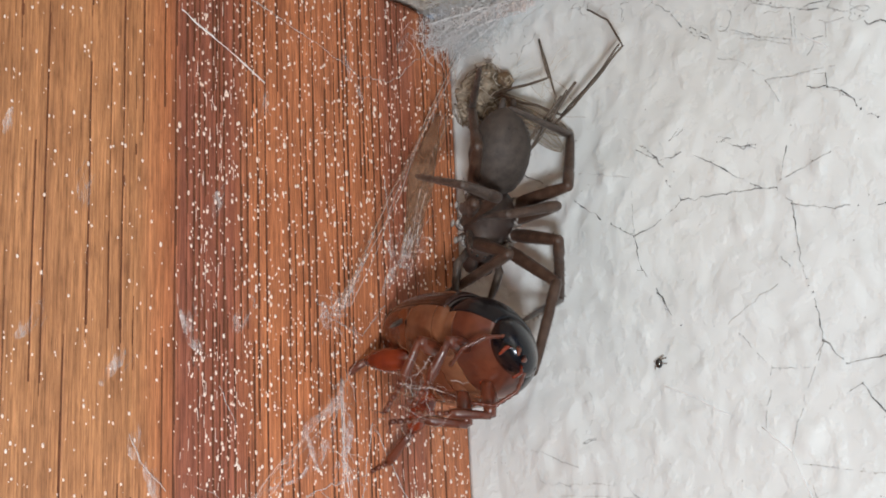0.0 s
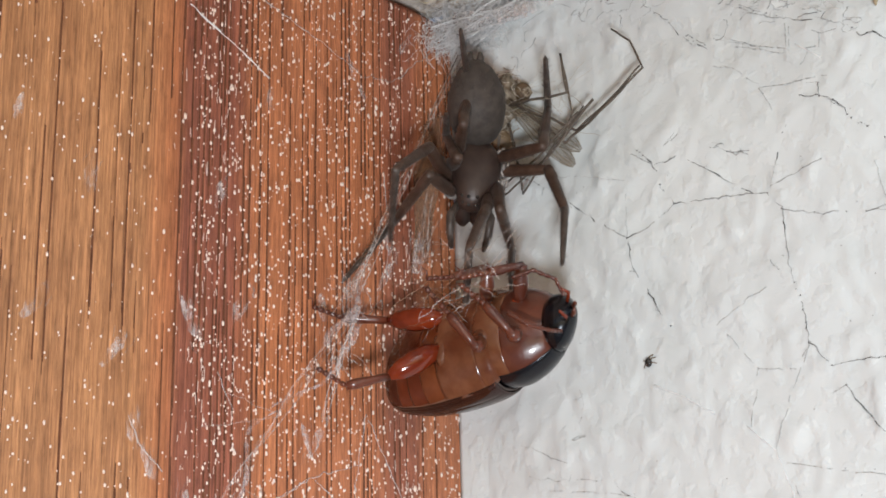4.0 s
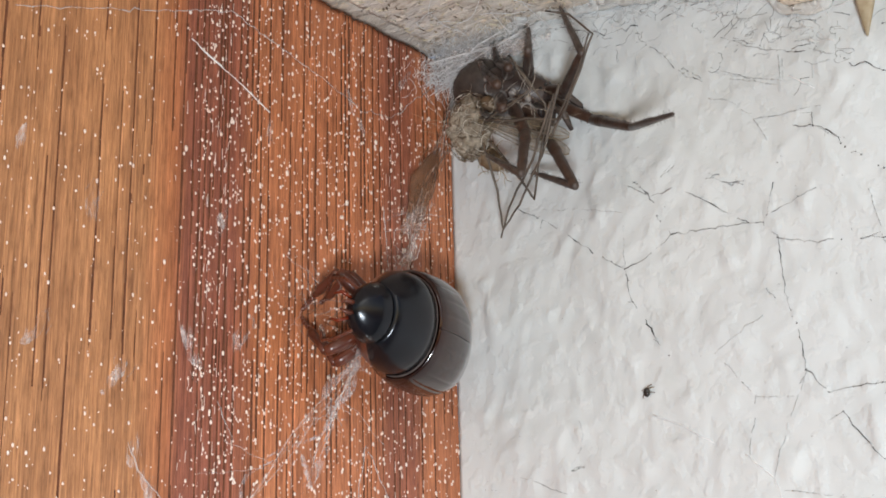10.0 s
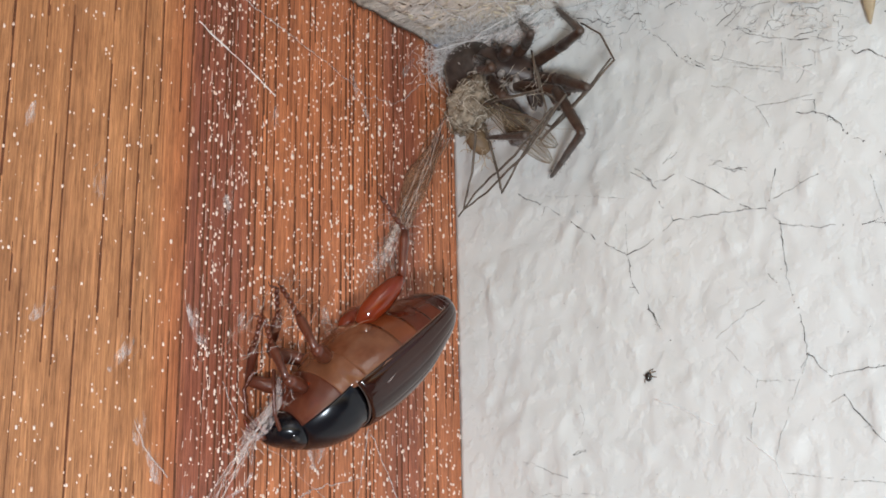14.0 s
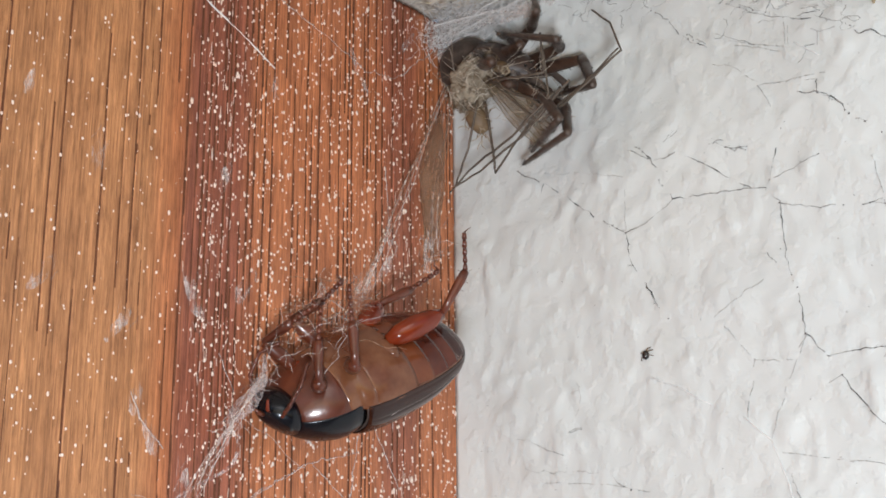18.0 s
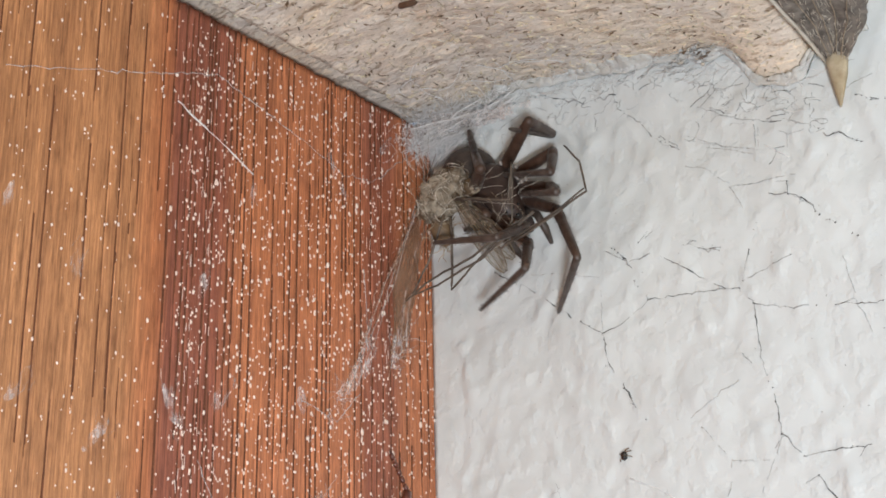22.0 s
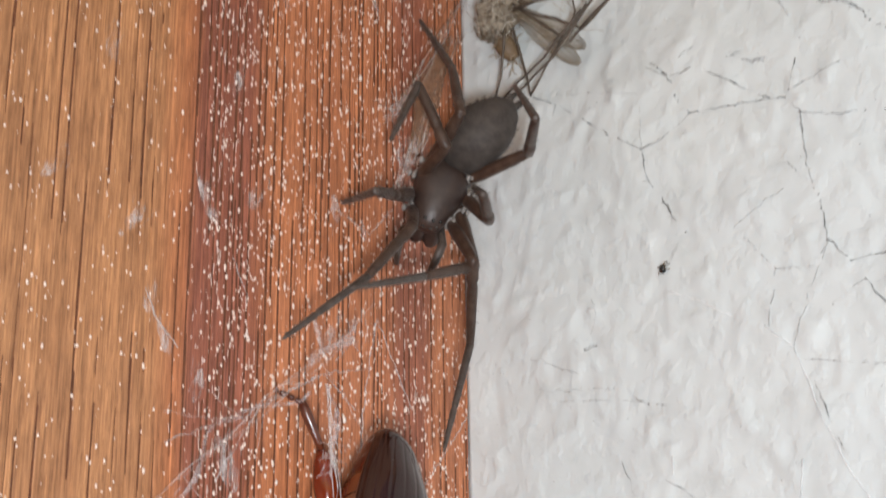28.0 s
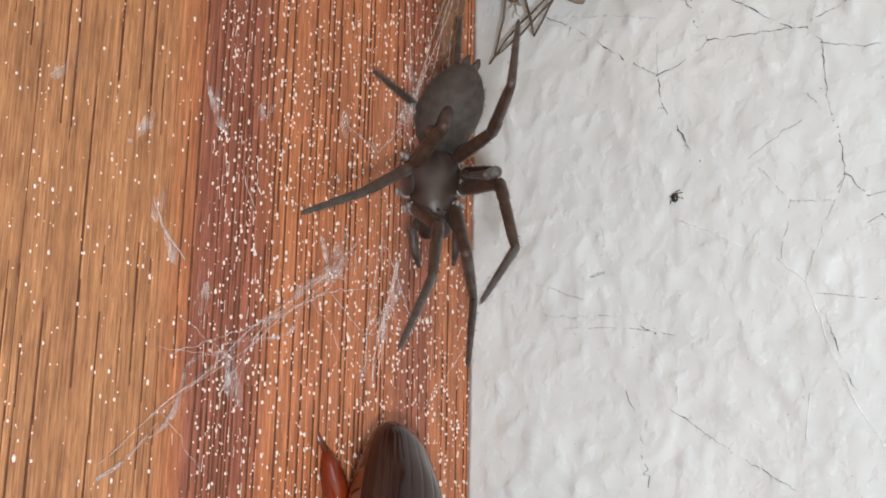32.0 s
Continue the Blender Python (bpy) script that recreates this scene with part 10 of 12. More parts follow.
    glide(LEGS["B20"], steps_t, [
        (-.00165,.0004,-.0005,56.1,-0,77.5), (-.00165,.0004,-.0005,61.8,8.4,72.5), (-.00165,.0004,-.0005,65.9,17.7,67.8), (-.00165,.0004,-.0005,68,27.6,63.2), (-.00165,.0004,-.0005,62.1,23.4,65.4),
        (-.00165,.0004,-.0005,54.3,21.2,66.8), (-.00165,.0004,-.0005,45.3,20.9,67.1), (-.00165,.0004,-.0005,49.3,15.6,72.3), (-.00165,.0004,-.0005,53.3,10.3,76.6), (-.00165,.0004,-.0005,57.7,5,80.3),
        (-.00165,.0004,-.0005,62.5,14.9,74.6), (-.00165,.0004,-.0005,68,24.3,69.9), (-.00165,.0004,-.0005,74.8,33,66.6), (-.00165,.0004,-.0005,78.4,30.3,67.4), (-.00165,.0004,-.0005,81.3,27.1,68),
        (-.00165,.0004,-.0005,83.4,23.7,68.5), (-.00165,.0004,-.0005,87.5,25.7,68.4), (-.00165,.0004,-.0005,91.5,28.1,68.3), (-.00165,.0004,-.0005,95.4,30.8,68.5), (-.00165,.0004,-.0005,86,20.2,68.4),
        (-.00165,.0004,-.0005,74.1,13.5,69.6), (-.00165,.0004,-.0005,60.1,11.6,70.4), (-.00165,.0004,-.0005,58.4,7.2,73.1), (-.00165,.0004,-.0005,57.6,2.2,76.2), (-.00165,.0004,-.0005,57.5,-3.1,79.6),
        (-.00165,.0004,-.0005,70.1,14.8,70.8), (-.00165,.0004,-.0005,84.8,32.1,66.6), (-.00165,.0004,-.0005,105.2,46.8,68.3), (-.00165,.0004,-.0005,107.8,51,70.2), (-.00165,.0004,-.0005,110.8,55.3,72.7),
        (-.00165,.0004,-.0005,114.5,59.5,75.9), (-.00165,.0004,-.0005,114.6,58.2,74.8), (-.00165,.0004,-.0005,114.6,56.8,73.6), (-.00165,.0004,-.0005,114.6,55.4,72.4), (-.00165,.0004,-.0005,116.9,56.6,73.5),
        (-.00165,.0004,-.0005,112.1,54,71.4), (-.00165,.0004,-.0005,106.9,50.7,69.5), (-.00165,.0004,-.0005,102.4,47.4,68.1), (-.00165,.0004,-.0005,98.1,43.9,67.2), (-.00165,.0004,-.0005,101.6,44.5,67.4),
        (-.00165,.0004,-.0005,105.3,45.2,67.6), (-.00165,.0004,-.0005,108.8,45.7,67.8), (-.00165,.0004,-.0005,104.9,46.3,68.1), (-.00165,.0004,-.0005,101,46.8,68.3), (-.00165,.0004,-.0005,96.9,47.3,68.4),
        (-.00165,.0004,-.0005,93.9,45.8,68.2), (-.00165,.0004,-.0005,90.7,44.3,68.1), (-.00165,.0004,-.0005,87.9,42.9,68.1), (-.00165,.0004,-.0005,85.4,41.7,68.2), (-.00165,.0004,-.0005,83.3,40.4,68.4),
        (-.00165,.0004,-.0005,81.1,39.2,68.6), (-.00165,.0004,-.0005,82.9,39.1,68.6), (-.00165,.0004,-.0005,85,38.7,68.6), (-.00165,.0004,-.0005,86.8,38.6,68.7), (-.00165,.0004,-.0005,79.2,35.3,69.2),
        (-.00165,.0004,-.0005,71.8,32,70.2), (-.00165,.0004,-.0005,64.5,29.1,71.5), (-.00165,.0004,-.0005,69.6,26.9,72.6), (-.00165,.0004,-.0005,74.7,25.1,73.2), (-.00165,.0004,-.0005,79.6,23.8,73.6),
        (-.00165,.0004,-.0005,76.2,-6.3,80), (-.00165,.0004,-.0005,73.8,-1.6,78.8), (-.00165,.0004,-.0005,70.7,2.7,77.4), (-.00165,.0004,-.0005,67,6.5,75.9), (-.00165,.0004,-.0005,63.3,19.4,69.8),
        (-.00165,.0004,-.0005,58.5,31.9,62.1), (-.00165,.0004,-.0005,50.9,43.7,51.6), (-.00165,.0004,-.0005,54.8,44.5,50.7), (-.00165,.0004,-.0005,57.1,46.3,48.9), (-.00165,.0004,-.0005,57.6,49.1,46.3),
        (-.00165,.0004,-.0005,53.5,44.8,50.7), (-.00165,.0004,-.0005,50,40.1,55.6), (-.00165,.0004,-.0005,46.7,35.4,60.9), (-.00165,.0004,-.0005,55.6,25,70.6), (-.00165,.0004,-.0005,63,14,77.5),
        (-.00165,.0004,-.0005,70.1,2.8,82.4), (-.00165,.0004,-.0005,64.6,1.2,83.1), (-.00165,.0004,-.0005,59.1,-.3,83.9), (-.00165,.0004,-.0005,53.6,-1.7,84.8), (-.00165,.0004,-.0005,48.9,8.9,76.3),
        (-.00165,.0004,-.0005,43.3,18.9,66.4), (-.00165,.0004,-.0005,50.9,15,70.2), (-.00165,.0004,-.0005,57,9.8,74.1), (-.00165,.0004,-.0005,61.3,3.8,77.7),
    ])
    glide(LEGS["B21"], steps_t, [
        (-.00459,.00105,.00398,-58.6,-0,23.9), (-.00387,.00183,.00421,-63,6.3,27.5), (-.00313,.00262,.0042,-68.1,12.2,30.2), (-.00241,.00338,.00394,-73.8,17.5,32.1), (-.00316,.00318,.00388,-68.2,7,28.4),
        (-.00392,.0031,.00359,-63.9,-4.2,23.4), (-.00462,.00314,.00308,-60.5,-15.7,17.3), (-.00467,.00252,.00344,-64.4,-9.9,20.4), (-.00461,.0019,.00376,-68.8,-4.5,22.7), (-.00443,.00128,.00404,-73.5,.1,24.3),
        (-.00373,.00225,.00413,-75.2,2.5,24.9), (-.00284,.00303,.00406,-76.4,4.8,25.5), (-.00182,.00357,.00387,-77.1,7.2,26.1), (-.00163,.00328,.00407,-83,8.5,26.3), (-.0015,.00296,.00425,-88.3,10.6,26.5),
        (-.00144,.00263,.00441,-93.2,13.8,26.4), (-.00101,.00266,.00436,-92.4,5.4,26.9), (-.00058,.00271,.00426,-90.8,-2.7,27.1), (-.00017,.00278,.00412,-87.9,-11,27), (-.00132,.00227,.00456,-85.7,-74.8,22.4),
        (-.00262,.00205,.00455,89.4,-60.2,-146.7), (-.00388,.00219,.00408,116,-21.6,-135.5), (-.00419,.00177,.00406,113.8,-23.4,-136.4), (-.00442,.00126,.00406,112.7,-26,-137.6), (-.00455,.00068,.00405,113.1,-29.2,-139.2),
        (-.00296,.00223,.00441,134.2,-5,-122.6), (-.00096,.00321,.00406,124.4,-10.8,-127.4), (.00107,.00341,.00307,65.4,-50.3,-131.2), (.00126,.0036,.00273,69.3,-47.2,-133.2), (.00141,.00379,.00238,72.8,-44.2,-134.7),
        (.00155,.00397,.00199,76.3,-40.8,-136), (.00162,.00384,.00208,77.2,-45,-134.6), (.00166,.00371,.00219,78,-49.3,-133.2), (.00171,.00357,.00229,79.3,-53.3,-131.9), (.00183,.00356,.00215,77.4,-53.8,-131.8),
        (.00157,.00358,.00244,78.3,-55.6,-131.1), (.00123,.00359,.00277,77.9,-54.8,-131.4), (.00087,.00357,.00307,77.4,-54.5,-131.5), (.00048,.00352,.00335,76.3,-54.8,-131.4), (.00078,.00341,.00327,72,-57.2,-130.1),
        (.00107,.00328,.00317,67.3,-59.9,-128.3), (.00134,.00314,.00307,63,-61.7,-126.5), (.00105,.00338,.00311,61.5,-61.1,-127.2), (.00074,.00361,.00313,59.9,-60.6,-127.7), (.00041,.00382,.00314,58,-60.5,-127.8),
        (.00013,.00385,.00326,58.8,-59.6,-129), (-.00018,.00388,.00336,59.7,-58.5,-130.3), (-.00046,.00388,.00345,60.3,-57.3,-131.5), (-.00072,.00388,.00352,112.4,-33.1,-133.7), (-.00096,.00387,.00358,119.4,-29.3,-131.5),
        (-.0012,.00385,.00363,65.1,-55.9,-132.9), (-.00103,.00379,.00366,120.5,-28.3,-131.1), (-.00086,.00371,.0037,112,-33.7,-134.3), (-.0007,.00364,.00372,59.6,-56.8,-131.9), (-.0015,.00363,.00383,79,-46.3,-138.2),
        (-.00232,.00353,.00385,93.5,-34.4,-139.3), (-.0031,.00339,.00376,106.1,-21.8,-136.8), (-.00276,.00315,.00401,105.4,-28.7,-139), (-.00237,.00293,.00422,107.1,-35.6,-141.3), (-.00198,.00273,.00436,111,-41.9,-144.1),
        (-.00302,6e-05,.00471,116.4,-26.1,-135.8), (-.00316,.00055,.00468,116.2,-27.6,-136.6), (-.00334,.00102,.00459,116.4,-29,-137.4), (-.00356,.00146,.00444,116.4,-30.1,-138), (-.00337,.00275,.00405,126.1,-71.9,-176.1),
        (-.00301,.00387,.00341,119.8,-73.9,179.6), (-.00252,.00478,.00253,101.7,-21,-152.4), (-.00211,.00476,.00265,111.6,-61.1,-167.9), (-.00171,.0048,.00263,165,-77.5,143.6), (-.00136,.00489,.00249,108.6,-42.8,-151.5),
        (-.0022,.0048,.00258,104.9,-40.8,-150.7), (-.00301,.00456,.00266,101.2,-39.2,-150.2), (-.00378,.00419,.0027,97.7,-38.6,-150.1), (-.0039,.00319,.00354,100.9,-29,-148.2), (-.00379,.00207,.00417,104.5,-18.8,-145.7),
        (-.00344,.00089,.00457,108.9,-7.7,-142.2), (-.00394,.00078,.00438,119.7,-8.1,-142.4), (-.00441,.00067,.00413,130.7,-8.1,-142.4), (-.00485,.00056,.00385,142.2,-7.8,-142.1), (-.00495,.00185,.00352,138.4,-10.4,-145.3),
        (-.00477,.00307,.00301,135.6,-14.2,-149.4), (-.00449,.00257,.00355,136.8,-16.3,-151.7), (-.00427,.00195,.00396,138.3,-18.6,-154.3), (-.00412,.00126,.00422,140,-21,-157.3),
    ])
    glide(LEGS["B22"], steps_t, [
        (-.00586,.00391,-.00114,57.8,-0,-42.1), (-.00565,.00397,-.0011,53.9,-5.7,-38.2), (-.00527,.00396,-.00125,50.2,-11.4,-33.7), (-.00477,.00388,-.00155,46.8,-17.2,-28.5), (-.00482,.00482,-.00165,50.9,-11,-34.1),
        (-.00461,.00568,-.00178,55.7,-5.1,-38.5), (-.00415,.00638,-.00195,61.5,0,-41.6), (-.0047,.00527,-.00189,58.1,1,-42.2), (-.00504,.00407,-.00182,54.5,1.3,-42.4), (-.00514,.00283,-.00171,50.7,1.1,-42.2),
        (-.0046,.00353,-.00167,54,-5.5,-37.1), (-.00389,.00409,-.00175,55.4,-12.8,-31.9), (-.00307,.00445,-.00193,54.5,-20.3,-26.4), (-.00274,.00355,-.00182,56.8,-17.4,-28.5), (-.00257,.00263,-.00164,59.1,-14.7,-30.3),
        (-.00257,.0017,-.00141,61.8,-12.3,-31.7), (-.0014,.00218,-.00161,60.1,-10.6,-32.6), (-.00029,.00276,-.00173,58.3,-9.3,-33.4), (.00075,.00349,-.00177,55.9,-7.9,-34.3), (.00385,.00488,.00298,11.4,-35.2,7.4),
        (.00177,.00485,.00753,-47.8,-23.8,45.9), (-.0043,.00545,.0091,-92.3,12.9,59), (-.00427,.00503,.0091,-98.2,11.8,59.1), (-.00419,.0046,.00903,-103.4,8.8,59.7), (-.00405,.00422,.00887,-107.6,4.3,61),
        (-.00628,.0048,.00869,-162.4,31.9,32.7), (-.0031,.00601,.00892,166.6,33.3,-9.5), (.00571,.00492,.00655,178.5,26.4,-65.9), (.00562,.00515,.00655,178.4,26.5,-61.4), (.00548,.00538,.00649,178.1,26.6,-56.8),
        (.00527,.00559,.00641,178.1,26.7,-51.8), (.00547,.00585,.00622,-178.7,26.8,-48.6), (.00562,.0061,.00602,-175.5,26.6,-45.3), (.0057,.00635,.00581,-172.1,26.2,-41.5), (.00595,.00622,.00561,-173.3,26.8,-46.4),
        (.00567,.00644,.00576,-177.2,26.9,-47.7), (.00534,.00636,.00615,-173.4,26.9,-47.3), (.00501,.00627,.00647,-170.4,26.9,-47.3), (.0047,.00616,.00672,-168,26.9,-47.7), (.00529,.00589,.00636,-163.5,25.5,-41.3),
        (.00585,.00561,.00595,-159.6,23.6,-35), (.00633,.0053,.0056,-155.3,21,-28.5), (.00612,.00532,.00566,-155.2,20.9,-28.1), (.00588,.00535,.00567,-155.3,20.8,-27.8), (.00564,.00537,.00564,-155.6,20.6,-27.4),
        (.00533,.00534,.00585,-154.2,21.1,-28.6), (.00498,.00528,.00607,-152.5,21.6,-29.7), (.00467,.0052,.00627,-150.9,22.3,-31), (-.00029,.00766,.00817,-172.1,12.6,-1.3), (-.00146,.00773,.00814,-172.4,11.6,5.6),
        (.00372,.00542,.00668,-147.1,23.5,-27.1), (-.00172,.00764,.00821,-167.7,8.4,9.2), (-.00031,.00749,.00832,-166.2,10.7,-.7), (.00445,.00484,.00655,-148.3,23.4,-31.6), (.00244,.00561,.0079,-136,13.6,-18.4),
        (1e-05,.00601,.00879,-127.3,1.2,-7.3), (-.00268,.00606,.00911,-121.7,-13,2.5), (-.00171,.00618,.00909,-112.8,-18.1,5.2), (-.00087,.00639,.00888,-103.8,-23.3,7), (-.00021,.00667,.00853,-94.1,-28.8,8),
        (-.00319,.00362,.00954,-93.2,6.8,5.7), (-.00316,.00419,.00945,-99.3,-1.7,6.6), (-.00323,.00475,.00929,-104.4,-11.2,8.6), (-.00335,.00524,.00909,-108.7,-21,11.6), (.00098,.00659,.00555,-151.9,-58.1,50.2),
        (.00201,.00682,.00485,-134.5,-50.3,32.7), (-.00122,.00684,.00802,-99.5,-13,11), (.00221,.00795,.00534,-115.3,-53.8,26), (.00295,.00856,.00297,133.1,-70,151.1), (.00112,.00841,.00666,114.8,-34,-171.5),
        (.00035,.008,.00697,112.7,-34,-171.5), (-.00036,.00742,.00722,110.7,-34.5,-171.8), (-.00096,.00674,.00735,109.1,-35.2,-172.1), (-.00207,.00566,.00869,123,-57,172.7), (-.00309,.00437,.00966,114.1,-44.6,-176.6),
        (-.00403,.0029,.01019,107,-16.9,-164.7), (-.00517,.00359,.00953,128.1,-46.8,177.3), (-.00629,.00416,.00864,142.1,-46.6,177.6), (-.00736,.00461,.00749,131.5,-18.7,-148.5), (-.00691,.00595,.00744,129.8,-18.1,-148),
        (-.00607,.00728,.00708,128.4,-17.6,-147.5), (-.00555,.00696,.00749,142.3,-43.9,-177.5), (-.00507,.00654,.00775,139.1,-48.7,174.1), (-.00462,.00603,.00783,117,-29.1,-166.5),
    ])
    glide(LEGS["B30"], steps_t, [
        (-.00165,-.0006,-.0005,50.9,-0,108), (-.00165,-.0006,-.0005,65.2,-5.4,111.4), (-.00165,-.0006,-.0005,80,-9.5,112.7), (-.00165,-.0006,-.0005,95.4,-11.6,112.8), (-.00165,-.0006,-.0005,79.9,-12.6,112.8),
        (-.00165,-.0006,-.0005,64.2,-10.7,112.2), (-.00165,-.0006,-.0005,49.1,-6.6,109.5), (-.00165,-.0006,-.0005,42.4,-12,114.8), (-.00165,-.0006,-.0005,35.6,-16.9,121), (-.00165,-.0006,-.0005,27.8,-21.2,128.4),
        (-.00165,-.0006,-.0005,33.5,-12.8,113.7), (-.00165,-.0006,-.0005,37.1,-3.4,100.4), (-.00165,-.0006,-.0005,39,6.5,87.7), (-.00165,-.0006,-.0005,48.7,4.7,89.6), (-.00165,-.0006,-.0005,57.6,1.8,91.8),
        (-.00165,-.0006,-.0005,65.9,-2.5,94.1), (-.00165,-.0006,-.0005,78.8,13.4,89), (-.00165,-.0006,-.0005,91.5,30.1,87.5), (-.00165,-.0006,-.0005,106.5,46.9,90.9), (-.00165,-.0006,-.0005,91.5,28.8,87.3),
        (-.00165,-.0006,-.0005,73.1,17.5,88.9), (-.00165,-.0006,-.0005,50.7,15,90.3), (-.00165,-.0006,-.0005,52.9,10.6,93.8), (-.00165,-.0006,-.0005,55.3,6.2,97), (-.00165,-.0006,-.0005,58,2,99.8),
        (-.00165,-.0006,-.0005,67.7,15.4,92.9), (-.00165,-.0006,-.0005,78.9,29,88.5), (-.00165,-.0006,-.0005,93.1,42.4,87.3), (-.00165,-.0006,-.0005,107.5,40.9,87), (-.00165,-.0006,-.0005,121,39.2,86),
        (-.00165,-.0006,-.0005,133.8,37.3,84.2), (-.00165,-.0006,-.0005,132.3,37.1,83.9), (-.00165,-.0006,-.0005,130.6,36.9,83.6), (-.00165,-.0006,-.0005,128.8,36.6,83.3), (-.00165,-.0006,-.0005,124.7,34.4,81.3),
        (-.00165,-.0006,-.0005,121.1,34.1,81.1), (-.00165,-.0006,-.0005,120.4,34,81), (-.00165,-.0006,-.0005,120,33.9,80.9), (-.00165,-.0006,-.0005,119.3,33.7,80.8), (-.00165,-.0006,-.0005,111.8,31.2,79.4),
        (-.00165,-.0006,-.0005,104.7,28.7,78.4), (-.00165,-.0006,-.0005,97.6,25.9,77.8), (-.00165,-.0006,-.0005,98.5,25.6,77.8), (-.00165,-.0006,-.0005,99.5,25.5,77.8), (-.00165,-.0006,-.0005,100.6,25.4,77.7),
        (-.00165,-.0006,-.0005,97.2,27.1,78), (-.00165,-.0006,-.0005,93.7,28.7,78.2), (-.00165,-.0006,-.0005,90.2,30.5,78.3), (-.00165,-.0006,-.0005,79,21.2,79.3), (-.00165,-.0006,-.0005,61.7,9.5,83.6),
        (-.00165,-.0006,-.0005,63,5.6,85.6), (-.00165,-.0006,-.0005,63.8,3.9,86.5), (-.00165,-.0006,-.0005,79.3,7.3,85.4), (-.00165,-.0006,-.0005,90.6,9.2,85.2), (-.00165,-.0006,-.0005,73.5,12.5,84.7),
        (-.00165,-.0006,-.0005,55.4,14.4,83.8), (-.00165,-.0006,-.0005,36.7,16.1,82.1), (-.00165,-.0006,-.0005,43.2,17.6,80.2), (-.00165,-.0006,-.0005,49.1,19.5,78.3), (-.00165,-.0006,-.0005,54.5,21.8,76.4),
        (-.00165,-.0006,-.0005,77,2.2,85.3), (-.00165,-.0006,-.0005,65.4,-4.3,87.5), (-.00165,-.0006,-.0005,53.9,-11.2,91.6), (-.00165,-.0006,-.0005,41.9,-18.3,98.2), (-.00165,-.0006,-.0005,48.2,-12.7,92.5),
        (-.00165,-.0006,-.0005,54,-7.2,87.9), (-.00165,-.0006,-.0005,60,-1.6,84.3), (-.00165,-.0006,-.0005,68.1,12.8,77.3), (-.00165,-.0006,-.0005,67.8,29,70.3), (-.00165,-.0006,-.0005,57.6,44.6,60.3),
        (-.00165,-.0006,-.0005,57.2,37,66.7), (-.00165,-.0006,-.0005,56.6,29.2,72.8), (-.00165,-.0006,-.0005,56.2,21.2,78.6), (-.00165,-.0006,-.0005,57.4,13.5,83.9), (-.00165,-.0006,-.0005,58.3,5.7,88.8),
        (-.00165,-.0006,-.0005,59,-2.1,93.6), (-.00165,-.0006,-.0005,63.9,.6,92.1), (-.00165,-.0006,-.0005,68.7,3.3,91), (-.00165,-.0006,-.0005,73.5,6,90), (-.00165,-.0006,-.0005,65.8,9.5,88.7),
        (-.00165,-.0006,-.0005,58.2,13.6,86.5), (-.00165,-.0006,-.0005,58,12.8,87), (-.00165,-.0006,-.0005,57.2,12.2,87.4), (-.00165,-.0006,-.0005,55.8,11.7,87.7),
    ])
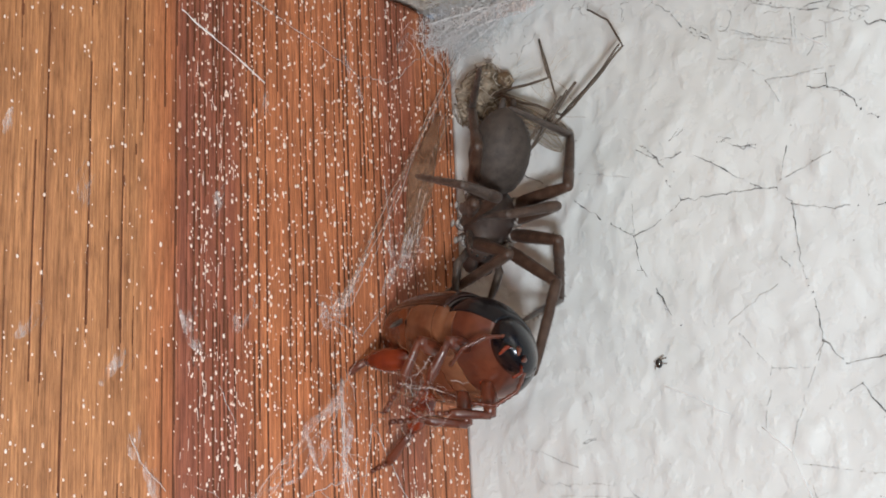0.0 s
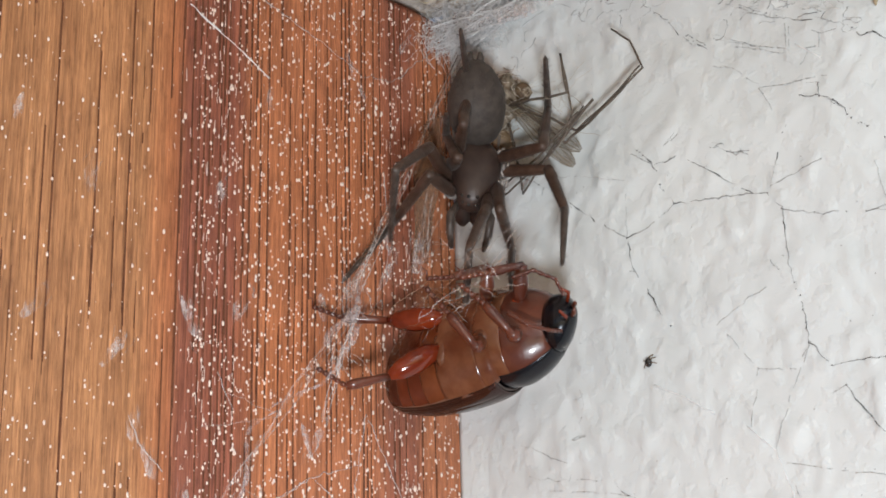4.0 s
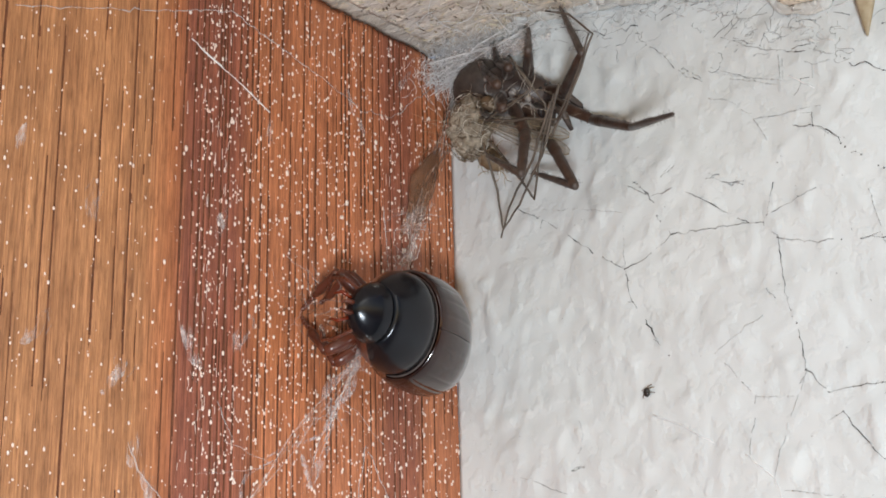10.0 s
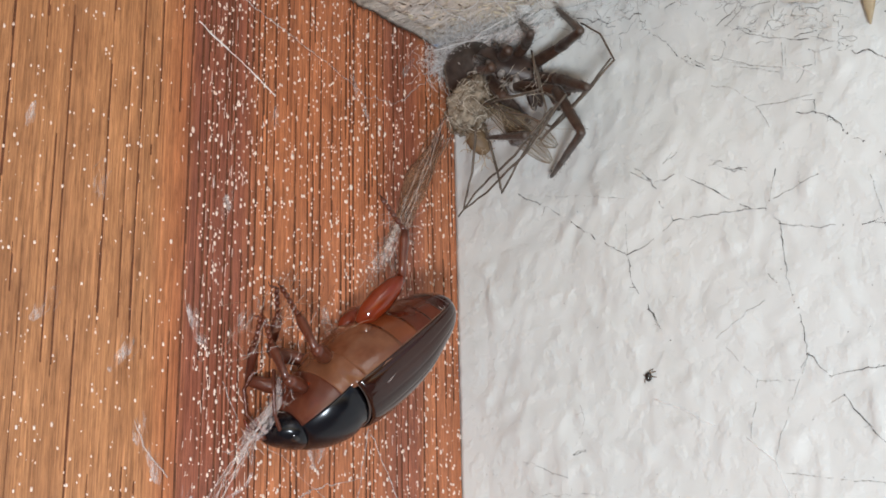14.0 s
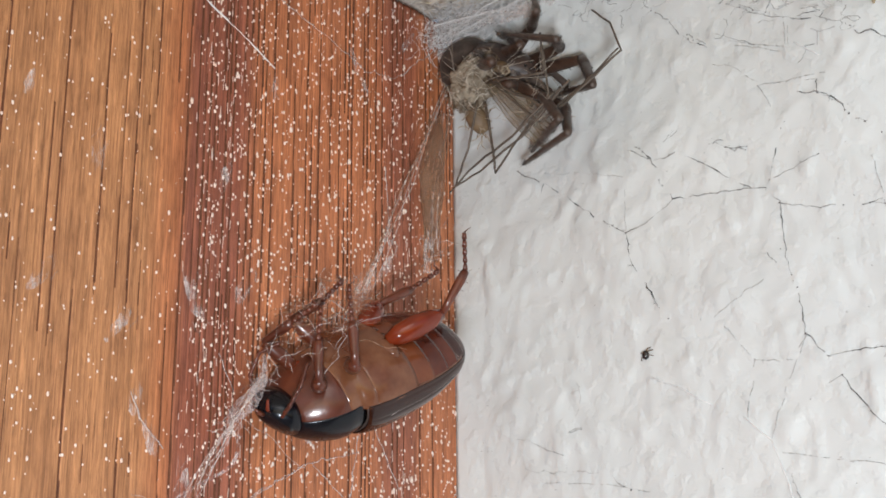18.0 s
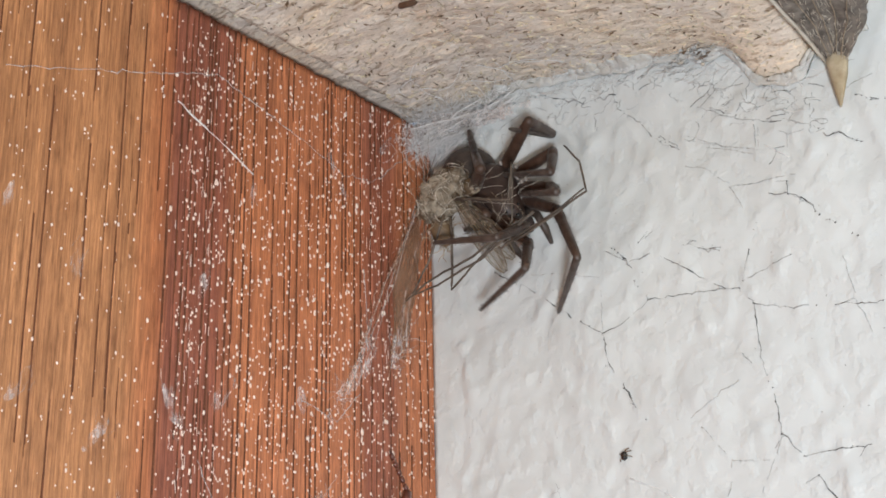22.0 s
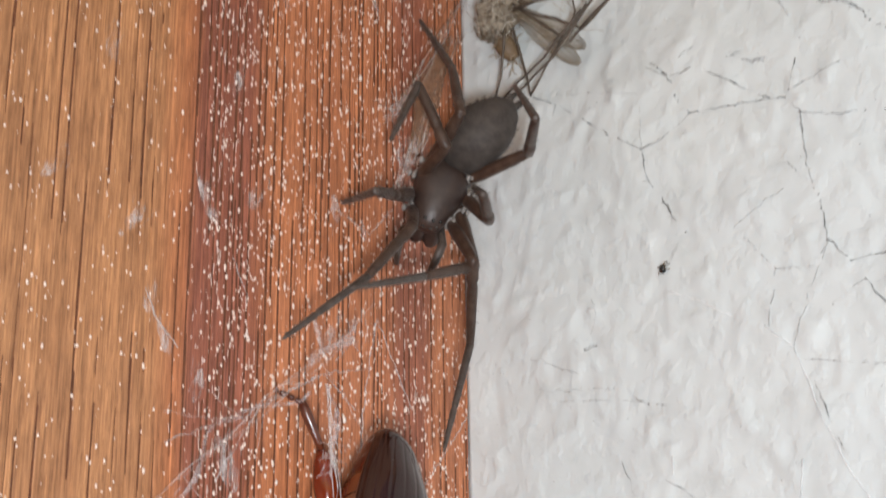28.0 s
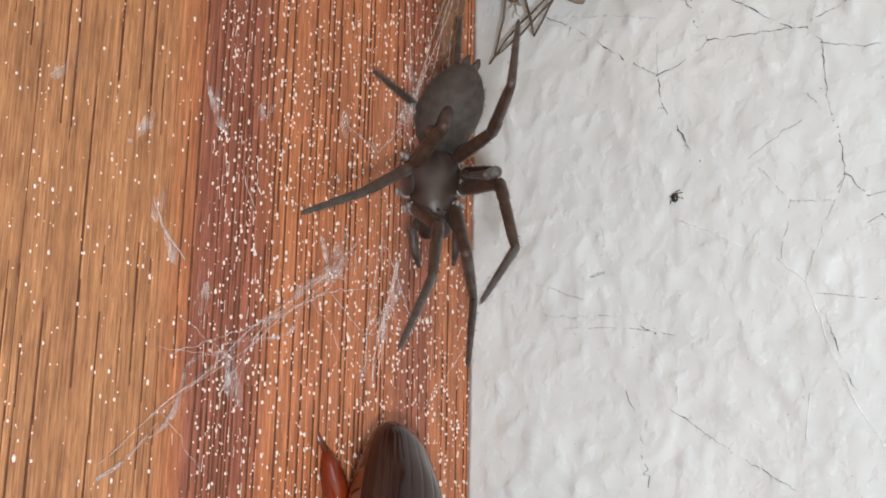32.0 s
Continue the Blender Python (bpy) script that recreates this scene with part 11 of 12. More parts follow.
    glide(LEGS["B31"], steps_t, [
        (-.00417,-.00142,.00276,38.4,-0,-59.2), (-.00316,-.00158,.0033,50.1,13.5,-73.1), (-.00206,-.00151,.00358,57,30,-86.1), (-.00096,-.00122,.0036,58.9,47.7,-100.2), (-.00198,-.00172,.00353,63,28.6,-86.9),
        (-.00308,-.00194,.00321,60.7,9.5,-76.1), (-.00412,-.00186,.00266,52.2,-7.6,-64.9), (-.00422,-.00243,.00227,62.9,-5.5,-66.2), (-.00421,-.00297,.00184,72.9,-1.9,-67.7), (-.00412,-.00346,.00133,81.6,3.2,-68.8),
        (-.00465,-.00248,.00176,55.7,-42.1,-50.7), (-.00492,-.00135,.00203,-27.7,-57.6,29.3), (-.0049,-.00017,.00213,57.2,-46.8,-31.2), (-.00442,-.00032,.00264,-24.3,-55.4,12.8), (-.0039,-.00056,.00305,53.6,-37.2,-69.5),
        (-.00335,-.00089,.00333,85.6,8.3,-86.4), (-.00245,.00037,.00351,80.6,-11.4,-84.1), (-.00145,.0015,.00313,77.2,-31.1,-79.9), (-.0005,.00236,.00225,73.6,-51.3,-73), (-.00145,.00141,.00318,73.9,-29.9,-81.2),
        (-.00285,.00063,.00333,75.9,-7.7,-87.4), (-.00431,.00023,.00264,81.3,14.7,-91.9), (-.00422,-.00015,.00279,80.9,9.2,-91), (-.00407,-.00052,.00293,81.6,4.4,-90.3), (-.00387,-.00085,.00306,83.6,1.1,-89.9),
        (-.00329,.00035,.00325,63.8,-7.9,-87.2), (-.00241,.00142,.0031,41.8,-8.7,-86.6), (-.00129,.00221,.0026,21.2,-4.8,-92.9), (-.00025,.00195,.00253,27.5,-6.1,-90), (.00066,.00152,.00229,33.7,-7.8,-87.2),
        (.00143,.00093,.00191,40.2,-9.8,-84.4), (.00136,.00096,.00198,38.5,-10.4,-83.7), (.00128,.001,.00205,36.9,-10.9,-83.1), (.00119,.00103,.00213,35.6,-11.6,-82.1), (.00101,.00097,.00235,35.7,-16,-75.8),
        (.0008,.00106,.00248,34.8,-15,-77.4), (.00077,.00107,.0025,34.6,-15.2,-77), (.00074,.00107,.00252,33.8,-15.5,-76.5), (.0007,.00108,.00255,32.3,-15.7,-76.2), (.00026,.0011,.00283,33.5,-15.3,-76.9),
        (-.00022,.0011,.00306,34.6,-14.8,-77.6), (-.00072,.00106,.00325,36.7,-14.3,-78.4), (-.00066,.00103,.00324,36.7,-14.2,-78.5), (-.00059,.001,.00324,36.6,-14.2,-78.5), (-.00052,.00096,.00323,36.2,-14.3,-78.4),
        (-.00074,.00115,.00321,36.8,-14.7,-77.8), (-.00098,.00132,.00317,37.6,-14.9,-77.5), (-.0012,.00149,.00312,38.3,-15.1,-77.2), (-.00216,.00101,.00334,37.6,-14.3,-78.4), (-.00356,.00023,.00315,36.8,-13.5,-79.5),
        (-.00352,-9e-05,.00322,37.1,-12.6,-80.7), (-.00349,-.00023,.00326,34.6,-14.4,-78), (-.00239,-1e-05,.00359,33,-16.1,-75.5), (-.00155,6e-05,.00365,32.2,-17.6,-73), (-.00276,.00037,.00343,40.9,-20.3,-69.1),
        (-.00393,.00052,.00285,49.6,-23.3,-65.9), (-.00489,.00055,.00191,58.6,-26.7,-63.2), (-.00452,.00078,.00224,69,-17.3,-68.2), (-.00413,.001,.00249,76.9,-6.2,-71.7), (-.00372,.00121,.00268,82.6,6.1,-73.9),
        (-.00258,-.00037,.00359,92.4,-14.9,-73), (-.00341,-.00081,.00331,91.4,-1.3,-72.5), (-.0041,-.00132,.00283,89,12.4,-72.5), (-.00462,-.00192,.00216,84.3,26.3,-73.4), (-.00442,-.00141,.00255,88.7,26,-73.3),
        (-.00413,-.00094,.00287,93.2,25.4,-73.3), (-.00375,-.00049,.00314,97.7,24.4,-73.5), (-.00299,.00059,.0033,86.8,11.1,-74), (-.00251,.00171,.0029,80.3,-3.4,-72.4), (-.00237,.00268,.00202,76.9,-18.7,-69.2),
        (-.0029,.00225,.00232,79.6,-9.9,-71.1), (-.00335,.00172,.00256,80.7,-.6,-72.8), (-.00369,.0011,.00275,80,8.5,-74.3), (-.00381,.00046,.00294,84.6,-13.5,-71.3), (-.00385,-.0002,.00306,92.1,-34.8,-70.7),
        (-.0038,-.00087,.0031,106.4,-55.2,-75.3), (-.0035,-.00063,.00327,97.3,-46.4,-72.4), (-.00318,-.0004,.00341,90.1,-37.7,-71.7), (-.00284,-.00018,.00351,83.9,-29.3,-72.2), (-.00336,7e-05,.00328,83.1,-21.9,-73.1),
        (-.00381,.00037,.00297,81.3,-16.2,-74), (-.00383,.0003,.00298,79.6,-15.2,-74.1), (-.00389,.00025,.00295,77.9,-14.1,-74.4), (-.00398,.0002,.0029,76.2,-13,-74.6),
    ])
    glide(LEGS["B32"], steps_t, [
        (-.00107,.00042,.00562,-65.6,-0,-101.9), (-.0001,-.00151,.00673,-67.5,-6.1,-104.5), (.00057,-.00326,.00692,-68,-12.4,-107.1), (.00086,-.00451,.00625,-67,-18.9,-109.9), (.00021,-.00357,.00713,-23.7,-59.2,-157.3),
        (-.00074,-.00204,.00717,-43.9,-55.5,-147), (-.00177,-.00023,.00626,-73.5,-5.7,-113.9), (-.00246,-.00123,.00635,-77.9,-3.1,-113.2), (-.00301,-.00232,.00623,-82.8,-1.2,-112.9), (-.00341,-.00345,.00587,-87.6,-.5,-112.8),
        (-.00426,.00113,.00458,-99.5,41.4,-115.5), (-.00534,.00308,.00088,178,78.5,168.8), (-.00602,.00342,.00477,103.6,55.1,104.3), (-.00383,.00412,.00157,103.5,31.4,96.5), (-.00213,.00249,.00599,106.1,12.9,91.3),
        (-.00296,-.00153,.00787,111.7,-2.9,85.9), (-.00179,.00134,.00796,102.6,-37.1,74.8), (-.00085,.00396,.00697,89.1,-14,77.4), (-.00027,.00603,.00501,79.6,35.8,72.5), (-.00052,.00378,.00701,84,-15.8,79.8),
        (-.00175,.00128,.00775,83.4,-36.6,82.4), (-.00365,-.00094,.00704,100.9,1.6,83.9), (-.0035,-.00089,.00728,108.3,1.7,83.9), (-.0034,-.00088,.00747,115.8,3,84.4), (-.00335,-.00094,.00763,123.1,5.3,85.7),
        (-.00129,.00101,.00734,130.5,-22.3,65.2), (.00099,.00208,.00613,171.8,-56.8,-4.6), (.003,.00214,.00426,-143.5,-45.9,-66.9), (.00383,.00218,.00464,-153.3,-45.6,-67.7), (.00447,.00205,.00482,-163.1,-45.4,-68.4),
        (.00488,.00178,.00484,-172.2,-45.2,-69.5), (.00488,.00187,.0048,-165.6,-45,-71.5), (.00486,.00196,.00477,-158.8,-44.5,-73.6), (.00482,.00208,.00475,-152,-44,-75.2), (.00445,.0026,.00493,-167.1,-44.7,-72.3),
        (.00434,.00255,.00502,-170.8,-44.9,-70.8), (.0043,.00258,.00502,-166.2,-44.8,-71.9), (.0043,.00263,.00499,-162.5,-44.6,-72.6), (.00432,.00266,.00491,-159.7,-44.6,-72.6), (.00384,.00262,.00528,-162.8,-44.8,-72.1),
        (.00334,.00256,.00559,-166.2,-44.9,-71.3), (.00275,.00247,.00591,-168.4,-44.9,-71.1), (.00282,.00242,.00591,-168.1,-44.9,-71.5), (.00289,.0024,.0059,-168,-44.9,-71.5), (.00298,.00237,.00587,-168.4,-44.9,-71.2),
        (.00271,.00261,.00588,-169.7,-45.3,-68.6), (.00242,.00282,.00589,-170.7,-45.6,-66.3), (.00216,.00301,.00587,-171.8,-45.8,-64.1), (.00127,.00243,.00607,-169.3,-45.4,-67.4), (-6e-05,.00153,.00583,-167.2,-44.9,-70.7),
        (0,.0011,.00593,-165.1,-44.4,-73.8), (8e-05,.00119,.00579,-164.1,-44.3,-74.1), (.00117,.00162,.006,-162.1,-44.2,-75), (.00195,.00191,.00598,-159.6,-43.9,-76.1), (.00012,.00259,.00626,-128.8,-42.2,-79.3),
        (-.00177,.003,.00606,-100.3,-41.9,-79.5), (-.00354,.0032,.00542,-72.1,-45.4,-79.8), (-.00347,.00257,.00634,-76.4,-37.5,-76.8), (-.00329,.00178,.00695,-80,-29.8,-74.9), (-.00301,.0009,.00721,-83,-22.3,-73.6),
        (-.00311,.00071,.00803,-108.9,-5.5,-75.4), (-.00355,-.00074,.0079,-133.9,-48.4,-47.4), (-.00373,-.00224,.00732,-171.8,-67.8,16.3), (-.0036,-.00373,.00626,-125.3,-65.8,8.2), (-.00374,-.00331,.00669,-125,-54.7,-7.5),
        (-.00381,-.0029,.00702,-126.4,-41.9,-21.2), (-.0038,-.00248,.00729,-128.9,-28.2,-34), (-.0025,-.00019,.00781,-169.6,-37.9,-14.9), (-.00185,.0022,.00743,-149.7,-35.7,-22.2), (-.00191,.00439,.00627,-99,-15.6,-37.3),
        (-.00237,.00326,.00678,-149.8,-47.4,-12.4), (-.00265,.00198,.0071,-143.8,-46.9,-13.5), (-.00274,.00067,.00724,-98.3,-15.8,-34.9), (-.00374,.00161,.0074,-84.9,12.3,-35.7), (-.00488,.00222,.00683,-75.9,41,-30.3),
        (-.00597,.0023,.00562,-72.3,61.8,-20.9), (-.00506,.00234,.00642,-78.6,43.5,-28.7), (-.00407,.00227,.00705,-85.8,15.6,-33.1), (-.00306,.0021,.0075,-92.2,-13.6,-33.6), (-.00332,.00186,.00751,-91.5,-15.1,-33.5),
        (-.00349,.00178,.00734,-91.3,-16.6,-33.5), (-.00336,.00167,.00734,-92.5,-17.4,-33.5), (-.00326,.00157,.00731,-93.9,-17.9,-33.4), (-.00319,.00146,.00726,-95.3,-18.4,-33.4),
    ])
    glide(LEGS["B40"], steps_t, [
        (-.0013,-.0015,-.0005,49.7,-0,109.2), (-.0013,-.0015,-.0005,60.2,-1.2,110), (-.0013,-.0015,-.0005,70.5,-1.5,110.2), (-.0013,-.0015,-.0005,80.8,-.7,110), (-.0013,-.0015,-.0005,71.3,-.7,110),
        (-.0013,-.0015,-.0005,61.5,1.1,109.2), (-.0013,-.0015,-.0005,51.9,4.4,107.1), (-.0013,-.0015,-.0005,54.8,-9.5,117.4), (-.0013,-.0015,-.0005,57.5,-23.5,127.1), (-.0013,-.0015,-.0005,59.9,-37.3,136.8),
        (-.0013,-.0015,-.0005,61.5,-19.8,125.7), (-.0013,-.0015,-.0005,61.3,-2.1,115.9), (-.0013,-.0015,-.0005,59.6,15.5,105.9), (-.0013,-.0015,-.0005,63.8,11.7,108.1), (-.0013,-.0015,-.0005,66.8,7.3,110.1),
        (-.0013,-.0015,-.0005,68.7,2.3,112.2), (-.0013,-.0015,-.0005,76.4,-2.3,113.6), (-.0013,-.0015,-.0005,84.5,-6.4,114.3), (-.0013,-.0015,-.0005,92.5,-10.4,114.4), (-.0013,-.0015,-.0005,83.2,-.4,114),
        (-.0013,-.0015,-.0005,76.9,11.3,112), (-.0013,-.0015,-.0005,73.1,24.1,108.4), (-.0013,-.0015,-.0005,73.3,14.2,111.5), (-.0013,-.0015,-.0005,75.1,4.3,114.4), (-.0013,-.0015,-.0005,79,-5.1,116.5),
        (-.0013,-.0015,-.0005,97.2,3.8,116.2), (-.0013,-.0015,-.0005,118.4,6.6,117.1), (-.0013,-.0015,-.0005,140.4,4,115), (-.0013,-.0015,-.0005,142.9,2.5,113.1), (-.0013,-.0015,-.0005,145.6,1.2,111.2),
        (-.0013,-.0015,-.0005,148.3,-0,109.4), (-.0013,-.0015,-.0005,148.8,.5,110.3), (-.0013,-.0015,-.0005,149.1,1,111.1), (-.0013,-.0015,-.0005,149.4,1.5,112), (-.0013,-.0015,-.0005,148.1,2.9,114.3),
        (-.0013,-.0015,-.0005,146.2,3.8,115.7), (-.0013,-.0015,-.0005,146.6,4,116), (-.0013,-.0015,-.0005,147,4.3,116.3), (-.0013,-.0015,-.0005,147.3,4.5,116.7), (-.0013,-.0015,-.0005,145.6,6.7,120.1),
        (-.0013,-.0015,-.0005,144.1,9.1,123.5), (-.0013,-.0015,-.0005,142.7,11.5,126.8), (-.0013,-.0015,-.0005,143,11.1,126.3), (-.0013,-.0015,-.0005,143.2,10.8,125.9), (-.0013,-.0015,-.0005,143.3,10.4,125.3),
        (-.0013,-.0015,-.0005,140.4,11.6,126.9), (-.0013,-.0015,-.0005,137.2,12.9,128.4), (-.0013,-.0015,-.0005,134.2,14.2,129.8), (-.0013,-.0015,-.0005,134.2,14.8,130.3), (-.0013,-.0015,-.0005,134,15.3,130.8),
        (-.0013,-.0015,-.0005,134.1,15.8,131.3), (-.0013,-.0015,-.0005,133.3,14.9,130.5), (-.0013,-.0015,-.0005,132.8,14.1,129.6), (-.0013,-.0015,-.0005,132,13.2,128.9), (-.0013,-.0015,-.0005,109.2,17.6,131.6),
        (-.0013,-.0015,-.0005,85.7,22.6,132.3), (-.0013,-.0015,-.0005,61.3,26.3,131.1), (-.0013,-.0015,-.0005,63.8,16.4,136.6), (-.0013,-.0015,-.0005,65.7,6.4,141.4), (-.0013,-.0015,-.0005,67.4,-3.5,145.7),
        (-.0013,-.0015,-.0005,51.1,1.7,142.6), (-.0013,-.0015,-.0005,52.7,3,141.5), (-.0013,-.0015,-.0005,54.1,4.5,140.4), (-.0013,-.0015,-.0005,55.2,5.9,139.4), (-.0013,-.0015,-.0005,62.5,6.9,138.8),
        (-.0013,-.0015,-.0005,69.6,7.1,138.7), (-.0013,-.0015,-.0005,76.7,6.6,138.9), (-.0013,-.0015,-.0005,72.5,11,137.6), (-.0013,-.0015,-.0005,66.8,14.4,136.4), (-.0013,-.0015,-.0005,59.6,16.3,135.4),
        (-.0013,-.0015,-.0005,53.1,15.8,135.7), (-.0013,-.0015,-.0005,46.5,14.9,136.5), (-.0013,-.0015,-.0005,40.1,13.7,137.9), (-.0013,-.0015,-.0005,44.5,12.4,139.3), (-.0013,-.0015,-.0005,49.1,11.3,140.4),
        (-.0013,-.0015,-.0005,53.7,10.3,141.2), (-.0013,-.0015,-.0005,50.9,10.6,140.9), (-.0013,-.0015,-.0005,47.9,11,140.6), (-.0013,-.0015,-.0005,45.1,11.4,140.2), (-.0013,-.0015,-.0005,51.5,13.1,138.6),
        (-.0013,-.0015,-.0005,58.1,14.5,137.7), (-.0013,-.0015,-.0005,61.4,15.8,136.8), (-.0013,-.0015,-.0005,64.6,16.8,136.3), (-.0013,-.0015,-.0005,67.8,17.3,136.1),
    ])
    glide(LEGS["B41"], sorted(steps_t + [23.333, 23.667]), [
        (-.0046,-.00265,.00362,-40.7,0,-178.2), (-.00379,-.00251,.00418,-44.3,1.6,-176.5), (-.00294,-.00225,.00459,-48.3,3.1,-175.1), (-.00209,-.00186,.00483,-52.1,4.3,-174.1), (-.00291,-.00215,.00461,-47.7,.7,-177.1),
        (-.00376,-.00226,.00425,-43.9,-3.2,179.1), (-.00458,-.00217,.00374,-40.3,-7.3,174.5), (-.00373,-.00358,.00385,-32.1,-6.5,175.6), (-.00252,-.0047,.00367,-23.9,-5.4,177.8), (-.00109,-.00541,.00322,-15.8,-4.2,-178.9),
        (-.00245,-.00431,.00397,-24.2,-4.8,179.5), (-.00356,-.00279,.00423,-32.6,-5.2,178.8), (-.00427,-.00105,.00399,-41.1,-5,178.9), (-.00387,-.00131,.00425,-41.6,-4,-179.9), (-.00351,-.00164,.00442,-41.5,-2.9,-178.7),
        (-.00319,-.00205,.00453,-41.1,-2,-177.5), (-.00238,-.0022,.00474,-44.4,-2.1,-177.7), (-.00153,-.00226,.00484,-47.7,-2.4,-178), (-.00069,-.00229,.00481,-50.9,-2.9,-178.4), (-.00187,-.00179,.00486,-47.9,-4.1,-179.5),
        (-.00282,-.001,.00466,-45,-6.2,178.6), (-.00346,0,.00422,-42.2,-8.8,175.8), (-.00321,-.00089,.00451,-46.8,-7.7,176.9), (-.00272,-.00172,.0047,-51.1,-7.4,177.2), (-.00201,-.00238,.00478,-54.6,-8.1,176.6),
        (-.00085,-.00088,.00484,-45.4,-20.3,166.1), (.00074,.00016,.00422,-34.4,-30.9,152.2), (.00237,.00048,.00293,-20.2,-38.7,133.9), (.00261,.00032,.00275,-22,-38.3,135.1), (.00283,.00017,.00255,-23.6,-38,136.2),
        (.00304,3e-05,.00233,-25.3,-37.6,137.3), (.00303,.00012,.0023,-25.2,-37.6,137.3), (.00301,.00021,.00227,-25.2,-37.6,137.4), (.00299,.00031,.00224,-25.2,-37.6,137.4), (.00282,.00052,.00235,-24.7,-37.6,137.2),
        (.00266,.00062,.0025,-26.9,-37.3,138.1), (.00266,.00066,.00247,-26.8,-37.3,138), (.00266,.00071,.00243,-26.8,-37.3,138), (.00266,.00075,.00241,-26.8,-37.3,138), (.00238,.00105,.00253,-25.2,-37.6,137.3),
        (.00208,.00133,.00262,-23.6,-37.9,136.4), (.00175,.0016,.00271,-21.9,-38.2,135.6), (.00181,.00156,.00269,-21.8,-38.2,135.6), (.00185,.00153,.00268,-21.7,-38.2,135.5), (.0019,.00148,.00267,-21.7,-38.2,135.4),
        (.00161,.00155,.00287,-22.6,-38.1,135.9), (.00129,.0016,.00308,-23.6,-37.9,136.4), (.00099,.00164,.00325,-24.5,-37.8,136.7), (.00093,.00169,.00324,-25.7,-37.5,137.5), (.00087,.00173,.00324,-26.8,-37.3,138.1),
        (.00083,.00178,.00323,-27.9,-37,138.7), (.00086,.00168,.00329,-28.3,-37,138.8), (.00091,.00158,.00335,-28.5,-36.9,138.9), (.00094,.00148,.00341,-28.8,-36.8,139.1), (-.001,.00083,.00436,-48.5,-30.3,149),
        (-.003,-.00024,.00447,-65.6,-21.7,155.1), (-.00463,-.00162,.00375,-81.1,-13.5,157.7), (-.00393,-.00229,.00415,-79.4,-14.9,157.4), (-.00312,-.00289,.00439,-77.6,-15.8,157.3), (-.00222,-.00338,.00448,-75.9,-16.2,157.1),
        (-.00263,-.00363,.00422,-120.2,-44,161.6), (-.00305,-.00388,.00396,166.5,-55.6,-158.1), (-.00346,-.00412,.0037,103.9,-35.3,-129.8), (-.00351,-.00392,.00379,98,-28.8,-128.3), (-.00358,-.00372,.00386,92.3,-22,-127.7),
        (-.00365,-.00354,.00391,86.4,-15.6,-127.7), (-.00337,-.003,.00426,83.2,-14.3,-127.9), (-.00301,-.0025,.00452,80.4,-12.8,-128.1), (-.00257,-.00204,.00472,77.7,-11.1,-128.4), (-.00312,-.00203,.00456,83.7,-1.2,-130),
        (-.00366,-.00219,.00431,85.6,10.2,-131.1), (-.00415,-.00253,.00397,84,22.5,-132.3), (-.00441,-.003,.00365,83,15.3,-131.4), (-.00459,-.0035,.00329,82.7,8.2,-130.5), (-.00468,-.00401,.00288,83.3,1.2,-129.6),
        (-.00443,-.00388,.0032,83.3,.4,-129.5), (-.00417,-.00371,.0035,83.7,.6,-129.5), (-.00391,-.0035,.00378,84.2,1.9,-129.7), (-.00405,-.00366,.00362,81.7,3.2,-129.8), (-.00419,-.00381,.00343,79,4.6,-130.1),
        (-.00432,-.00395,.00325,76.6,6.1,-130.4), (-.00424,-.00339,.00362,78.8,8.8,-131), (-.00407,-.00284,.00394,82,9,-131), (-.00401,-.0025,.00406,84.3,11.5,-131.3), (-.00392,-.0022,.00417,87.1,13.5,-131.5),
        (-.00379,-.00194,.00427,90.3,15,-131.5),
    ])
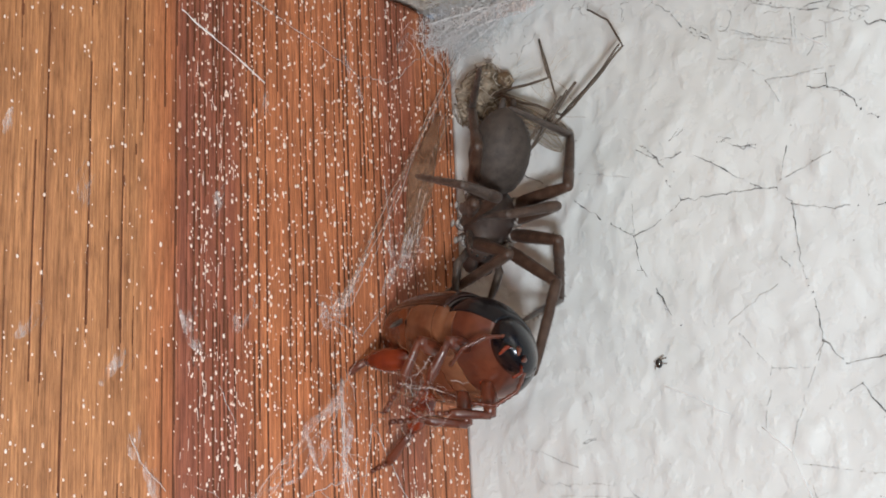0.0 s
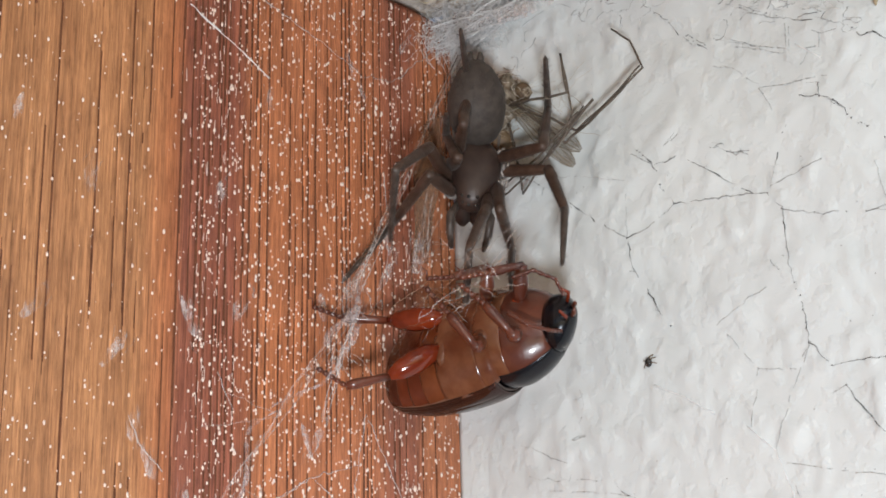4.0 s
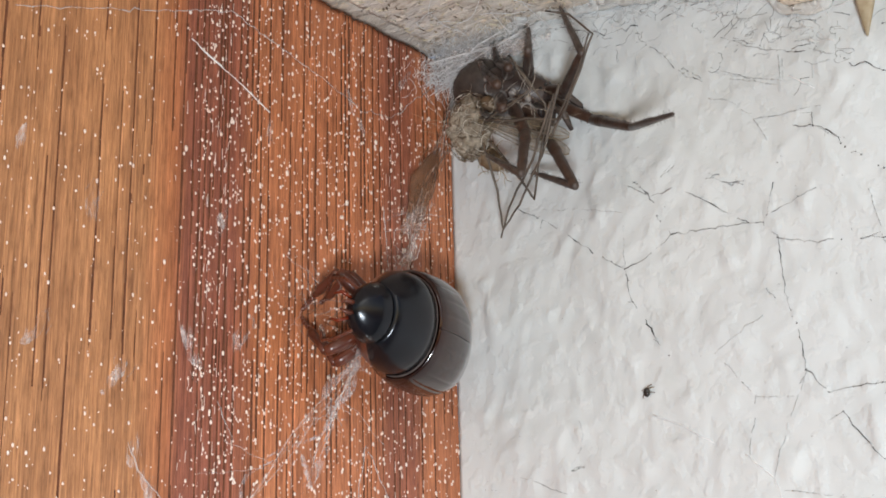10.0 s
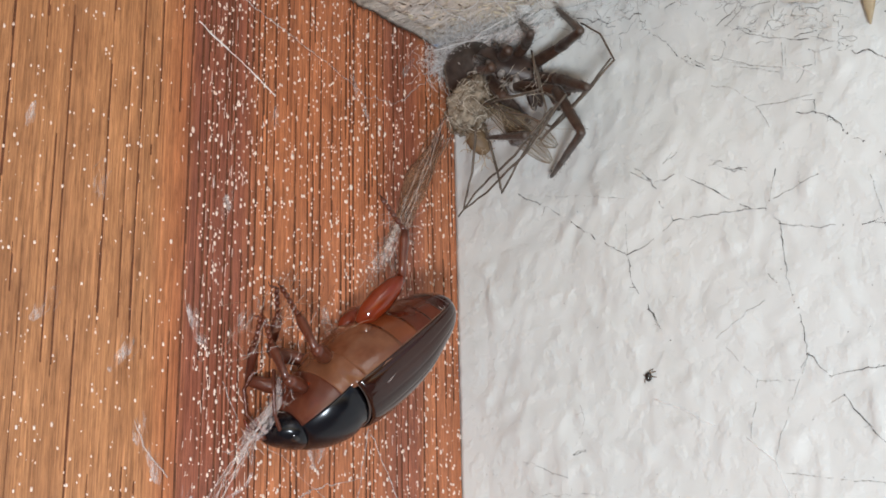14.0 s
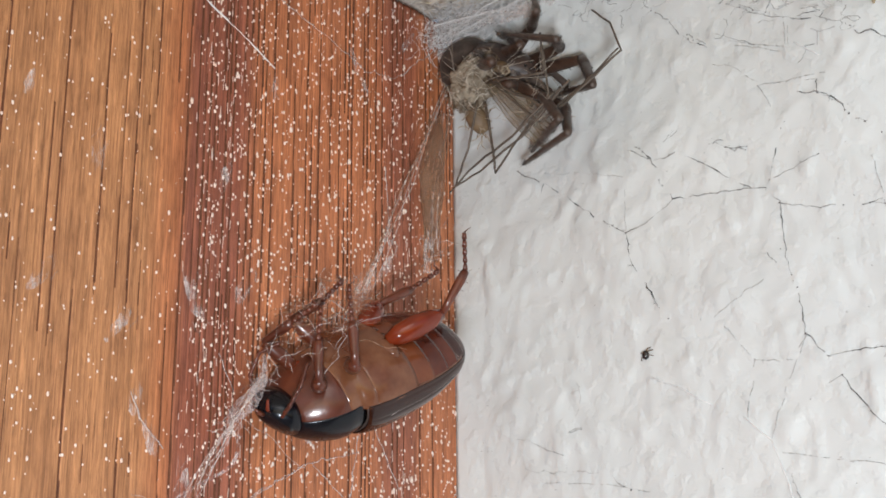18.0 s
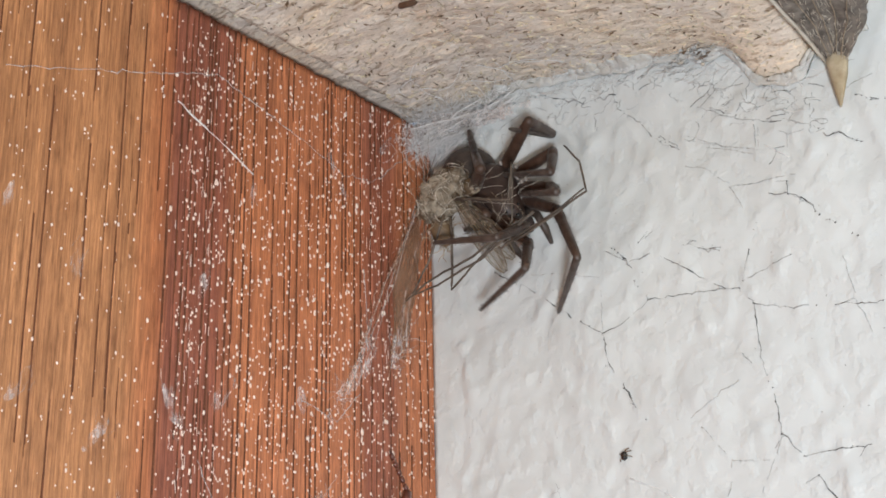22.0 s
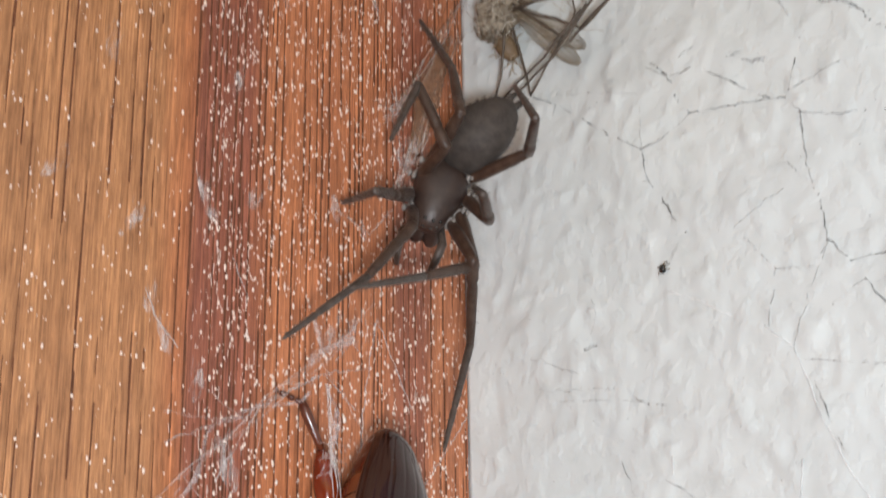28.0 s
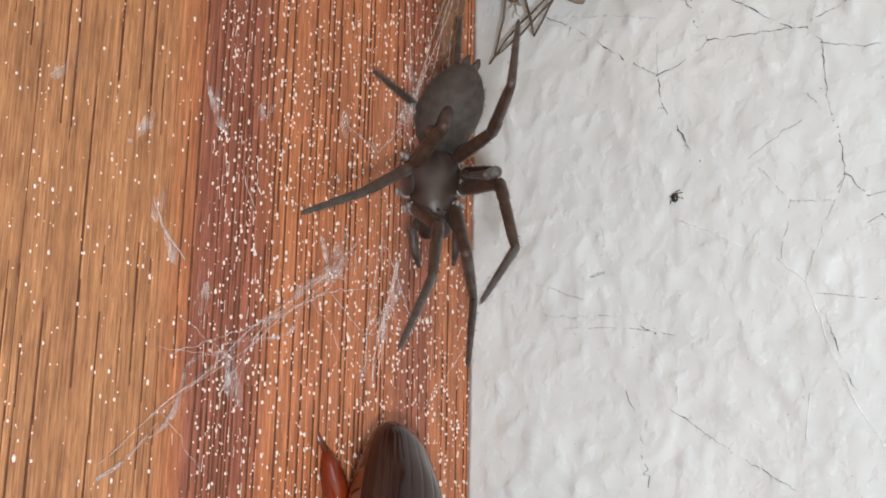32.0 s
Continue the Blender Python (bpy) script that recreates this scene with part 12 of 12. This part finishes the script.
    glide(LEGS["B42"], sorted(steps_t + [23.333, 23.667]), [
        (-.00446,-.0072,-.00029,51.4,-0,-81.2), (-.00341,-.00679,-0,58.4,-4.3,-78.2), (-.00236,-.00621,.00012,65.9,-7.8,-76.3), (-.00136,-.00549,.00011,73.8,-10.4,-75.3), (-.00265,-.00618,.00018,71.2,-6.9,-76.5),
        (-.00406,-.00658,9e-05,69.5,-2.7,-78), (-.00551,-.00668,-.00011,68.8,1.8,-79.7), (-.00448,-.00862,.00069,56.8,36,-97.9), (-.00296,-.01017,.00125,47.2,45,-107.1), (-.0011,-.01119,.00159,71.7,15,-87),
        (-.0027,-.00978,.00152,51.1,42.9,-104.1), (-.00396,-.00784,.00101,61.9,38,-99.8), (-.0047,-.00556,5e-05,82.9,3.5,-88.3), (-.00414,-.0058,.00027,63.7,45.9,-102), (-.00361,-.00614,.00045,66.5,31.8,-93.6),
        (-.00313,-.00657,.00058,65.6,-4.2,-77.5), (-.00236,-.00649,.00055,33.9,-46.2,-40.4), (-.00157,-.0063,.0004,-16.2,-52.4,15.7), (-.00082,-.00608,.00016,61.1,-32.6,-43.3), (-.00215,-.00582,.00042,63.5,-23.2,-48.9),
        (-.00339,-.00523,.00044,67.7,-13.7,-53.4), (-.0044,-.00438,.00023,73.6,-5.4,-56.4), (-.00402,-.00496,.00018,72.1,-3.9,-56.8), (-.0035,-.00546,8e-05,69.9,-2.8,-57.2), (-.0029,-.00581,-6e-05,67.4,-2.2,-57.4),
        (-.0033,-.00461,.00084,50.3,1.3,-59.5), (-.00311,-.00341,.00131,33.6,6.8,-65.7), (-.00259,-.00249,.00132,17.4,12,-76.7), (-.00231,-.00264,.00099,21.1,10.9,-73.4), (-.00204,-.00277,.00066,24.7,9.5,-70.2),
        (-.00179,-.0029,.00031,28.1,8.1,-67.2), (-.0018,-.00281,.00027,27.2,8,-67), (-.00181,-.00272,.00024,26.3,7.9,-66.9), (-.00184,-.00263,.00022,25.4,7.9,-66.8), (-.00201,-.00244,.00037,22.1,7.6,-66.2),
        (-.00214,-.00226,.00034,22,7.6,-66.2), (-.00214,-.00222,.00032,22,7.6,-66.2), (-.00214,-.00218,.00028,22,7.6,-66.2), (-.00214,-.00214,.00026,22,7.6,-66.2), (-.00245,-.00189,.00051,21.5,8.2,-67.7),
        (-.00278,-.00164,.00073,21,8.8,-69.3), (-.00314,-.00141,.00095,20.4,9.4,-70.8), (-.00308,-.00146,.00094,20.4,9.4,-70.8), (-.00304,-.00149,.00094,20.3,9.4,-70.7), (-.00299,-.00153,.00093,20.2,9.3,-70.7),
        (-.00327,-.00144,.00106,20.4,9.4,-70.7), (-.00357,-.00136,.00118,20.5,9.4,-70.9), (-.00387,-.00129,.00128,20.7,9.4,-70.9), (-.0039,-.00122,.00118,21.7,9.4,-70.9), (-.00393,-.00116,.00109,22.6,9.4,-70.9),
        (-.00394,-.00109,.00099,23.6,9.5,-71), (-.0039,-.00118,.00103,23.8,9.5,-71), (-.00385,-.00127,.00106,24,9.5,-71.1), (-.00382,-.00136,.00109,24.2,9.5,-71.1), (-.00499,-.00141,.00048,38.9,8.2,-68.9),
        (-.00587,-.00164,-.00061,52.9,7,-67.8), (-.00627,-.00194,-.00202,66.1,6.7,-67.6), (-.00575,-.00273,-.00155,64.8,-.3,-64.4), (-.00508,-.00346,-.00125,64.8,-7.6,-61), (-.00428,-.0041,-.00111,66,-14.6,-57.7),
        (-.00366,-.00293,.00208,11,-22,-48), (-.00303,-.00177,.00526,-45.1,-18.5,-36.1), (-.00241,-.00061,.00845,-97.9,-7.4,-32.2), (-.00239,-.00117,.009,-97.4,-13.7,-31.4), (-.0024,-.00179,.00942,-95.8,-19.9,-30.6),
        (-.00237,-.0025,.00968,-93.2,-25.9,-30.1), (-.00191,-.00227,.01003,-97.3,-21.7,-30.5), (-.00142,-.00209,.01029,-101,-17.3,-31.3), (-.00087,-.00195,.01047,-104.4,-12.7,-32.4), (-.00254,-.00236,.01052,-137.4,-35.2,-17.9),
        (-.00401,-.00329,.0102,-168.9,-45.1,7.4), (-.00522,-.00465,.00948,-155.2,-42.9,-2.2), (-.0049,-.00466,.0094,-169.4,-47.3,17.4), (-.00457,-.00464,.00918,-142.9,-42.5,2), (-.00422,-.00455,.00884,-113.1,-23.3,-15.6),
        (-.00392,-.00436,.00916,-152.4,-48.4,12.3), (-.0037,-.00418,.00947,-157.8,-49.2,14.7), (-.00357,-.00403,.00975,-125.5,-30.1,-15.7), (-.00359,-.00447,.00954,-122.2,-29,-16.6), (-.00362,-.00491,.00931,-119.1,-27.7,-17.4),
        (-.00367,-.00532,.00905,-115.9,-26.5,-18.2), (-.00395,-.00483,.00943,-117.9,-26.7,-18.1), (-.00404,-.00409,.00981,-120,-26.7,-18.1), (-.00435,-.00379,.00991,-126.4,-24.5,-19.7), (-.00462,-.00344,.01,-132,-21.5,-22.3),
        (-.00484,-.00308,.01007,-136.8,-18.1,-25.9),
    ])
    own_t = [0, 0.5, 1, 1.5, 2, 2.3, 2.6, 3, 3.3, 3.6, 3.8, 4, 4.2, 4.5, 5, 5.5, 6.5, 7, 7.4, 8, 8.2, 8.4, 8.7, 9, 9.5, 10, 10.25, 10.5, 11, 11.5, 12, 13, 14, 14.5, 16.5, 17, 18, 19, 20, 20.5, 21, 22, 24, 25.5, 27.5, 28, 29, 30, 31, 32]
    glide(BEETLE, own_t, [
        (.00736,-.00933,-.02866,-14.8,-51.8,-95.9), (.00701,-.00968,-.0273,-63.8,-70,-46.4), (.00694,-.00905,-.02717,-130.8,-53.7,26.6), (.00703,-.01028,-.03014,-112.7,-65.4,3), (.00696,-.00975,-.02807,-134.5,-49.2,35),
        (.00676,-.00951,-.0273,-134.7,-34.3,47.6), (.00554,-.00881,-.03339,-128.3,-25.7,29.2), (.00505,-.00791,-.03579,-112.1,-8.8,21.6), (.00624,-.00934,-.03336,-128.5,-30.7,30.9), (.00775,-.00985,-.02983,-145.9,-78.9,43),
        (.00836,-.00903,-.02911,-168.9,-73.5,73.2), (.00866,-.00831,-.02898,164.7,-68.1,106.2), (.00846,-.00866,-.02773,133.9,-70.2,133.1), (.00936,-.00806,-.02646,113.7,-65.5,151.2), (.0093,-.00766,-.02541,129.6,-52.5,125.3),
        (.00928,-.00731,-.02417,117.9,18.6,135.2), (.0091,-.00673,-.0216,87.7,18.7,65.7), (.00937,-.00588,-.02089,82.5,40.3,120.9), (.00918,-.00538,-.02155,101.6,29.7,153.8), (.00709,-.00559,-.02368,91.2,-6.7,-170.1),
        (.0061,-.00747,-.02485,82.1,-55.7,131.1), (.00521,-.00939,-.02584,150.2,-46.8,44), (.0049,-.00949,-.02542,146.1,-60,46.9), (.00449,-.00859,-.02447,134,-76.5,58.4), (.00398,-.00955,-.02699,-125.5,-76.2,-41.6),
        (.00487,-.01033,-.02546,-164.1,-78,3.1), (.00492,-.01069,-.02645,-163.6,-37.1,-1), (.0049,-.01108,-.02755,-156.4,13.4,5.7), (.00442,-.01056,-.02665,-151,17.4,6.1), (.00407,-.01107,-.02809,-157.7,-17.7,-6.7),
        (.00407,-.01118,-.02907,-156.1,-30.3,-10.1), (.00434,-.01248,-.02925,-151.2,-5.4,-4.7), (.00466,-.01565,-.03022,-136.5,10.5,-16.6), (.00463,-.01586,-.03108,-137.8,11.6,-14.4), (.00454,-.01521,-.03148,-149.2,19.6,-8),
        (.00437,-.01478,-.03213,-157.4,16.8,-7.3), (.00424,-.01493,-.0319,-143.5,36.1,6.3), (.00441,-.01532,-.03256,-160.5,-24.4,-13.4), (.00453,-.0165,-.03264,-127.9,41.8,15.4), (.00513,-.01662,-.03565,-135,33.3,8.2),
        (.00502,-.01602,-.03844,-140.5,27.3,4.5), (.00522,-.01578,-.0413,-144.2,11.7,-4.4), (.00436,-.01295,-.04383,-126.6,-22.8,-39.3), (.0063,-.01565,-.0457,-102.2,-24.5,-60.2), (.00343,-.0146,-.04602,-95.8,-23.4,-58.1),
        (.00358,-.01391,-.04781,-94,-23.3,-59.7), (.00349,-.01107,-.04878,-90.6,-25.5,-61.8), (.00341,-.01069,-.04956,-87.8,-22.9,-68.2), (.00374,-.01352,-.05111,-85.2,-26.5,-68.5), (.00351,-.01237,-.05191,-84.2,-25,-71.3),
    ])
    own_t = [0, 1, 2, 3, 4, 4.5, 6.5, 7, 8, 9, 10, 11, 12, 13, 14, 17, 18, 19, 20, 21, 22, 23, 24, 25, 25.5, 27.5, 28, 29, 30, 31, 32]
    glide(FLY, own_t, [
        (.00429,-.002,-.00887,105.6,2.5,40.6), (.00423,-.00198,-.00826,106.3,4.4,40.7), (.00432,-.00197,-.00808,106.7,10,42.3), (.0048,-.00197,-.01015,106.9,16.4,44.3), (.00583,-.00197,-.00978,106.3,5.9,41.4),
        (.0037,-.00197,-.00959,107.5,20.8,46.4), (.00396,-.00197,-.00921,107.9,20.3,46.5), (.00248,-.002,-.00789,106.8,6,42), (.00564,-.00519,-.00953,107.1,1.2,40.5), (.00585,-.00518,-.00954,109.6,-22.6,32.1),
        (.00621,-.00519,-.00996,109.3,-17.7,33.9), (.00694,-.00518,-.00941,108.9,-10.4,36.3), (.0063,-.00519,-.00905,108.3,-.9,39.3), (.00612,-.00517,-.00895,108,.8,40.2), (.00588,-.00518,-.00915,108.5,2.9,40.5),
        (.00606,-.00519,-.00889,108,5.2,41.1), (.00615,-.00517,-.00936,108,8,41.7), (.00625,-.00517,-.0092,108,5.1,40.9), (.00537,-.00519,-.00972,110.7,5.5,41.3), (.00593,-.00518,-.01019,111.3,8.4,42.3),
        (.00541,-.00518,-.00995,112,15.1,44.5), (.00614,-.00517,-.01062,112.4,19.7,46.5), (.00602,-.00518,-.01044,112.5,21.7,47.1), (.00668,-.00517,-.01057,112.1,19.8,46.2), (.00439,-.00199,-.00834,108.1,10.1,42.9),
        (.00405,-.00199,-.00774,109.5,-3,38.2), (.00506,-.00198,-.00848,108.6,2.5,38.8), (.00434,-.00197,-.01002,105.2,2,37.3), (.00425,-.002,-.00986,106.3,1.8,37.8), (.00448,-.00198,-.0102,106.3,1.9,37.2),
        (.00384,-.00198,-.00992,105.6,.8,37.4),
    ])
    own_t = [0, 1, 2, 3, 4, 4.5, 6.5, 7, 8, 9, 10, 11, 12, 13, 14, 17, 18, 19, 20, 21, 22, 23, 24, 25, 25.5, 27.5, 28, 29, 30, 31, 32]
    glide(TETHER, own_t, [
        (.00138,-.00317,-.00943,-82.3,-14.3,-136.1), (.00138,-.00317,-.00943,-83.4,-13.3,-135.9), (.00138,-.00317,-.00943,-78.1,-18.5,-136.6), (.00138,-.00317,-.00943,-91.3,-5.5,-133.8), (.00138,-.00317,-.00943,-88.2,-8.8,-133.8),
        (.00138,-.00317,-.00943,-83.7,-13.7,-133.9), (.00138,-.00317,-.00943,-77.1,-13.4,-133.9), (.00138,-.00317,-.00943,-75.8,-21.5,-135.9), (.00138,-.00317,-.00943,-86.1,-11.2,-133.2), (.00138,-.00317,-.00943,-51.8,-13.7,-133.4),
        (.00138,-.00317,-.00943,-51.9,-16.6,-135.8), (.00138,-.00317,-.00943,-66.5,-17.9,-136.9), (.00138,-.00317,-.00943,-69.4,-17.3,-136.6), (.00138,-.00317,-.00943,-71,-17.5,-136.7), (.00138,-.00317,-.00943,-65.9,-20.6,-137.8),
        (.00138,-.00317,-.00943,-82.6,-14.4,-135), (.00138,-.00317,-.00943,-92.5,-4.4,-133.7), (.00138,-.00317,-.00943,-77.1,-21.8,-132.9), (.00138,-.00317,-.00943,-79.2,-19.6,-132.3), (.00138,-.00317,-.00943,-90.8,-6.5,-129.8),
        (.00138,-.00317,-.00943,-88.8,-9,-129.8), (.00138,-.00317,-.00943,-90.7,-6.6,-129.7), (.00138,-.00317,-.00943,-90.8,-6.6,-129.7), (.00138,-.00317,-.00943,-91,-6.3,-129.8), (.00138,-.00317,-.00943,-84.5,-14.4,-129.6),
        (.00138,-.00317,-.00943,-85.9,-12.6,-129.4), (.00138,-.00317,-.00943,-82.4,-17,-129.8), (.00138,-.00317,-.00943,-87.7,-10.5,-128.9), (.00138,-.00317,-.00943,-85.7,-13.1,-129), (.00138,-.00317,-.00943,-85.9,-12.9,-129),
        (.00138,-.00317,-.00943,-90,-7.7,-128.6),
    ])
    own_t = [0, 0.5, 1, 1.5, 2, 2.6, 3, 3.3, 3.6, 4, 4.5, 6.5, 7, 8, 9, 10, 11, 12, 13, 14, 14.5, 17, 18, 19, 20, 21, 22, 25, 25.5, 27.5, 28, 29, 30, 31, 32]
    glide(STRAND, own_t, [
        (.0035,-.01637,-.03169,-74.6,-38,-127.8), (.0035,-.01697,-.02877,-76.9,-32.3,-127.8), (.0035,-.01625,-.02723,-76.8,-31.5,-127.7), (.0035,-.01639,-.02942,-76,-34.3,-127.6), (.0035,-.0172,-.02797,-77.9,-31,-127.2),
        (.0035,-.01433,-.02904,-74,-37.2,-127.2), (.0035,-.01106,-.02929,-70.8,-42.4,-127.1), (.0035,-.01693,-.03156,-75.7,-36.8,-127.4), (.0035,-.01607,-.03237,-74.1,-39.8,-127.4), (.0035,-.01439,-.02628,-75.4,-33.3,-127.3),
        (.0035,-.01102,-.02611,-72.1,-37.8,-127.5), (.0035,-.00954,-.02496,-71.8,-38.4,-127), (.0035,-.01114,-.02619,-72.6,-37.9,-126.9), (.0035,-.01085,-.02601,-72.6,-38.1,-126.7), (.0035,-.01228,-.02698,-73.5,-37.5,-126.5),
        (.0035,-.01434,-.02779,-75.4,-35.6,-126.1), (.0035,-.01712,-.03009,-77.3,-34.3,-126.3), (.0035,-.01924,-.03179,-79.4,-32.9,-126.4), (.0035,-.02099,-.03282,-81.8,-30.8,-126.3), (.0035,-.02156,-.03252,-82.8,-28.9,-126.5),
        (.0035,-.02186,-.03371,-83,-30.3,-126.5), (.0035,-.02304,-.03366,-85.2,-27.1,-126.8), (.0035,-.02244,-.03295,-84.2,-27.5,-126.8), (.0035,-.02286,-.0355,-84.2,-31.1,-126.8), (.0035,-.02303,-.03256,-85.6,-25.4,-126.6),
        (.0035,-.01429,-.02953,-74.5,-38.3,-126.1), (.0035,-.01603,-.03372,-74.3,-42.9,-125.8), (.0035,-.01539,-.03447,-73.5,-45.7,-125.3), (.0035,-.01769,-.03749,-75.4,-49.1,-124.2), (.0035,-.01685,-.03389,-77.2,-42.3,-122.8),
        (.0035,-.01623,-.03519,-76.7,-46.5,-121.6), (.0035,-.01637,-.03473,-76.3,-45,-122.7), (.0035,-.0143,-.03419,-75.5,-47.8,-121.2), (.0035,-.01426,-.03648,-76,-53.5,-119.1), (.0035,-.0179,-.03644,-77.4,-46.1,-122.7),
    ])
    own_t = [0, 0.5, 1, 1.5, 2, 2.6, 3, 3.3, 3.6, 4, 4.5, 6.5, 7, 8, 9, 10, 11, 12, 13, 14, 14.5, 17, 18, 19, 20, 21, 22, 23, 24, 25, 25.5, 27.5, 28, 29, 30, 31, 32]
    glide(LINE, own_t, [
        (.0035,-.01618,-.02641,63.5,25.4,50.6), (.0035,-.01686,-.02484,62.4,29.6,52.8), (.0035,-.0169,-.0243,62.2,30.7,53.6), (.0035,-.01624,-.02408,62.2,29.5,53), (.0035,-.01737,-.02445,62.5,31.9,54.6),
        (.0035,-.01578,-.02601,63.7,25.3,51.1), (.0035,-.01235,-.028,67.9,15.1,46.2), (.0035,-.01741,-.03057,65.4,23,49.7), (.0035,-.01655,-.02962,65.3,22.3,49.2), (.0035,-.01491,-.02563,63.8,23.6,50),
        (.0035,-.01152,-.02469,66,16.1,46.5), (.0035,-.00896,-.02447,69.5,9.8,43.9), (.0035,-.01113,-.02543,67.2,14.5,46.1), (.0035,-.01138,-.02458,66.1,16,46.7), (.0035,-.01026,-.01955,61.8,19.4,48.3),
        (.0035,-.00932,-.0204,64.2,14.6,46.2), (.0035,-.01048,-.02124,63.7,17.5,47.5), (.0035,-.01096,-.02302,65.1,16.6,46.9), (.0035,-.01111,-.02306,65,17.1,47.4), (.0035,-.01255,-.02229,62.8,22.5,49.8),
        (.0035,-.01271,-.02323,63.5,21.4,49.2), (.0035,-.01359,-.02541,64.6,20.7,48.8), (.0035,-.01394,-.02627,65,20.5,48.6), (.0035,-.01465,-.02522,63.8,23.7,50.3), (.0035,-.01356,-.02463,64.2,21.9,49.8),
        (.0035,-.01217,-.02496,65.6,17.7,47.6), (.0035,-.01352,-.02602,65.2,19.8,48.4), (.0035,-.01378,-.02608,65.1,20.4,48.8), (.0035,-.01415,-.02676,65.3,20.5,48.9), (.0035,-.01395,-.0263,65.1,20.6,48.9),
        (.0035,-.01686,-.03031,66,22.5,50.2), (.0035,-.01307,-.01756,61.8,37.9,61.5), (.0035,-.01198,-.01929,60.7,27.1,53), (.0035,-.01251,-.0254,65.1,17.2,45.7), (.0035,-.01174,-.02461,65.4,16.3,45.8),
        (.0035,-.01145,-.02535,66.2,14.6,44.4), (.0035,-.01198,-.02547,65.7,15.7,44.9),
    ])
    own_t = [0, 0.5, 1, 1.5, 2, 3, 4, 4.5, 6.5, 7, 8, 9, 10, 11, 12, 13, 14, 17, 18, 19, 20, 21, 22, 25, 25.5, 27.5, 28, 29, 30, 31, 32]
    glide(DROP, own_t, [
        (.0035,-.01637,-.03169,-95.1,4.8,-136.6), (.0035,-.01697,-.02877,-94.7,4.5,-136.4), (.0035,-.01625,-.02723,-93.6,3.4,-136.5), (.0035,-.01639,-.02942,-94.1,4,-136.1), (.0035,-.0172,-.02797,-75.1,-18,-130.7),
        (.0035,-.01106,-.02929,-63.4,-39.6,-128.1), (.0035,-.01439,-.02628,-76.7,-14.6,-133), (.0035,-.01102,-.02611,-68.5,-26.9,-131.1), (.0035,-.00954,-.02496,-75.5,-15.2,-134.5), (.0035,-.01114,-.02619,-84.9,-4.9,-136.4),
        (.0035,-.01085,-.02601,-85,-4.8,-136.7), (.0035,-.01228,-.02698,-67,-32.3,-128.4), (.0035,-.01434,-.02779,-73.1,-20.4,-131.1), (.0035,-.01712,-.03009,-87.4,-2.6,-134.7), (.0035,-.01924,-.03179,-75.1,-18.3,-130.4),
        (.0035,-.02099,-.03282,-77.1,-15.9,-130), (.0035,-.02156,-.03252,-70.9,-27.3,-127), (.0035,-.02304,-.03366,-75.3,-19,-128.9), (.0035,-.02244,-.03295,-71.5,-26.3,-127.1), (.0035,-.02286,-.0355,-81,-10.4,-131.1),
        (.0035,-.02303,-.03256,-79.2,-13.3,-129.6), (.0035,-.01429,-.02953,-73.2,-19.6,-131.9), (.0035,-.01603,-.03372,-90.7,.7,-136.4), (.0035,-.01539,-.03447,-90.7,.7,-136.6), (.0035,-.01769,-.03749,-90.9,.9,-135.5),
        (.0035,-.01785,-.0359,-86.3,-3.7,-135.5), (.0035,-.0184,-.0387,-98.9,7.8,-139.1), (.0035,-.01662,-.03513,-76.1,-14.2,-135.3), (.0035,-.0143,-.03419,-84.5,-4.9,-138.3), (.0035,-.01425,-.03683,-80.5,-8.6,-137.9),
        (.0035,-.0127,-.03491,-81.5,-7.5,-138.9),
    ])
    # a hind leg is stretched while the beetle hangs by it, else folded on the belly
    for sx, thigh_to, shin_to, spans in ((-1, (-0.62, -0.66, -0.42), (-0.45, -0.62, -0.64), (0, 7.4, 8.6)), (1, (0.485, -0.85, -0.18), (0.615, -0.62, -0.355), (27.6, 32, 25.2))):
        pieces, hip, knee, shin_now = HIND_LEG[sx]
        turn = (knee - hip).rotation_difference(Vector(thigh_to)).to_matrix().to_4x4()
        thigh = Matrix.Translation(hip) @ turn @ Matrix.Translation(-hip)
        shin = Matrix.Translation(thigh @ knee) @ shin_now.rotation_difference(Vector(shin_to)).to_matrix().to_4x4() @ Matrix.Translation(-knee)
        for ob, out in zip(pieces, (thigh, shin, shin)):
            a, b, folded = spans
            rows = [(a, out), (b, out), (folded, Matrix()), (0 if folded < a else 32, Matrix())]
            walk(ob, sorted(rows, key=lambda r: r[0]))


motions()
